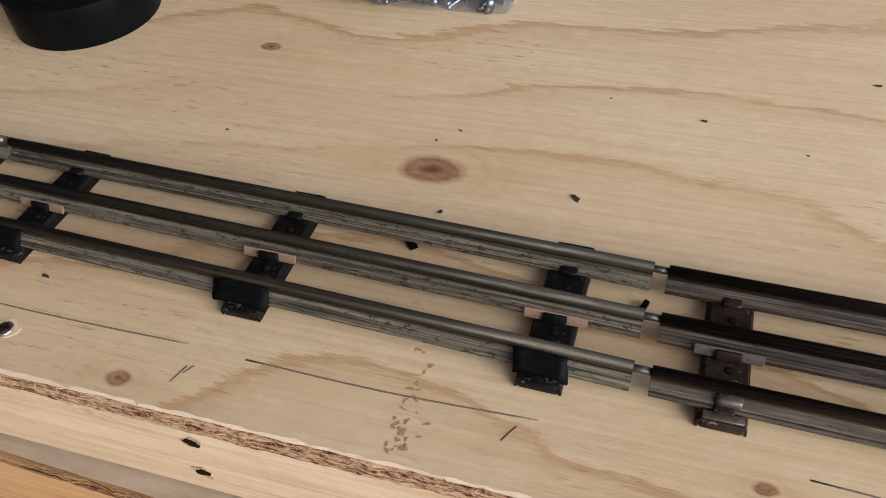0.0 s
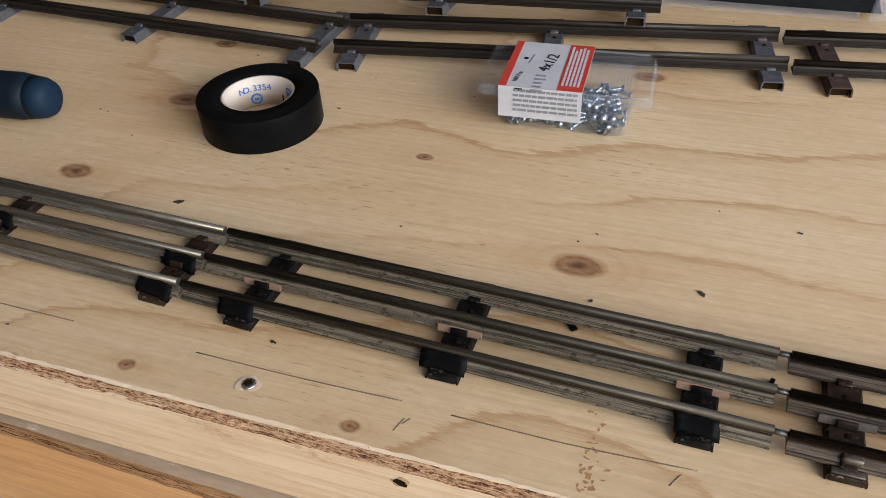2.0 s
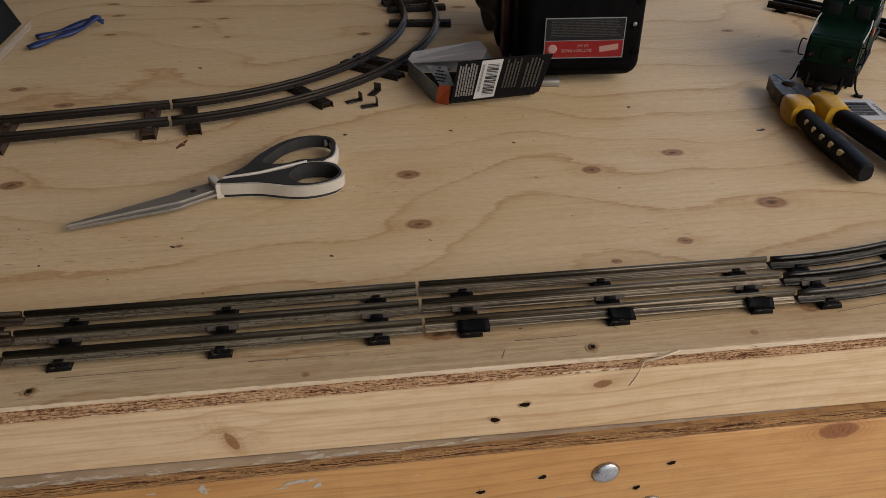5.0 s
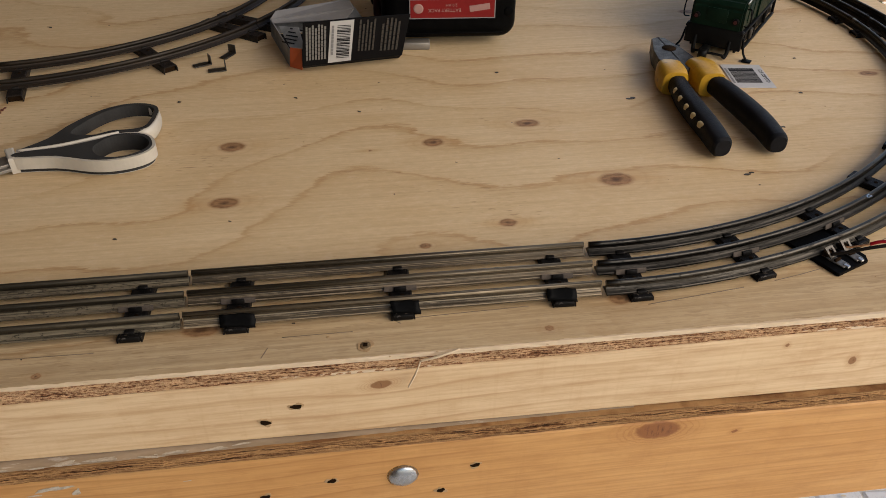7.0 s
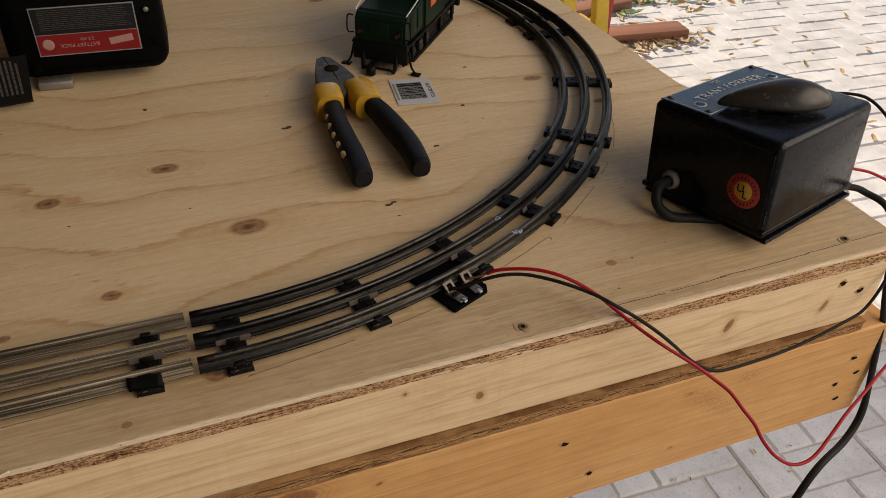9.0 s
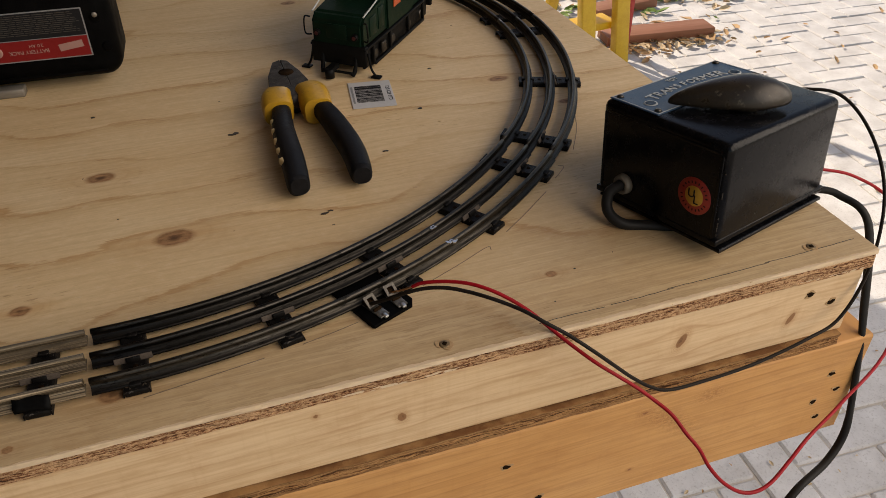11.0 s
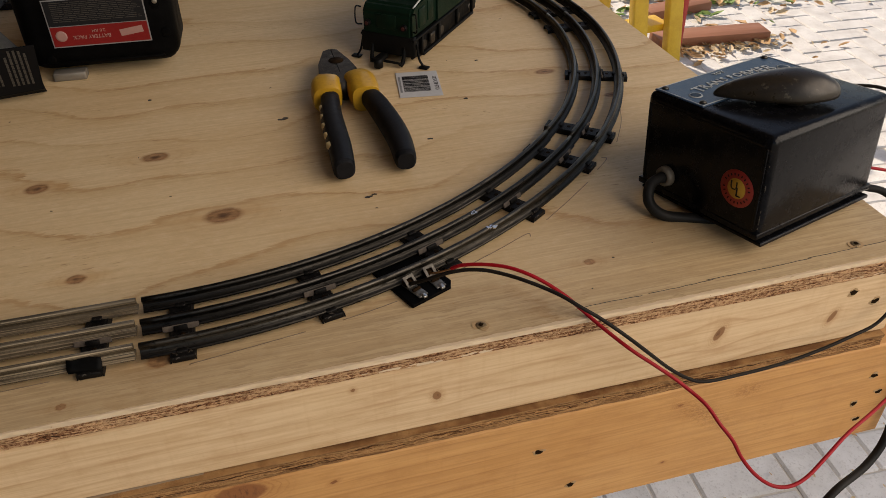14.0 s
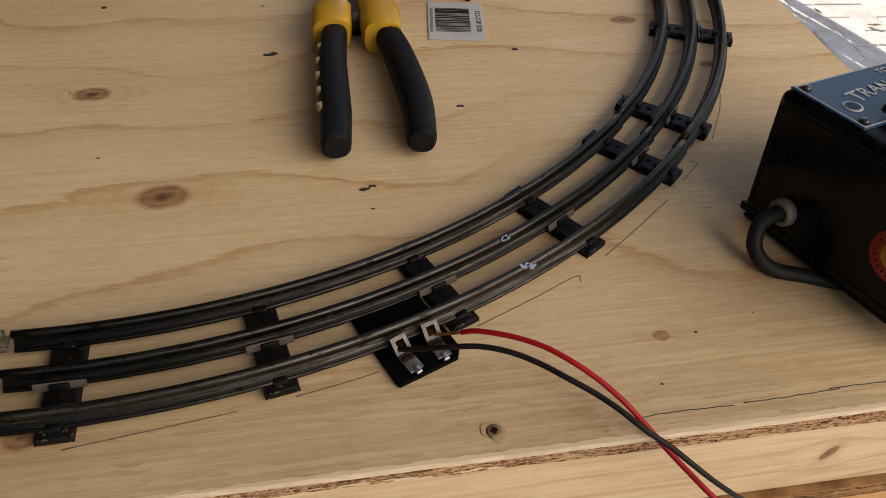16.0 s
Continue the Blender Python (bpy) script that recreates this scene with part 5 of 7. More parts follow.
def wires():
    red = thing("red_wire", Matrix(), "thin red insulated wire looping over the bench edge", "wire")
    part("insulation", tube([(0.2258, 0.0458, 0.0100), (0.2312, 0.0429, 0.0134), (0.2419, 0.0369, 0.0161), (0.2522, 0.0300, 0.0172), (0.2610, 0.0226, 0.0164), (0.2696, 0.0159, 0.0130), (0.2775, 0.0087, 0.0085),
                             (0.2841, 0.0021, 0.0032), (0.2904, -0.0060, -0.0015), (0.2971, -0.0140, -0.0060), (0.3034, -0.0220, -0.0095), (0.3119, -0.0285, -0.0147), (0.3203, -0.0342, -0.0203), (0.3280, -0.0403, -0.0262),
                             (0.3345, -0.0490, -0.0310), (0.3390, -0.0570, -0.0380), (0.3447, -0.0630, -0.0460), (0.3488, -0.0685, -0.0550), (0.3560, -0.0735, -0.0648), (0.3660, -0.0770, -0.0730), (0.3755, -0.0790, -0.0745),
                             (0.3870, -0.0770, -0.0735), (0.4035, -0.0702, -0.0700), (0.4220, -0.0620, -0.0670), (0.4610, -0.0450, -0.0720), (0.5250, -0.0150, -0.0750), (0.5700, 0.0250, -0.0500), (0.5700, 0.0540, -0.0180),
                             (0.5420, 0.0670, 0.0020), (0.5120, 0.0750, 0.0100)], 0.00105, 10), M_WIRE_RED, red)
    part("bare_end", tube([(0.2145, 0.0505, 0.0052), (0.2195, 0.0482, 0.0070), (0.2262, 0.0455, 0.0102)], 0.00060, 8), M_COPPER, red)
    blk = thing("black_wire", Matrix(), "thin black insulated wire running along the bench front", "wire")
    part("insulation", tube([(0.2022, 0.0440, 0.0060), (0.2085, 0.0400, 0.0100), (0.2186, 0.0345, 0.0165), (0.2288, 0.0308, 0.0198), (0.2386, 0.0260, 0.0211), (0.2477, 0.0201, 0.0208), (0.2558, 0.0130, 0.0205), (0.2649, 0.0065, 0.0182),
                             (0.2718, 0.0000, 0.0165), (0.2792, -0.0065, 0.0130), (0.2885, -0.0110, 0.0070), (0.2962, -0.0156, 0.0015), (0.3042, -0.0185, -0.0055), (0.3157, -0.0190, -0.0175), (0.3303, -0.0175, -0.0335), (0.3428, -0.0185, -0.0440),
                             (0.3530, -0.0210, -0.0475), (0.3740, -0.0200, -0.0500), (0.4140, -0.0160, -0.0530), (0.4550, -0.0120, -0.0490),
                             (0.4810, -0.0080, -0.0420), (0.5020, 0.0020, -0.0150), (0.5150, 0.0200, 0.0200), (0.5220, 0.0480, 0.0450), (0.5150, 0.0750, 0.0620),
                             (0.4930, 0.0930, 0.0620)], 0.00105, 10), M_WIRE_BLACK, blk)
    cord = thing("power_cord", Matrix(), "thick grey-black rubber power cord hanging beside the bench", "cord")
    part("cord", tube([(0.5040, 0.0600, 0.0045), (0.5160, 0.0520, 0.0020), (0.5235, 0.0300, -0.0080), (0.5190, 0.0050, -0.0640), (0.5230, 0.0000, -0.0940), (0.5260, -0.0050, -0.1250), (0.5260, -0.0120, -0.1610), (0.5090, -0.0200, -0.1780), (0.4770, -0.0300, -0.1830), (0.4590, -0.0360, -0.2040), (0.4470, -0.0400, -0.2490), (0.4390, -0.0300, -0.5500), (0.4600, 0.0500, GROUND + 0.006),
                       (0.6500, 0.1500, GROUND + 0.006)], 0.0028, 12, 8, 0.8), M_CORD, cord)


wires()


# ---------------------------------------------------------------- transformer
def transformer():
    """Local axes: x along the broad side, y to the far side; the near edge is propped up a little by the cord beneath it."""
    T = thing("toy_transformer", pose(0.3977, 0.0204, 0.0108, -5.2, 0.8, 16.6), "old black enamelled toy train transformer with a bronze lever", "transformer")
    W, D, H0, H = 0.1045, 0.0925, -0.0010, 0.0632
    part("housing", box((W / 2, D / 2, (H + H0) / 2), (W, D, H - H0), 0.0050, 4), M_ENAMEL, T)
    part("base_plate", slab([(0.0015, -0.0025), (W - 0.004, -0.0025), (W - 0.004, D - 0.002), (0.0015, D - 0.002)], -0.0030, -0.0008, 0.0008), M_ENAMEL, T, "flanged black base plate")
    part("skirt", box((W / 2, D / 2, 0.0025), (W + 0.0008, D + 0.0008, 0.0040), 0.0008), M_ENAMEL, T)
    for y in (0.0016, D - 0.0016):
        part("end_lip", box((0.0002, y + (0.0022 if y < D / 2 else -0.0022), 0.031), (0.0012, 0.0022, 0.050), 0.0005), M_ENAMEL, T)
    part("end_lip", box((0.0002, D / 2, H - 0.0062), (0.0012, D - 0.010, 0.0020), 0.0005), M_ENAMEL, T)
    y0, y1 = 0.0520, D - 0.0030
    plate = part("name_plate", slab([(0.003, y0), (W - 0.003, y0), (W - 0.003, y1), (0.003, y1)], H, H + 0.0007, 0.0003), M_PLATE, T, "worn blue metal name plate with lettering")
    for x, y, lx, ly in ((W / 2, y0 + 0.0009, W - 0.008, 0.0005), (W / 2, y1 - 0.0009, W - 0.008, 0.0005), (0.0042, (y0 + y1) / 2, 0.0005, y1 - y0 - 0.002), (W - 0.0042, (y0 + y1) / 2, 0.0005, y1 - y0 - 0.002)):
        part("border", box((x, y, H + 0.0008), (lx, ly, 0.0002)), M_PLATE_TEXT, plate)
    for x in (0.0075, W - 0.0075):
        for y in (y0 + 0.004, y1 - 0.004):
            part("rivet", lathe([(0.0001, 0.0016), (0.0016, 0.0012), (0.0024, 0.0)], 14), M_STEEL_DARK, plate, m=pose(x, y, H + 0.0007))
    for k, ch in enumerate("TRANSFORMER"):
        a = (k - 5) / 5
        part("lettering", text_bm(ch, 0.0078 + 0.0034 * a * a), M_PLATE_TEXT, plate, m=pose(W / 2 + a * 0.0310, 0.0745 - 0.0030 * a * a, H + 0.0009, 0, 0, -6 * a))
    part("lettering", text_bm("TOY", 0.0046), M_PLATE_TEXT, plate, m=pose(W / 2, 0.0840, H + 0.0009))
    for x in (0.0130, W - 0.0130):
        part("emblem", lathe([(0.0001, 0.0003), (0.0040, 0.0003), (0.0042, 0.0)], 20), M_PLATE_TEXT, plate, m=pose(x, 0.0665, H + 0.0007))
        part("emblem_ring", lathe([(0.0022, 0.0004), (0.0032, 0.0004)], 20), M_PLATE, plate, m=pose(x, 0.0665, H + 0.0007))
    # lever: a long boat-shaped dome
    bm = bmesh.new()
    bmesh.ops.create_uvsphere(bm, u_segments=40, v_segments=20, radius=1)
    for v in bm.verts:
        s = (v.co.x + 1) / 2
        wide = 0.0150 * (0.42 + 0.58 * min(1, s * 1.5))
        v.co = Vector((v.co.x * 0.0345, v.co.y * wide, max(v.co.z, -0.12) * 0.0152 * (0.60 + 0.40 * min(1, s * 1.5))))
    smooth(bm)
    part("lever", bm, M_KNOB, T, "rounded bronze-coloured control lever", pose(0.0420, 0.0340, H + 0.0052, 0, -2, -42))
    part("spindle", cyl((0.050, 0.028, H), (0.050, 0.028, H + 0.005), 0.008, n=20), M_STEEL_DARK, T)
    rng = random.Random(77)
    for k in range(30):                                 # chips in the enamel, along the near corner and on the broad side
        if k < 12:
            c, size = (0.0013, 0.0013, rng.uniform(0.006, 0.056)), (0.0005, 0.0005, rng.uniform(0.0004, 0.0014))
        else:
            c, size = (rng.uniform(0.006, W - 0.006), -0.0001, rng.uniform(0.006, 0.054)), (rng.uniform(0.0002, 0.0009), 0.0003, 0.0003)
        part("chip", box(c, size, 0.0001, 1), M_KNOB, T)
    # near-left end face carries the cord bushing and a paper seal
    part("grommet", lathe([(0.0036, 0.0), (0.0036, 0.0040), (0.0050, 0.0044), (0.0062, 0.0032), (0.0066, 0.0)], 28), M_GROMMET, T, "grey rubber cord bushing", pose(-0.0003, 0.0695, 0.0140, 0, -90, 0))
    seal = part("paper_seal", lathe([(0.0001, 0.0003), (0.0112, 0.0003), (0.0114, 0.0)], 40), M_SEAL_RED, T, "round red and yellow paper seal", pose(-0.0002, 0.0180, 0.0264, 0, -90, 0))
    part("centre", lathe([(0.0001, 0.0002), (0.0061, 0.0002), (0.0062, 0.0)], 36), M_SEAL_YELLOW, seal, m=pose(0, 0, 0.0003))
    for k in range(22):
        if k not in (5, 16):
            part("lettering", box((0.0086, 0, 0.0004), (0.0014, 0.0007, 0.0002)), M_INK, seal, m=Matrix.Rotation(radians(k * 360 / 22), 4, "Z"))
    part("lettering", text_bm("U", 0.0076), M_INK, seal, m=pose(0.0012, 0.0018, 0.0006, 0, 0, -90) @ pose(0, 0, 0, 0, 0, 0))
    part("lettering", text_bm("L", 0.0076), M_INK, seal, m=pose(-0.0022, -0.0016, 0.0006, 0, 0, -90))
    part("cord", tube([(0.006, 0.0695, 0.0140), (-0.006, 0.0695, 0.0140), (-0.0145, 0.0690, 0.0118), (-0.0195, 0.0640, 0.0040), (-0.0165, 0.0560, -0.0020), (-0.0050, 0.0490, -0.0052), (0.0200, 0.0300, -0.0070), (0.0600, 0.0100, -0.0072), (W, 0.0140, -0.0070), (W + 0.014, 0.0220, -0.0060)], 0.0034, 12), M_CORD, T)
    return T


transformer()


# ---------------------------------------------------------------- hand tools
def pliers():
    P = thing("pliers", pose(0.2080, 0.3000, 0.0), "combination pliers with black and yellow grips lying open", "pliers")
    jaws = ([(-0.0140, -0.012), (-0.0160, 0.006), (-0.0138, 0.024), (-0.0065, 0.0490), (0.0000, 0.0525), (0.0003, -0.012)],
            [(0.0005, -0.012), (0.0003, 0.0525), (0.0055, 0.0495), (0.0120, 0.026), (0.0150, 0.008), (0.0130, -0.012)])
    for outline in jaws:
        part("jaw", slab(outline, 0.004, 0.0165, 0.0005), M_JAW, P, "brown-grey steel jaw")
    part("grip_hole", lathe([(0.0001, 0.0003), (0.0060, 0.0003), (0.0061, 0.0)], 24), M_HOLE, P, m=pose(0.0010, 0.0265, 0.0166))
    part("pivot", cyl((0, -0.008, 0.002), (0, -0.008, 0.0170), 0.0095, n=28), M_JAW, P)
    grips = (([(-0.0125, -0.026, 0.0106), (-0.0150, -0.044, 0.0106), (-0.0170, -0.062, 0.0104), (-0.0180, -0.086, 0.0104), (-0.0185, -0.108, 0.0104), (-0.0200, -0.130, 0.0102), (-0.0200, -0.136, 0.0102)],
              [(-0.0115, -0.008, 0.0115), (-0.0140, -0.017, 0.0118), (-0.0148, -0.026, 0.0112), (-0.0150, -0.032, 0.0108)]),
             ([(0.0145, -0.026, 0.0106), (0.0178, -0.042, 0.0106), (0.0202, -0.060, 0.0104), (0.0224, -0.087, 0.0104), (0.0230, -0.108, 0.0104), (0.0217, -0.128, 0.0102), (0.0210, -0.136, 0.0102)],
              [(0.0110, -0.006, 0.0115), (0.0135, -0.016, 0.0118), (0.0135, -0.027, 0.0112), (0.0135, -0.038, 0.0108)]))
    for k, (grip, collar) in enumerate(grips):
        h = part("handle", tube(grip, lambda s: (0.0068 + 0.0015 * math.sin(math.pi * min(1, s * 1.1) * 0.9)) * (1 if s < 0.93 else 0.93 if s < 0.97 else 0.78), 20, 8, 1.05, 0.78), M_RUBBER, P, "black rubber grip")
        part("collar", tube(collar, lambda s: 0.0104 + 0.0014 * math.sin(math.pi * s), 20, 8, 0.95, 0.60), M_YELLOW, h, "yellow plastic collar")
        if k == 0:
            for x, y in ((-0.0215, -0.054), (-0.0231, -0.068), (-0.0240, -0.082), (-0.0244, -0.096), (-0.0250, -0.110)):
                part("inlay", box((x + 0.0006, y, 0.0142), (0.0040, 0.0098, 0.0048), 0.0012, 2, turn=24), M_SLIT, h, "cream inlay")


pliers()


def scissors():
    """Local x from the point to the handles."""
    S = thing("scissors", pose(-0.3910, 0.1680, 0.0, 0, 0, 24.0), "steel scissors with white and grey plastic handles", "scissors")
    part("blade", slab([(0, 0.0008), (0.074, 0.0054), (0.080, 0.0078), (0.107, 0.0080), (0.107, -0.0040), (0.075, -0.0085), (0, -0.0012)], 0.0056, 0.0076, 0.0005), M_STEEL, S, "satin steel blade")
    part("blade", slab([(0.001, -0.0014), (0.066, -0.0118), (0.073, -0.0125), (0.078, -0.0110), (0.107, -0.0072), (0.107, 0.004), (0.07, 0.002)], 0.0034, 0.0054, 0.0004), M_STEEL, S, "satin steel blade")
    part("rivet", lathe([(0.0001, 0.0007), (0.0018, 0.0006), (0.0022, 0.0)], 18), M_STEEL_DARK, S, m=pose(0.0876, 0.0010, 0.0076))
    to = pose(-0.3940, 0.1730, 0.0, 0, 0, 24.0).inverted()
    short = lambda x, k: x - k * max(0.0, (x + 0.25) / 0.05)
    flat = lambda rows, k=0.0060: [tuple((to @ Vector((short(x, k), y, 0)))[:2]) for x, y in rows]
    # each handle: outline and finger opening, anticlockwise, in bench coordinates
    low = closed(flat([(-0.2970, 0.2085), (-0.2690, 0.2065), (-0.2420, 0.1985), (-0.2220, 0.1985), (-0.2050, 0.2050), (-0.1985, 0.2160), (-0.2040, 0.2300),
                       (-0.2160, 0.2365), (-0.2330, 0.2360), (-0.2480, 0.2290), (-0.2700, 0.2215), (-0.2950, 0.2170)]))
    low_hole = closed(flat([(-0.2450, 0.2180), (-0.2400, 0.2060), (-0.2260, 0.2015), (-0.2110, 0.2060), (-0.2030, 0.2160), (-0.2085, 0.2275), (-0.2210, 0.2325), (-0.2360, 0.2300)]))
    top = closed(flat([(-0.2960, 0.2180), (-0.2700, 0.2225), (-0.2480, 0.2310), (-0.2330, 0.2375), (-0.2150, 0.2385), (-0.2040, 0.2450), (-0.1995, 0.2630), (-0.2050, 0.2790),
                       (-0.2270, 0.2845), (-0.2510, 0.2770), (-0.2690, 0.2560), (-0.2800, 0.2350)], 0.0105))
    top_hole = closed(flat([(-0.2660, 0.2410), (-0.2500, 0.2370), (-0.2350, 0.2420), (-0.2160, 0.2430), (-0.2060, 0.2500), (-0.2060, 0.2750), (-0.2270, 0.2812), (-0.2480, 0.2735), (-0.2610, 0.2560)], 0.0105))
    h = part("handle", plate_with_hole(low, inset(low_hole, -0.0012), 0.0040, 0.0124), M_WHITE, S, "white plastic handle")
    part("underside", plate_with_hole(inset(low, 0.0022), inset(low_hole, -0.0006), 0.0004, 0.0040), M_WHITE, h)
    part("grip", plate_with_hole(inset(low, 0.0020), low_hole, 0.0010, 0.0130), M_GREY_GRIP, h, "dark grey soft grip")
    h = part("handle", plate_with_hole(top, top_hole, 0.0030, 0.0122), M_GREY_GRIP, S, "dark grey handle")
    rim = [tuple(to @ Vector(p)) for p in ((-0.2960, 0.2190, 0.0118), (-0.2700, 0.2232, 0.0122), (-0.2480, 0.2318, 0.0122), (-0.2330, 0.2384, 0.0118))]
    part("rim", tube(rim, 0.0013, 8), M_WHITE, h, "white rim")
    end = [tuple(to @ Vector((short(p[0], 0.0105), p[1], p[2]))) for p in ((-0.2300, 0.2390, 0.0070), (-0.2150, 0.2400, 0.0070), (-0.2030, 0.2450, 0.0070), (-0.2000, 0.2630, 0.0070), (-0.2050, 0.2770, 0.0070), (-0.2110, 0.2800, 0.0075))]
    part("rim", tube(end, lambda s: 0.0024 - 0.0012 * abs(s - 0.45), 12, 8, 2.4), M_WHITE, h, "white rim")
    part("bolster", slab([(0.1010, 0.0085), (0.1015, -0.0080), (0.1065, -0.0085), (0.1070, 0.0085)], 0.0012, 0.0128, 0.0012), M_WHITE, S, "white bolster")


scissors()


def screwdriver():
    D = thing("screwdriver", pose(-1.0050, 0.1570, 0.0135, 0, 0, 185), "screwdriver with a dark blue-black rubber handle", "screwdriver")
    body = lathe([(0.0001, 0.0), (0.0070, 0.0004), (0.0098, 0.0022), (0.0115, 0.006), (0.0122, 0.012)], 32)
    part("cap", body, M_DRIVER_CAP, D, "blue end cap", pose(0, 0, 0, 0, 90, 0))
    part("handle", lathe([(0.0122, 0.012), (0.0134, 0.020), (0.0134, 0.060), (0.0120, 0.080), (0.0105, 0.092), (0.0115, 0.105), (0.0060, 0.110)], 32), M_DRIVER, D, m=pose(0, 0, 0, 0, 90, 0))
    part("shaft", cyl((0.108, 0, 0), (0.205, 0, -0.0112), 0.0030, n=14), M_STEEL, D)


screwdriver()


# ---------------------------------------------------------------- tape, screws, scraps
def tape_roll():
    R = thing("electrical_tape_roll", pose(-0.8890, 0.1830, 0.0, 0, 0, 0), "roll of black electrical tape lying flat", "tape")
    r, w, ri = 0.0332, 0.0190, 0.0186
    part("tape", lathe([(ri + 0.0015, 0.0002), (r - 0.0004, 0.0), (r, 0.0004), (r, w - 0.0005), (r - 0.0002, w - 0.0001), (r - 0.0006, w), (r - 0.007, w - 0.0002), (ri + 0.0015, w - 0.0003)], 72, True), M_TAPE, R)
    core = part("core", lathe([(ri, 0.0006), (ri + 0.0015, 0.0006), (ri + 0.0015, w - 0.0008), (ri, w - 0.0008)], 64, True), M_CREAM, R, "cream cardboard core printed in blue")
    for txt, a, z, step in (("NO.3354", 152, 0.0115, 8.2), ("LA", 76, 0.0055, 13)):
        for j, ch in enumerate(txt):
            aa = radians(a - j * step)
            part("print", text_bm(ch, 0.0052), M_BLUEINK if step < 10 else M_INK, core,
                 m=pose((ri - 0.0003) * math.cos(aa), (ri - 0.0003) * math.sin(aa), z, 90, 0, math.degrees(aa) - 90))
    for a, z in ((128, 0.0050), (58, 0.0105)):
        aa = radians(a)
        part("mark", lathe([(0.0024, 0.0002), (0.0033, 0.0002), (0.0034, 0.0), (0.0023, 0.0)], 24, True), M_BLUEINK, core, m=pose((ri - 0.0003) * math.cos(aa), (ri - 0.0003) * math.sin(aa), z, 90, 0, math.degrees(aa) - 90))
        part("mark", box((0, 0, 0.0002), (0.0026, 0.0012, 0.0002)), M_BLUEINK, core, m=pose((ri - 0.0003) * math.cos(aa), (ri - 0.0003) * math.sin(aa), z, 90, 0, math.degrees(aa) - 90))


tape_roll()


def screw_mesh():
    prof = [(0.0001, -0.0005), (0.0006, 0.0012)]
    for k in range(9):
        z = 0.0016 + k * 0.0010
        prof += [(0.0014, z), (0.00095, z + 0.0005)]
    prof += [(0.0010, 0.0108), (0.0028, 0.0124), (0.0028, 0.0128), (0.0001, 0.0129)]
    return lathe(prof, 8)


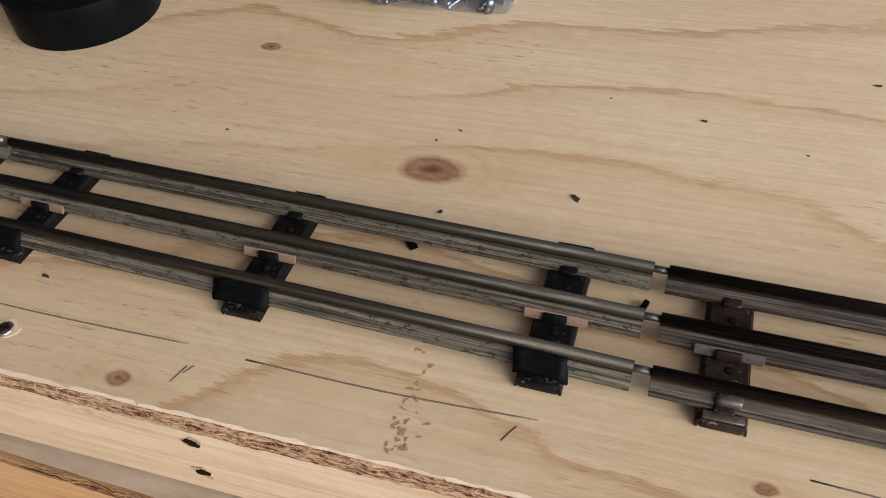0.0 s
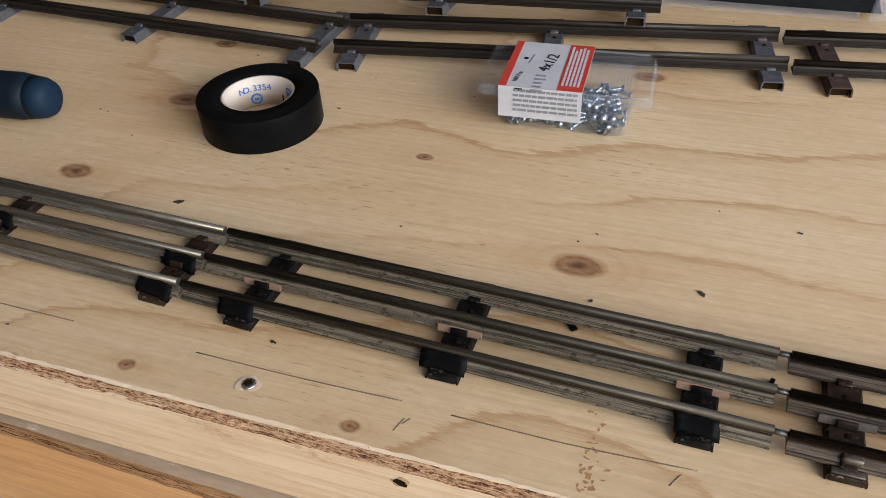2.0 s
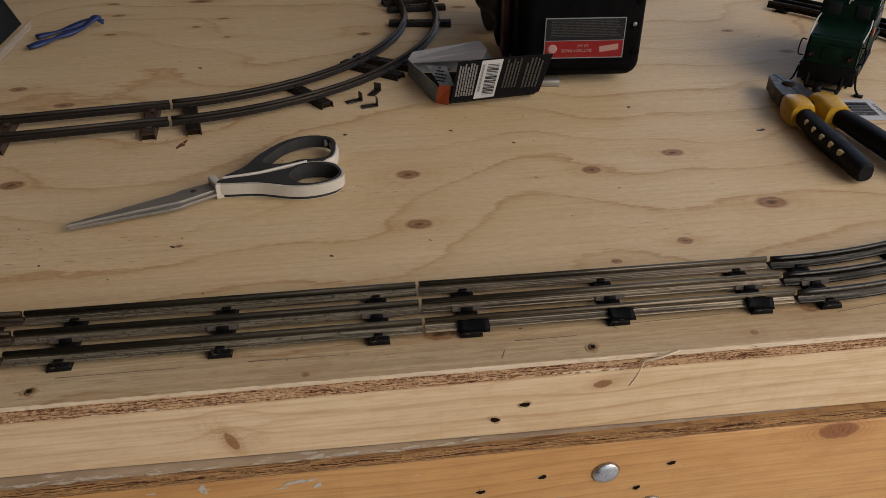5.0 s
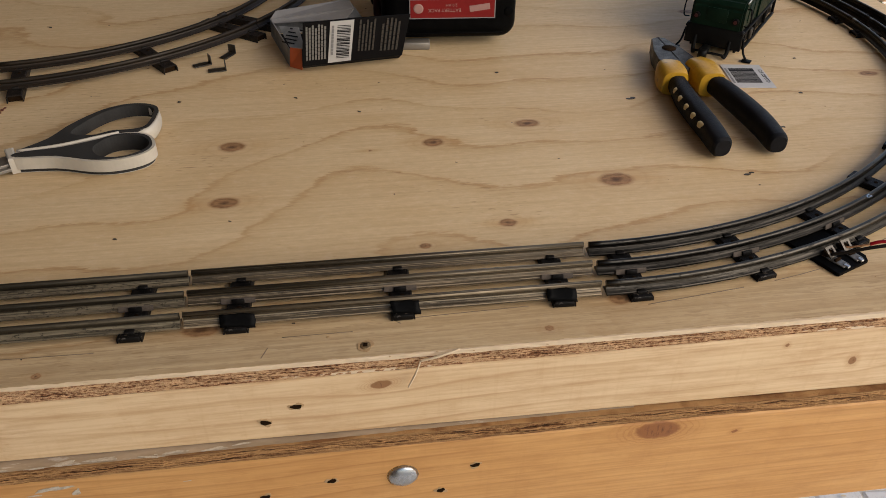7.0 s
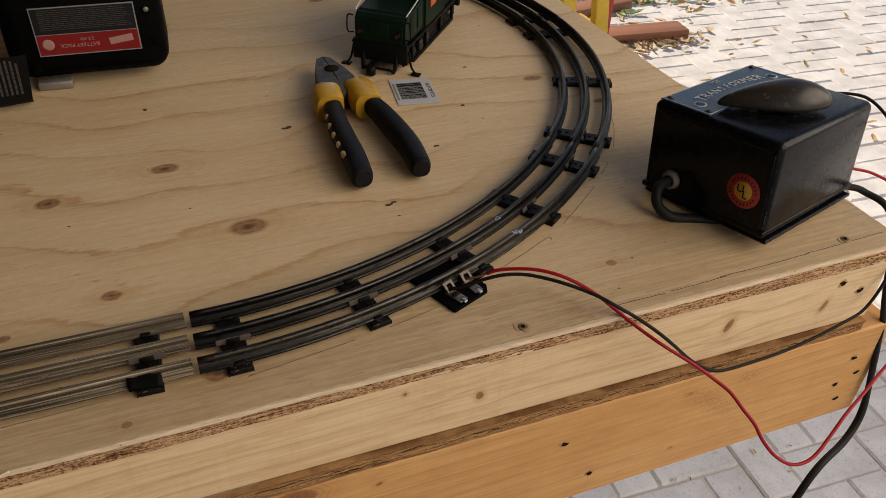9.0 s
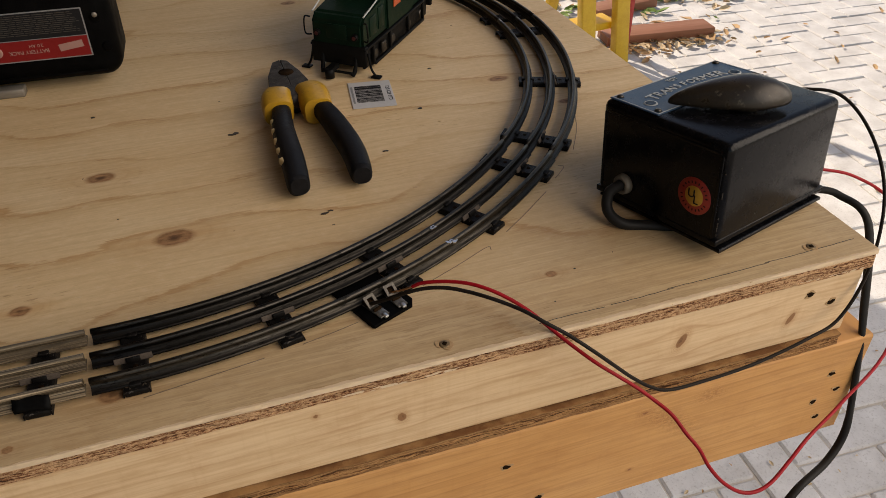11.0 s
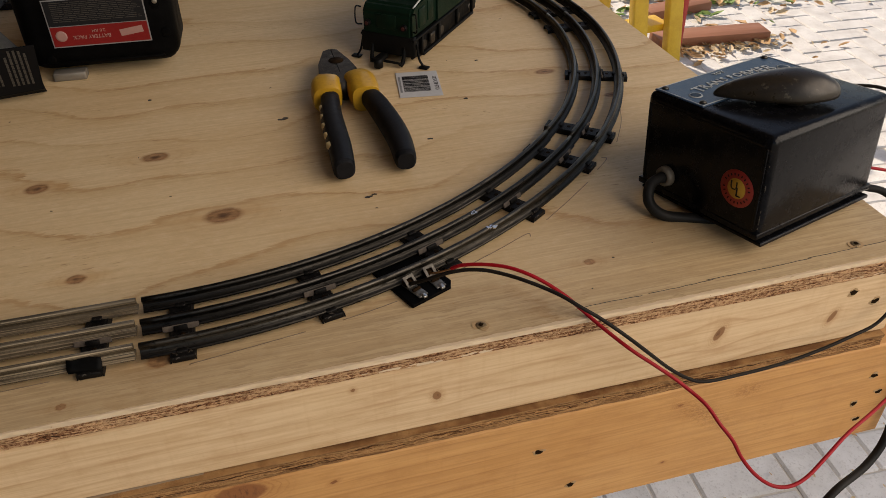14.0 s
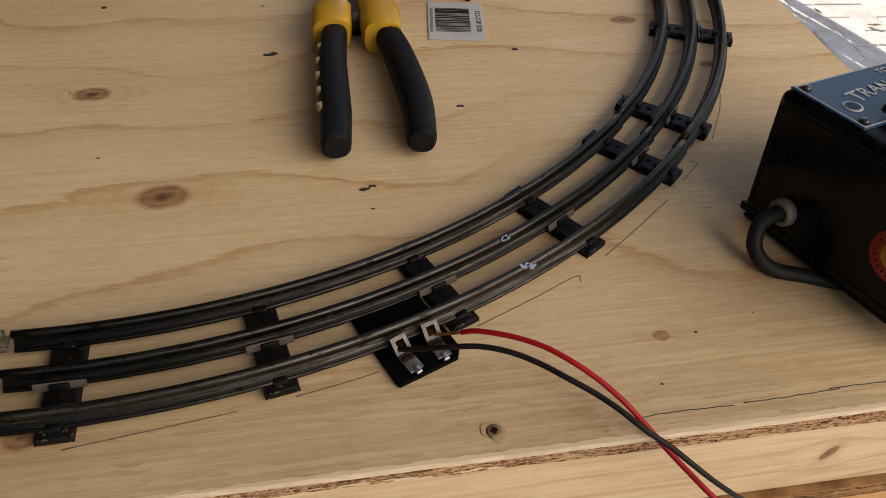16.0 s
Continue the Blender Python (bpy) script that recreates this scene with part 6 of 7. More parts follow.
def screw_box():
    rng = random.Random(11)
    X = thing("screw_box", pose(-0.7290, 0.2330, 0.0, 0, 0, 2.5), "clear plastic box of small screws with a white and red sleeve", "screw box")
    w, d, h = 0.073, 0.044, 0.0245
    def shell(w0, d0, w1, d1, z0, z1, th):
        bm = bmesh.new()
        rings = []
        for ww, dd, z in ((w0 - 2 * th, d0 - 2 * th, z0 + th), (w1 - 2 * th, d1 - 2 * th, z1), (w1, d1, z1), (w0, d0, z0)):
            ring, r = [], 0.0055
            for sx, sy, a0 in ((1, 1, 0), (-1, 1, 90), (-1, -1, 180), (1, -1, 270)):
                for k in range(5):
                    a = radians(a0 + 22.5 * k)
                    ring.append(bm.verts.new((sx * (ww / 2 - r) + r * math.cos(a), sy * (dd / 2 - r) + r * math.sin(a), z)))
            rings.append(ring)
        n = len(rings[0])
        for a, b in zip(rings, rings[1:]):
            for k in range(n):
                bm.faces.new((a[k], a[(k + 1) % n], b[(k + 1) % n], b[k]))
        bm.faces.new(rings[0])
        bm.faces.new(list(reversed(rings[-1])))
        bmesh.ops.recalc_face_normals(bm, faces=bm.faces)
        return bm
    tray = part("tray", shell(w - 0.006, d - 0.005, w, d, 0.0, h - 0.004, 0.0007), M_CLEAR, X, "clear plastic tray")
    lid = part("lid", shell(w + 0.018, d + 0.007, w + 0.015, d + 0.004, 0.0, 0.0050, 0.0005), M_CLEAR, X, "clear plastic lid with a raised panel", pose(0.0, 0.0, h - 0.004))
    part("lid_dome", slab([(-w / 2 + 0.003, -d / 2 + 0.003), (w / 2 - 0.003, -d / 2 + 0.003), (w / 2 - 0.003, d / 2 - 0.003), (-w / 2 + 0.003, d / 2 - 0.003)], 0.0004, 0.0012, 0.0005), M_CLEAR, lid)
    for sy in (-1, 1):
        part("lid_rim", tube([(-w / 2 - 0.004, sy * (d / 2 + 0.0018), 0.0050), (0.0, sy * (d / 2 + 0.0020), 0.0050), (w / 2 + 0.004, sy * (d / 2 + 0.0018), 0.0050)], 0.0006, 6, 4), M_FROST, lid)
    part("lid_rim", tube([(w / 2 + 0.0068, -d / 2 + 0.003, 0.0050), (w / 2 + 0.0070, 0.0, 0.0050), (w / 2 + 0.0068, d / 2 - 0.003, 0.0050)], 0.0006, 6, 4), M_FROST, lid)
    for k in range(5):
        part("moulded_rib", box((0.026 + 0.0016 * k, 0.0, 0.0016), (0.0005, 0.009, 0.0005)), M_FROST, lid)
    for ob in (tray, lid):
        ob.visible_shadow = False
    me = None
    for k in range(300):
        x, y = rng.uniform(-w / 2 + 0.010, w / 2 - 0.0125), -d / 2 + 0.0080 + (d - 0.017) * rng.random() ** 1.7
        z = 0.0025 + rng.uniform(0, 1) * 0.0080
        m = pose(x, y, z, rng.uniform(60, 120), rng.uniform(-25, 25), rng.uniform(0, 360)) @ Matrix.Scale(0.74, 4)
        if me is None:
            ob = part("screw", screw_mesh(), M_ZINC_BLUE, X, m=m)
            me = ob.data
        else:
            ob = new("screw", me)
            ob.parent = X
            ob.matrix_local = m
    # sleeve
    x0, x1 = -0.0325, 0.0105
    sl = part("sleeve", join(box(((x0 + x1) / 2, 0.0, h + 0.0022), (x1 - x0, d + 0.007, 0.0006)), box(((x0 + x1) / 2, -d / 2 - 0.0034, h - 0.0063), (x1 - x0, 0.0006, 0.0176))), M_PAPER, X, "white and red printed card sleeve")
    zt = h + 0.00255
    part("red_band", box((x0 + 0.0020, 0.0, zt), (0.0040, d + 0.007, 0.0002)), M_RED, sl)
    part("red_panel", box((x1 - 0.0065, 0.0, zt), (0.0130, d + 0.007, 0.0002)), M_RED, sl)
    part("print", bars(5, 0.044, 0.010, 0.0002, rng, 0.6, 0.8), M_PAPER, sl, m=pose(x1 - 0.0070, 0.001, zt + 0.0001, 0, 0, 90))
    part("size_print", text_bm("4x1/2", 0.0088), M_INK, sl, m=pose(x0 + 0.0215, 0.003, zt, 0, 0, 80))
    part("print", text_bm("100 Pcs", 0.0036), M_INK, sl, m=pose(x0 + 0.0080, -0.0150, zt, 0, 0, 82))
    part("print", bars(5, 0.006, 0.020, 0.0002, rng, 0.35, 0.6), M_GREYINK, sl, m=pose(x0 + 0.020, -0.020, zt, 0, 0, 0))
    part("picture", box((x0 + 0.0115, 0.006, zt), (0.0010, 0.010, 0.0002), turn=-8), M_GREYINK, sl)
    part("mark", lathe([(0.0001, 0.0002), (0.0012, 0.0002), (0.0013, 0.0)], 12), M_INK, sl, m=pose(x0 + 0.0085, 0.006, zt))
    part("print", bars(5, 0.034, 0.014, 0.0002, rng, 0.45, 0.95), M_GREYINK, sl, m=pose((x0 + x1) / 2 + 0.003, -d / 2 - 0.0038, h - 0.0050, 90, 0, 0))
    part("print", box((x0 + 0.0105, -d / 2 - 0.0038, h + 0.001), (0.004, 0.0002, 0.0016)), M_INK, sl)


screw_box()


def storage_tub():
    T = thing("storage_tub", pose(-0.5495, 0.3775, 0.0, 0, 0, 0.3), "translucent plastic storage tub holding dark contents", "storage tub")
    w, d, h, th = 0.40, 0.28, 0.17, 0.0022
    def ring(g, z, bm):
        pts = []
        for cx, cy, a0 in ((-0.02 + g, 0.02 - g, -90), (-0.02 + g, d - 0.02 + g, 0), (-w + 0.02 - g, d - 0.02 + g, 90), (-w + 0.02 - g, 0.02 - g, 180)):
            for k in range(6):
                a = radians(a0 + 90 * k / 5)
                pts.append(bm.verts.new((cx + 0.02 * math.cos(a), cy + 0.02 * math.sin(a), z)))
        return pts
    bm = bmesh.new()
    rows = [ring(-0.004 - th, 0.004, bm), ring(-th, 0.012, bm), ring(0.012 - th, h, bm), ring(0.022, h, bm), ring(0.022, h - 0.008, bm), ring(0.012, h - 0.006, bm), ring(0.0, 0.010, bm), ring(-0.004, 0.001, bm)]
    for a, b in zip(rows, rows[1:]):
        for k in range(len(a)):
            bm.faces.new((a[k], a[(k + 1) % len(a)], b[(k + 1) % len(b)], b[k])).smooth = True
    bm.faces.new(rows[0])
    bm.faces.new(list(reversed(rows[-1])))
    bmesh.ops.recalc_face_normals(bm, faces=bm.faces)
    tub = part("tub", bm, M_TUB, T, "translucent frosted plastic body")
    tub.visible_shadow = False
    for a0 in (-90, -54, -18):
        p0, p1 = radians(a0), radians(a0 + 36)
        q = lambda a, g, z: (-0.02 + g + (0.0204) * math.cos(a), 0.02 - g + (0.0204) * math.sin(a), z)
        bm = bmesh.new()
        rows = [[bm.verts.new(q(a, g + o, z)) for g, z in ((0.0, 0.004), (0.004, 0.06), (0.012, h - 0.006))] for o in (0.0, 0.0012) for a in (p0, (p0 + p1) / 2, p1)]
        for i in (0, 1, 3, 4):
            for k in range(2):
                bm.faces.new((rows[i][k], rows[i + 1][k], rows[i + 1][k + 1], rows[i][k + 1])).smooth = True
        fe = part("corner", bm, M_FROST, T, "frosted corner")
        fe.visible_shadow = False
    fe = part("foot_edge", box((-w / 2, 0.0006, 0.006), (w - 0.05, 0.0012, 0.006), 0.0004), M_FROST, T, "frosted bottom edge")
    fe.visible_shadow = False
    fe = part("foot_edge", box((-0.0006, d / 2, 0.006), (0.0012, d - 0.05, 0.009), 0.0004), M_FROST, T, "frosted bottom edge")
    fe.visible_shadow = False
    rng = random.Random(4)
    heap = bmesh.new()
    n = 26
    right = lambda z: -0.009 - 0.42 * z                 # the filled bag leans away from the end wall
    def spot(i, j, z):
        r = right(z)
        return (r - (w - 0.024 + r) * i / n, 0.008 + (d - 0.030) * j / n, z)
    vs = [[heap.verts.new(spot(i, j, 0.118 + 0.02 * noise.noise((i * 0.35, j * 0.35, 2)))) for j in range(n + 1)] for i in range(n + 1)]
    low = [[heap.verts.new(spot(i, j, 0.006)) for j in (0, n)] for i in (0, n)]
    for i in range(n):
        for j in range(n):
            heap.faces.new((vs[i][j], vs[i + 1][j], vs[i + 1][j + 1], vs[i][j + 1])).smooth = True
    for edge, a, b in (([vs[i][0] for i in range(n + 1)], low[0][0], low[1][0]), ([vs[i][n] for i in range(n + 1)], low[0][1], low[1][1]),
                       (vs[0], low[0][0], low[0][1]), (vs[n], low[1][0], low[1][1])):
        heap.faces.new(edge + [b, a])
    bmesh.ops.recalc_face_normals(heap, faces=heap.faces)
    part("contents", heap, M_TUB_FILL, T, "dark cloth and cable contents")
    for k in range(9):
        x0, z0 = -rng.uniform(0.06, 0.33), rng.uniform(0.03, 0.10)
        part("cable", tube([(x0, 0.0075, z0), (x0 - 0.05, 0.0065, z0 + rng.uniform(-0.01, 0.02)), (x0 - 0.10, 0.0075, z0 + rng.uniform(-0.02, 0.02))], 0.0010, 6), (M_TIE_BROWN, M_GREY_GRIP)[k % 2], T)
    part("strap", box((-0.240, 0.0055, 0.055), (0.0035, 0.002, 0.10), 0.0006, m=Matrix.Rotation(radians(-12), 4, "Y")), M_CREAM, T)
    # pale tube draws in the highlight on the bag's edge
    fe = part("bag_highlight", tube([(right(z) + 0.0015, 0.0075, z) for z in (0.008, 0.05, 0.115)], 0.0032, 10), M_FROST, T, "pale strip for the highlight along a plastic bag")
    fe.visible_shadow = False


storage_tub()


def drill():
    """A cordless drill on its side: the underside of its battery faces the front."""
    D = thing("cordless_drill", pose(-0.0335, 0.3905, 0.0, 0, 0, -3.8), "black and red cordless drill lying on its side, battery base forward", "drill")
    rng = random.Random(8)
    b = box((0.0605, 0.0330, 0.0520), (0.1210, 0.0660, 0.0900), 0.0145, 5)
    pack = part("battery_pack", b, M_BLACK, D, "black battery pack with red and black label")
    part("ridge", box((0.0605, -0.0002, 0.0150), (0.096, 0.0016, 0.0015), 0.0004), M_BLACK, pack)
    lab = part("label", box((0.0630, -0.0003, 0.0475), (0.0760, 0.0006, 0.0385), 0.0), M_GREYINK, pack, "printed rating label")
    part("panel", box((0.0630, -0.0007, 0.0558), (0.0742, 0.0004, 0.0202)), M_INK, lab)
    part("panel", box((0.0630, -0.0007, 0.0371), (0.0742, 0.0004, 0.0158)), M_RED_DIM, lab)
    part("print", bars(11, 0.068, 0.0165, 0.0002, rng, 0.30, 0.8), M_DIM_PRINT, lab, m=pose(0.064, -0.0008, 0.0568, 90, 0, 0))
    part("print", text_bm("BATTERY PACK", 0.0042), M_LABEL_PALE, lab, m=pose(0.0560, -0.0010, 0.0360, 90, 180, 0))
    part("print", text_bm("2.0 AH", 0.0036), M_LABEL_PALE, lab, m=pose(0.0620, -0.0010, 0.0405, 90, 180, 0))
    part("emblem", lathe([(0.0030, 0.0002), (0.0044, 0.0002), (0.0045, 0.0)], 20), M_LABEL_PALE, lab, m=pose(0.0330, -0.0008, 0.0375, 90, 0, 0))
    part("emblem", box((0.0870, -0.0010, 0.0380), (0.0180, 0.0002, 0.0055), turn=0, m=Matrix.Rotation(radians(-8), 4, "Y")), M_LABEL_PALE, lab)
    for x, z in ((0.112, 0.082), (0.113, 0.034), (0.109, 0.058), (0.020, 0.018)):
        part("screw_recess", lathe([(0.0001, 0.0002), (0.0034, 0.0002), (0.0040, 0.0)], 16), M_BLACK, pack, m=pose(x, -0.0001, z, 90, 0, 0))
    part("glint_screw", lathe([(0.0001, 0.0006), (0.0018, 0.0004), (0.0021, 0.0)], 12), M_STEEL, pack, m=pose(0.1095, -0.0003, 0.0600, 90, 0, 0))
    part("foot", box((0.0300, 0.0040, 0.0035), (0.0260, 0.0120, 0.0070), 0.0012), M_STEEL, D)
    part("shoe", box((0.034, 0.085, 0.050), (0.090, 0.040, 0.080), 0.012, 3), M_BLACK, D)
    part("trim", box((-0.0035, 0.0720, 0.0480), (0.0080, 0.0500, 0.0720), 0.003, 3), M_TRIM, D, "dark red housing trim")
    part("handle", tube([(0.010, 0.100, 0.045), (0.005, 0.135, 0.042), (-0.004, 0.175, 0.040)], 0.021, 18, 8, 0.9), M_RUBBER, D)
    part("motor_housing", cyl((-0.010, 0.172, 0.036), (0.070, 0.185, 0.036), 0.034, 0.032, 30), M_GREY_GRIP, D)
    part("chuck", cyl((0.068, 0.1845, 0.036), (0.120, 0.1935, 0.030), 0.024, 0.017, 26), M_BLACK, D)


drill()


def card(corners, thick=0.0007):
    """A stiff card through the given corners, with thickness on its far side."""
    bm = bmesh.new()
    f = bm.faces.new([bm.verts.new(c) for c in corners])
    bm.normal_update()
    n = f.normal.copy()
    ext = bmesh.ops.extrude_face_region(bm, geom=[f])
    bmesh.ops.translate(bm, vec=n * -thick, verts=[v for v in ext["geom"] if isinstance(v, bmesh.types.BMVert)])
    bmesh.ops.recalc_face_normals(bm, faces=bm.faces)
    return bm


def blister_pack():
    rng = random.Random(21)
    at = Vector((-0.1035, 0.3440, 0.0))
    P = thing("blister_pack", Matrix.Translation(at), "torn black printed card package, open at one end", "packaging")
    here = lambda *pts: [Vector(p) - at for p in pts]
    # printed front, leaning over its foot: local x along the foot, y up the card
    bl, br, tl = Vector((-0.1035, 0.3440, 0.0075)), Vector((-0.0190, 0.3570, 0.0085)), Vector((-0.0986, 0.3274, 0.0512))
    ex = (br - bl).normalized()
    ez = ex.cross(tl - bl).normalized()
    ey = ez.cross(ex)
    m = Matrix(((ex.x, ey.x, ez.x, bl.x - at.x), (ex.y, ey.y, ez.y, bl.y - at.y), (ex.z, ey.z, ez.z, bl.z), (0, 0, 0, 1)))
    panel = part("card_panel", slab([(0.0, 0.0), (0.0860, 0.0), (0.0905, 0.0440), (0.0440, 0.0462), (0.0025, 0.0465)], -0.0007, 0.0), M_PRINT_BLACK, P, "black printed card panel", m)
    part("foot_fold", card(here((-0.1035, 0.3440, 0.0077), (-0.1040, 0.3570, 0.0006), (-0.0200, 0.3700, 0.0006), (-0.0190, 0.3570, 0.0087))), M_PRINT_BLACK, P)
    part("barcode_panel", slab([(0.0215, 0.0010), (0.0410, 0.0012), (0.0440, 0.0448), (0.0245, 0.0452)], 0, 0.0003), M_PAPER, panel, "white barcode field")
    barcode(panel, M_INK, 22, 0.036, 0.0110, pose(0.0348, 0.0235, 0.0004, 0, 0, 87), rng)
    part("print", bars(1, 0.032, 0.0024, 0.0002, rng, 0.8, 0.9), M_GREYINK, panel, m=pose(0.0258, 0.0255, 0.0004, 0, 0, 87))
    part("print", bars(7, 0.038, 0.0175, 0.0002, rng, 0.60, 0.75), M_DIM_CARD, panel, m=pose(0.0122, 0.0250, 0.0001, 0, 0, 88))
    part("print", bars(5, 0.034, 0.0150, 0.0002, rng, 0.50, 0.6), M_DIM_PRINT, panel, m=pose(0.0545, 0.0270, 0.0001, 0, 0, 87))
    part("print", bars(5, 0.036, 0.0170, 0.0002, rng, 0.50, 0.6), M_DIM_PRINT, panel, m=pose(0.0745, 0.0255, 0.0001, 0, 0, 87))
    # open end: orange edge, printed tuck flap, grey inside
    part("orange_edge", card(here((-0.1152, 0.3620, 0.0003), (-0.1045, 0.3500, 0.0020), (-0.1030, 0.3455, 0.0225), (-0.1126, 0.3512, 0.0218))), M_ORANGE, P, "orange lower edge of the open end")
    part("tuck_flap", card(here((-0.1126, 0.3512, 0.0222), (-0.1005, 0.3420, 0.0240), (-0.1045, 0.3640, 0.0340), (-0.1215, 0.3760, 0.0315))), M_CARD_DIM, P, "grey printed tuck flap")
    for k in range(5):
        c = Vector((-0.1100, 0.3585, 0.0280)) - at + Vector((0.0018, 0.0028, 0.0017)) * (k - 2)
        part("print", box((0, 0, 0), (0.0120, 0.0011, 0.0003), m=pose(c.x, c.y, c.z + 0.0008, 33, 0, -30)), M_INK, P)
    part("side_card", card(here((-0.1152, 0.3620, 0.0004), (-0.1130, 0.3540, 0.0180), (-0.1334, 0.4377, 0.0154), (-0.1340, 0.4360, 0.0006))), M_CARD_DIM, P)
    part("floor_card", card(here((-0.1148, 0.3626, 0.0012), (-0.0210, 0.3720, 0.0012), (-0.0380, 0.4330, 0.0012), (-0.1330, 0.4370, 0.0012))), M_PRINT_BLACK, P)
    part("lid_flap", card(here((-0.1334, 0.4377, 0.0154), (-0.0560, 0.4260, 0.0270), (-0.0600, 0.4460, 0.0290), (-0.1280, 0.4450, 0.0205))), M_CARD, P, "grey-white folded lid flap")
    part("lid_flap", card(here((-0.1320, 0.4340, 0.0130), (-0.0640, 0.4080, 0.0240), (-0.0560, 0.4258, 0.0264), (-0.1334, 0.4374, 0.0150))), M_CARD, P)
    part("back_card", card(here((-0.1334, 0.4400, 0.0006), (-0.0400, 0.4400, 0.0006), (-0.0600, 0.4452, 0.0284), (-0.1280, 0.4442, 0.0198))), M_CARD_DIM, P)


blister_pack()


def barcode_label():
    rng = random.Random(31)
    L = thing("barcode_label", pose(0.2708, 0.2978, 0.0003, 0, 0, -8), "white barcode sticker lying by the locomotive", "sticker")
    part("paper", box((0, 0, 0.0002), (0.0345, 0.0470, 0.0004), 0.00015, 1), M_PAPER, L)
    barcode(L, M_INK, 26, 0.0300, 0.0215, pose(-0.0020, 0.001, 0.0004, 0, 0, 90), rng)
    part("print", text_bm("12.5 CSP STD", 0.0046), M_INK, L, m=pose(0.0138, 0.0, 0.0004, 0, 0, -90))
    part("print", bars(1, 0.030, 0.0020, 0.0002, rng, 0.8, 0.9), M_GREYINK, L, m=pose(-0.0150, 0.0, 0.0004, 0, 0, 90))


barcode_label()


def scraps():
    s = thing("blue_tape_scrap", pose(-0.498, 0.597, 0.0003, 0, 0, 50), "curled scrap of blue tape on the bench", "scrap")
    part("strip", tube([(-0.052, 0.002, 0.003), (-0.030, -0.002, 0.005), (-0.008, 0.004, 0.004), (0.016, 0.000, 0.007), (0.036, 0.004, 0.012), (0.044, 0.010, 0.008)], lambda s: 0.0046 + 0.0016 * math.sin(s * 17), 10, 6, 0.5), M_BLUE_TAPE, s)
    part("strip", tube([(-0.026, 0.026, 0.003), (-0.006, 0.020, 0.004), (0.016, 0.016, 0.006), (0.036, 0.010, 0.010), (0.046, 0.004, 0.005)], lambda s: 0.0042 + 0.0014 * math.sin(s * 13 + 1), 10, 6, 0.5), M_BLUE_TAPE, s)
    for x, y, a in ((-0.190, 0.374, 25), (-0.170, 0.392, 60), (-0.176, 0.361, 10)):
        c = thing("metal_clip", pose(x, y, 0.0002, 0, 0, a), "small loose bent metal clip", "clip")
        part("strip", join(box((0, 0, 0.0006), (0.015, 0.0075, 0.0009), 0.0003), box((0.0070, 0, 0.0042), (0.0010, 0.0075, 0.0078), 0.0003)), M_STEEL_DARK, c)
    k = thing("black_offcut", pose(-0.695, 0.074, 0.0002, 0, 0, -50), "tiny black tape offcut between the rails", "scrap")
    part("strip", box((0, 0, 0.0006), (0.0060, 0.0026, 0.0010), 0.0002), M_TAPE, k)
    k = thing("black_offcut", pose(-0.6215, 0.0635, 0.0002, 0, 0, 70), "tiny black tape offcut by the rail joint", "scrap")
    part("strip", box((0, 0, 0.0010), (0.0060, 0.0016, 0.0018), 0.0002), M_TAPE, k)


scraps()


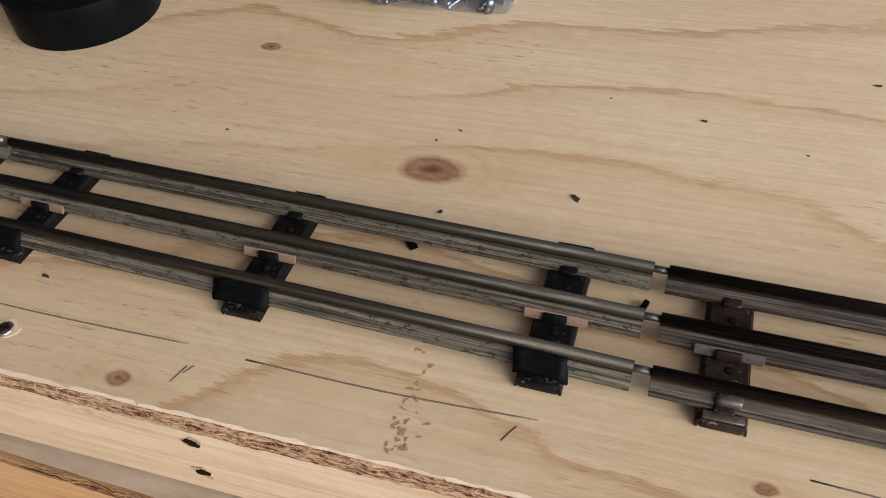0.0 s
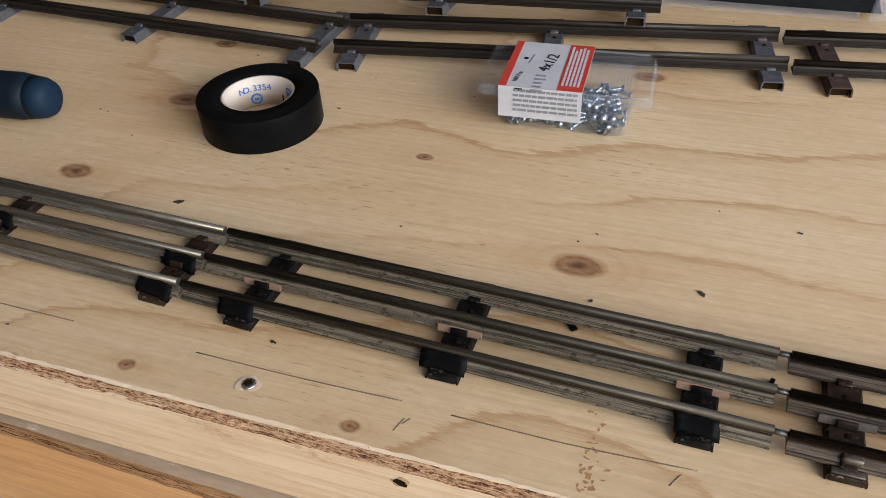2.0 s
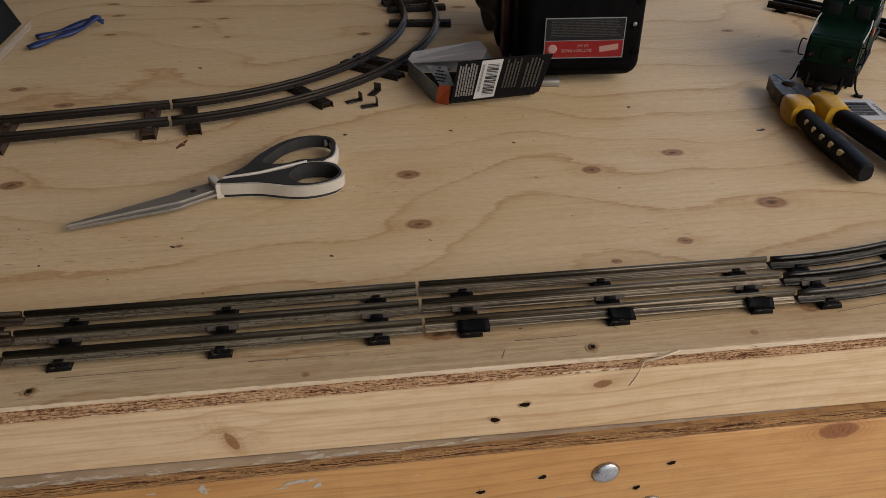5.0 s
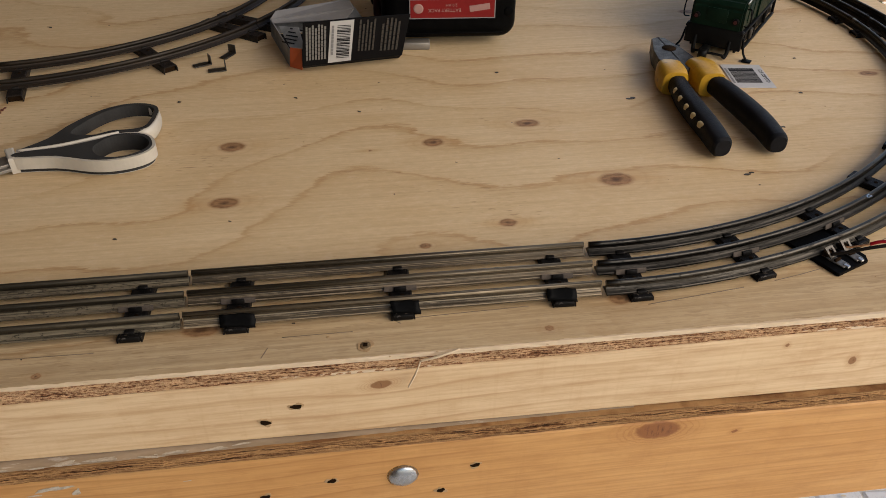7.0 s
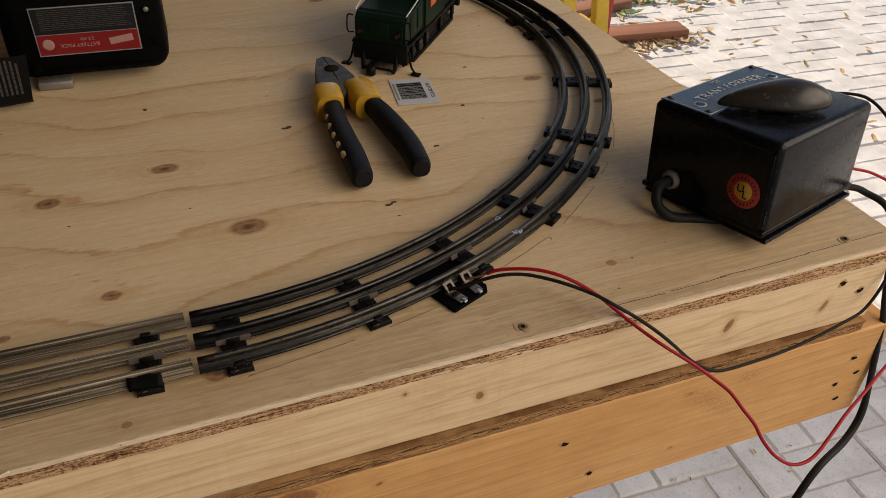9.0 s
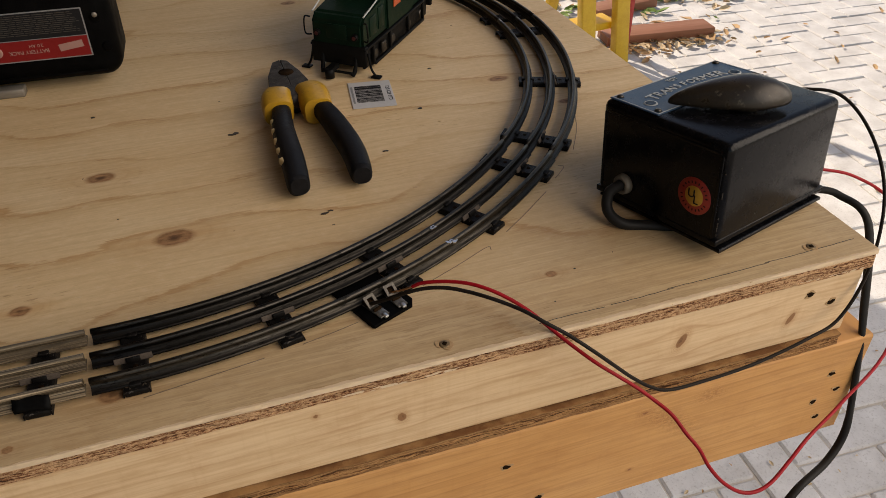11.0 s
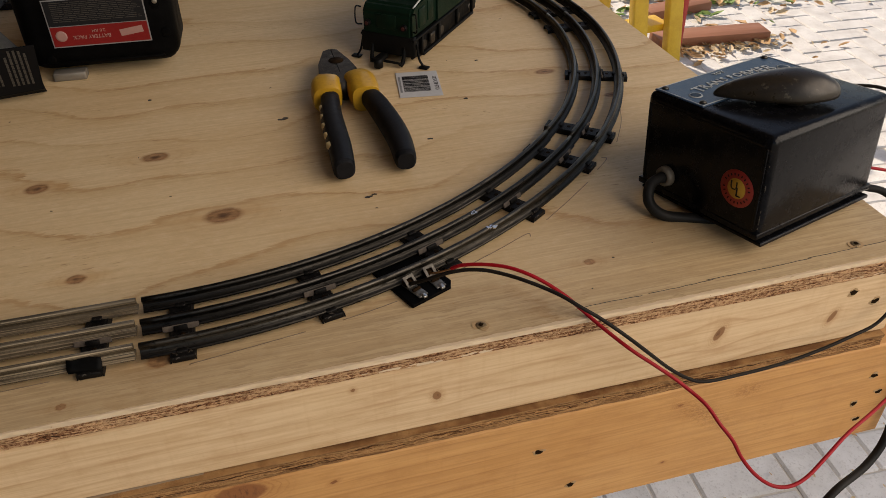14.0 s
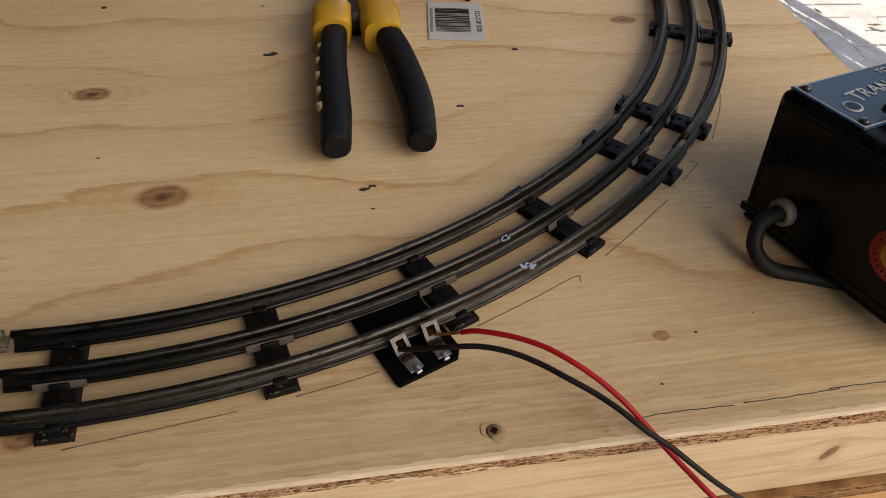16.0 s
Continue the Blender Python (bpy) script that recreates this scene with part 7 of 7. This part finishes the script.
# ---------------------------------------------------------------- locomotive
def locomotive():
    """Local x runs from the front buffer beam to the rear, y to its left side."""
    L = thing("toy_locomotive", pose(0.2560, 0.3450, 0.0, 0, 0, 50.0), "dark green toy electric locomotive with black running gear", "toy train")
    w, ln = 0.0500, 0.150
    part("chassis", box((ln / 2, 0, 0.0145), (ln - 0.006, w * 0.80, 0.013), 0.001), M_LOCO_BLACK, L)
    part("buffer_beam", box((0.003, 0, 0.0172), (0.005, w, 0.0176), 0.0008), M_LOCO_BLACK, L)
    part("buffer_beam", box((ln - 0.003, 0, 0.0195), (0.005, w, 0.013), 0.0008), M_LOCO_BLACK, L)
    hood = slab([(0.0, 0.024), (0.0, 0.044), (0.006, 0.0505), (0.0480, 0.0560), (0.0480, 0.024)], -w / 2 + 0.002, w / 2 - 0.002)
    bmesh.ops.bevel(hood, geom=list(hood.edges), offset=0.0022, segments=2, affect="EDGES")
    part("front_hood", hood, M_GREEN, L, "sloping green front hood", pose(0, 0, 0, 90, 0, 0))
    cab = slab([(0.0470, 0.024), (0.0470, 0.070), (0.0520, 0.0800), (0.0980, 0.0800), (0.1030, 0.070), (0.1030, 0.024)], -w / 2 + 0.0005, w / 2 - 0.0005)
    bmesh.ops.bevel(cab, geom=list(cab.edges), offset=0.0016, segments=2, affect="EDGES")
    part("cab", cab, M_GREEN, L, "tall green driver's cab", pose(0, 0, 0, 90, 0, 0))
    rear = slab([(0.1020, 0.024), (0.1020, 0.0560), (ln - 0.006, 0.0505), (ln, 0.044), (ln, 0.024)], -w / 2 + 0.002, w / 2 - 0.002)
    bmesh.ops.bevel(rear, geom=list(rear.edges), offset=0.0022, segments=2, affect="EDGES")
    part("rear_hood", rear, M_GREEN, L, "sloping green rear hood", pose(0, 0, 0, 90, 0, 0))
    part("roof", box((0.075, 0, 0.0815), (0.060, w + 0.002, 0.0035), 0.0015), M_LOCO_ROOF, L, "grey curved cab roof")
    for y in (-0.0130, 0.0130):
        part("window", box((0.0466, y, 0.0660), (0.0010, 0.013, 0.0120), 0.0004), M_INK, L)
    for s in (-1, 1):
        for x in (0.058, 0.075, 0.092):
            part("window", box((x, s * (w / 2 - 0.0002), 0.0640), (0.0110, 0.0010, 0.0120), 0.0004), M_INK, L)
        part("grille", box((0.020, s * (w / 2 - 0.0018), 0.0380), (0.012, 0.0010, 0.016), 0.0003), M_GREEN, L)
        part("grille", box((0.036, s * (w / 2 - 0.0018), 0.0400), (0.010, 0.0010, 0.018), 0.0003), M_GREEN, L)
        part("number_plate", box((0.066, s * (w / 2 + 0.0002), 0.0440), (0.014, 0.0008, 0.0065)), M_ORANGE, L, "small orange plate")
        part("sill", box((ln / 2, s * (w / 2 - 0.001), 0.0235), (ln, 0.003, 0.0018), 0.0004), M_LOCO_BLACK, L)
        part("side_frame", box((ln / 2, s * 0.0195, 0.0120), (ln - 0.012, 0.0022, 0.0150), 0.0005), M_LOCO_BLACK, L)
        part("foot_rail", box((0.075, s * (w / 2 - 0.002), 0.0050), (0.110, 0.0030, 0.0025), 0.0005), M_LOCO_BLACK, L)
        for x in (0.020, 0.055, 0.095, 0.130):
            part("bracket", box((x, s * (w / 2 - 0.0025), 0.0130), (0.0030, 0.0025, 0.0170), 0.0004), M_LOCO_BLACK, L)
        for x in (0.028, 0.064, 0.100, 0.130):
            wheel = part("wheel", cyl((x, s * 0.0150, 0.0105), (x, s * 0.0185, 0.0105), 0.0105, n=28), M_LOCO_BLACK, L)
            part("hub", cyl((x, s * 0.0185, 0.0105), (x, s * 0.0215, 0.0105), 0.0040, n=16), M_STEEL_DARK, wheel)
        part("axle_box", box((0.038, s * 0.0235, 0.0135), (0.0080, 0.0030, 0.0095), 0.0010), M_JAW, L)
        part("ladder", tube([(0.004, s * (w / 2 + 0.0005), 0.020), (0.003, s * (w / 2 + 0.003), 0.008), (0.003, s * (w / 2 + 0.007), 0.0015)], 0.0010, 6), M_LOCO_BLACK, L)
        part("step", box((0.003, s * (w / 2 + 0.0075), 0.0012), (0.0060, 0.0080, 0.0014), 0.0003), M_LOCO_BLACK, L)
        part("handrail", tube([(0.0015, s * (w / 2 - 0.001), 0.0460), (-0.0010, s * (w / 2 + 0.0030), 0.0460), (-0.0010, s * (w / 2 + 0.0035), 0.0330), (0.0015, s * (w / 2 - 0.001), 0.0310)], 0.0007, 6), M_LOCO_BLACK, L)
        part("rail_bar", tube([(0.004, s * (w / 2 - 0.002), 0.0500), (0.026, s * (w / 2 - 0.001), 0.0560), (0.045, s * (w / 2 - 0.002), 0.0600)], 0.0007, 6), M_PLATE_TEXT, L)
        lamp = part("lamp", cyl((-0.0035, s * 0.0170, 0.0345), (0.001, s * 0.0170, 0.0345), 0.0026, n=16), M_LOCO_BLACK, L)
        part("lens", cyl((-0.0040, s * 0.0170, 0.0345), (-0.0034, s * 0.0170, 0.0345), 0.0016, n=14), M_TRIM, lamp)
        part("guard_iron", tube([(0.002, s * 0.0150, 0.016), (-0.001, s * 0.0150, 0.006), (-0.004, s * 0.0135, 0.0015)], 0.0018, 8), M_LOCO_BLACK, L)
    part("door_panel", box((-0.0004, 0, 0.0370), (0.0010, 0.018, 0.0120), 0.0003), M_GREEN, L)
    part("letter", text_bm("P", 0.0080), M_CREAM, L, m=pose(0.0462, 0.0, 0.0745, 90, 0, -90))
    part("bumper_bar", tube([(-0.004, -0.0140, 0.0040), (-0.005, 0.0, 0.0045), (-0.004, 0.0140, 0.0040)], 0.0012, 8), M_LOCO_BLACK, L)
    coup = part("coupler", box((-0.0060, 0.0030, 0.0080), (0.0120, 0.0070, 0.0040), 0.001), M_LOCO_BLACK, L)
    part("knuckle", cyl((-0.0120, 0.0030, 0.0015), (-0.0120, 0.0030, 0.0095), 0.0040, n=16), M_LOCO_BLACK, coup)


locomotive()


# ---------------------------------------------------------------- ground and surroundings
def ground_material():
    n = Nodes("sandy_joint")
    v = n.coords((1, 1, 1))
    a, b = n.noise(v, 6, 4), n.noise(v, 160, 4)
    col = n.mix(a, (0.60, 0.56, 0.50), (0.50, 0.46, 0.40))
    col = n.mix(n.math("MULTIPLY", b, 0.25), col, (0.2, 0.17, 0.13))
    n.bump(b, 0.6, 0.004)
    return n.done(col, 0.9, 0.0, 0.2)


def paver_material():
    n = Nodes("grey_concrete_paver")
    info = n.tree.nodes.new("ShaderNodeObjectInfo")
    geo = n.tree.nodes.new("ShaderNodeNewGeometry")
    v = n.coords((1, 1, 1))
    a, b = n.noise(v, 14, 4), n.noise(v, 220, 3)
    tone = n.math("ADD", n.math("MULTIPLY", info.outputs["Random"], 0.5), n.math("MULTIPLY", geo.outputs["Random Per Island"], 0.5))
    col = n.mix(tone, (0.62, 0.625, 0.63), (0.72, 0.71, 0.685))
    col = n.mix(n.math("MULTIPLY", n.ramp(a, [(0.35, 0.0), (0.7, 1.0)]), 0.45), col, (0.30, 0.28, 0.26))
    col = n.mix(n.math("MULTIPLY", n.ramp(b, [(0.55, 0.0), (0.75, 1.0)]), 0.4), col, (0.22, 0.20, 0.18))
    n.bump(b, 0.4, 0.002)
    return n.done(col, 0.8, 0.0, 0.3)


M_GROUND = ground_material()
M_PAVER = paver_material()
M_PLASTER = surface("wall_boards", (0.26, 0.18, 0.11), (0.17, 0.115, 0.07), 8, 0.8, stretch=(0.3, 1, 4))
M_RAFTER = surface("roof_boards", (0.22, 0.155, 0.095), (0.15, 0.10, 0.06), 6, 0.7, stretch=(0.2, 1, 1))
M_LEAF = surface("dry_leaf", (0.36, 0.20, 0.085), (0.50, 0.34, 0.17), 40, 0.7)
M_LEAF_PALE = surface("pale_leaf", (0.62, 0.50, 0.33), (0.48, 0.36, 0.21), 40, 0.7)
M_LEAF_GREEN = surface("green_leaf", (0.10, 0.20, 0.035), (0.20, 0.30, 0.06), 40, 0.6)
M_TIMBER = surface("red_brown_timber", (0.30, 0.12, 0.06), (0.22, 0.085, 0.04), 20, 0.6, stretch=(0.1, 1, 1))
M_LADDER = surface("yellow_fibreglass", (0.66, 0.42, 0.03), (0.56, 0.33, 0.02), 30, 0.45)
M_LADDER_RED = plain("red_cap", (0.42, 0.03, 0.025), 0.5)
M_GREEN_PLASTIC = plain("green_plastic", (0.01, 0.30, 0.085), 0.4)


def ground_sheet():
    bm = bmesh.new()
    s = 300
    bm.faces.new([bm.verts.new((x, y, GROUND - 0.0045)) for x, y in ((-s, -s), (s, -s), (s, s), (-s, s))])
    g = part("ground", bm, M_GROUND)
    return tagged(g, "sandy ground under and round the paving", "ground", kind="structure")


def roof():
    # roof, walls and post are unseen, added to shade the bench and shape its light
    c = part("ceiling", box((-2.23, 0.95, 1.85), (5.64, 3.7, 0.16)), M_RAFTER)
    tagged(c, "unseen boarded roof, added to shade the bench", "ceiling", kind="structure")
    wl = part("added_wall_west", box((-5.05, 0.95, 0.45), (0.12, 3.7, 2.64)), M_PLASTER)
    tagged(wl, "unseen brown boarded side wall, added to keep light out", "wall", kind="structure")
    wb = part("added_wall_north", box((-2.15, 2.76, 0.45), (5.7, 0.12, 2.64)), M_PLASTER)
    tagged(wb, "unseen brown boarded back wall, added to block the sky behind the bench", "wall", kind="structure")
    ws = part("added_wall_south", box((-2.70, -1.20, 0.45), (4.6, 0.12, 2.64)), M_PLASTER)
    tagged(ws, "unseen brown boarded wall, added to dim the left of the bench", "wall", kind="structure")
    p = part("post", box((1.42, -0.82, 0.45), (0.10, 0.10, 2.64), 0.004), M_RAFTER)
    tagged(p, "square timber post under the added roof", "post", kind="structure")


ground_sheet()
roof()


def paving():
    pv = new("pavement")
    tagged(pv, "grey concrete block paving with sandy joints and fallen leaves", "pavement", kind="structure")
    rng = random.Random(2)
    C, gap = 0.084, 0.0028
    base = box((0, 0, 0), (2 * C - gap, C - gap, 0.06), 0.004, 1)
    me0 = bpy.data.meshes.new("paver")
    base.to_mesh(me0)
    base.free()
    me0.materials.append(M_PAVER)
    rest_v, rest_f = [], []
    verts0 = [v.co.copy() for v in me0.vertices]
    faces0 = [tuple(p.vertices) for p in me0.polygons]
    turn = Matrix.Rotation(radians(-3.0), 4, "Z")
    count = 0
    for j in range(-26, 84):
        for i in range(-34, 66):
            k = (i - j) % 4
            if k == 0:
                x, y, a = (i + 1) * C, (j + 0.5) * C, 0
            elif k == 3:
                x, y, a = (i + 0.5) * C, (j + 1) * C, 90
            else:
                continue
            c = turn @ Vector((x, y, 0))
            m = Matrix.Translation((c.x, c.y, GROUND - 0.030 + rng.uniform(-0.002, 0.002))) @ turn @ Matrix.Rotation(radians(a), 4, "Z") @ Matrix.Rotation(rng.uniform(-0.012, 0.012), 4, "Y")
            near = 0.45 < c.x < 1.75 and (-0.35 < c.y < 1.0 or 1.5 < c.y < 2.2)
            if near and count < 300:
                ob = new("paver", me0)
                ob.parent = pv
                ob.matrix_local = m
                count += 1
            else:
                n0 = len(rest_v)
                rest_v.extend((m @ v)[:] for v in verts0)
                rest_f.extend(tuple(n0 + q for q in f) for f in faces0)
    me = bpy.data.meshes.new("far_pavers")
    me.from_pydata(rest_v, [], rest_f)
    me.materials.append(M_PAVER)
    ob = new("far_pavers", me)
    ob.parent = pv
    ob["kind"] = "stuff"


def leaf_scatter(name, label, material, places, seed):
    rng = random.Random(seed)
    v, f = [], []
    for x, y, s in places:
        a, tilt = rng.uniform(0, 6.28), rng.uniform(-0.5, 0.5)
        m = Matrix.Translation((x, y, GROUND + 0.004 + s * 0.25)) @ Matrix.Rotation(a, 4, "Z") @ Matrix.Rotation(tilt, 4, "X") @ Matrix.Rotation(rng.uniform(-0.4, 0.4), 4, "Y")
        k = len(v)
        for px, py, pz in ((-1, 0, 0.1), (-0.4, -0.42, 0.2), (0.45, -0.38, 0.15), (1, 0, 0), (0.4, 0.42, 0.22), (-0.45, 0.4, 0.1), (0, 0, -0.08)):
            v.append((m @ Vector((px * s, py * s, pz * s)))[:])
        f.extend([(k, k + 1, k + 6), (k + 1, k + 2, k + 6), (k + 2, k + 3, k + 6), (k + 3, k + 4, k + 6), (k + 4, k + 5, k + 6), (k + 5, k, k + 6)])
    me = bpy.data.meshes.new(name)
    me.from_pydata(v, [], f)
    me.materials.append(material)
    return tagged(new(name, me), label, "leaves", kind="stuff")


def yard():
    rng = random.Random(12)
    drift = lambda n, cx, cy, sx, sy, s0, s1: [(rng.gauss(cx, sx), rng.gauss(cy, sy), rng.uniform(s0, s1)) for _ in range(n)]
    leaf_scatter("leaf_litter", "dry brown fallen leaves on the paving", M_LEAF, drift(70, 1.80, 2.10, 0.16, 0.04, 0.012, 0.030) + drift(420, 2.4, 2.75, 0.6, 0.16, 0.015, 0.035) + drift(16, 0.95, 0.45, 0.25, 0.18, 0.003, 0.008) + drift(50, 2.0, 1.6, 0.6, 0.5, 0.01, 0.025), 1)
    leaf_scatter("pale_leaf_litter", "pale dry leaves and chips on the paving", M_LEAF_PALE, drift(50, 1.78, 2.11, 0.16, 0.04, 0.012, 0.028) + drift(300, 2.3, 2.8, 0.6, 0.18, 0.015, 0.035) + drift(34, 0.98, 0.42, 0.25, 0.16, 0.003, 0.007), 2)
    leaf_scatter("green_leaf_litter", "green leaves among the dry litter", M_LEAF_GREEN, drift(120, 1.95, 2.62, 0.25, 0.12, 0.015, 0.035), 3)
    t = thing("timber_offcut", pose(1.86, 2.20, GROUND + 0.020, 0, 0, -6), "red-brown timber board lying on the paving", "timber")
    part("board", box((0, 0, 0), (0.44, 0.10, 0.034), 0.003), M_TIMBER, t)
    t = thing("timber_offcut", pose(1.88, 2.50, GROUND + 0.020, 0, 0, 8), "short red-brown timber board among leaves", "timber")
    part("board", box((0, 0, 0), (0.30, 0.09, 0.034), 0.003), M_TIMBER, t)
    s = thing("step_ladder", pose(1.44, 2.05, GROUND, 0, 0, 6), "yellow step ladder with red feet behind the bench", "ladder")
    for x in (0.0, 0.14):
        part("stile", box((x, 0, 0.42), (0.055, 0.035, 0.84), 0.004, m=Matrix.Rotation(radians(-9), 4, "X")), M_LADDER, s)
        part("stile", box((x + 0.005, 0.34, 0.42), (0.045, 0.030, 0.84), 0.004, m=Matrix.Rotation(radians(11), 4, "X")), M_LADDER, s)
    for z in (0.14, 0.38, 0.62):
        part("tread", box((0.07, 0.03, z), (0.15, 0.09, 0.025), 0.003), M_LADDER, s)
    part("red_post", box((0.185, -0.02, 0.42), (0.022, 0.035, 0.84), 0.003), M_LADDER_RED, s, "red edge strip")
    # clutter on the floor below the bench
    g = thing("green_crate", pose(-0.16, 0.62, GROUND, 0, 0, 8), "bright green plastic crate under the bench", "crate")
    part("body", box((0, 0, 0.11), (0.20, 0.22, 0.22), 0.012, 3), M_GREEN_PLASTIC, g)
    y = thing("yellow_board", pose(-0.01, 0.60, GROUND, 0, 0, 18), "yellow plastic board beside the crate", "board")
    part("body", box((0, 0, 0.11), (0.03, 0.20, 0.22), 0.004), M_LADDER, y)
    d = thing("dark_toolbox", pose(0.13, 0.62, GROUND, 0, 0, 6), "dark grey toolbox on the floor under the bench", "toolbox")
    part("body", box((0, 0, 0.09), (0.20, 0.22, 0.18), 0.01, 3), M_GREY_GRIP, d)
    part("lid", box((0, 0, 0.19), (0.21, 0.23, 0.02), 0.006, 3), M_BLACK, d)
    b = thing("black_caddy", pose(0.40, 0.58, GROUND, 0, 0, 2), "black plastic tool caddy on the paving", "caddy")
    part("body", box((0, 0, 0.08), (0.24, 0.20, 0.16), 0.015, 3), M_BLACK, b)
    part("handle", tube([(-0.11, 0, 0.15), (-0.08, 0, 0.22), (0.08, 0, 0.22), (0.11, 0, 0.15)], 0.014, 12), M_BLACK, b)

    # made-up round body that fills an unidentified dark area below the bench
    n = thing("dark_stand_in", pose(-1.26, 0.36, GROUND, 0, 0, 4), "round black stand-in with a grey rim for an unknown dark area under the bench", "bin")
    part("body", lathe([(0.0001, 0.0), (0.20, 0.0), (0.215, 0.02), (0.245, 0.33), (0.238, 0.33), (0.206, 0.02), (0.0001, 0.016)], 32), M_BLACK, n)
    part("rim", lathe([(0.240, 0.325), (0.256, 0.325), (0.258, 0.345), (0.240, 0.345)], 32), M_GREY_GRIP, n)


yard()
paving()
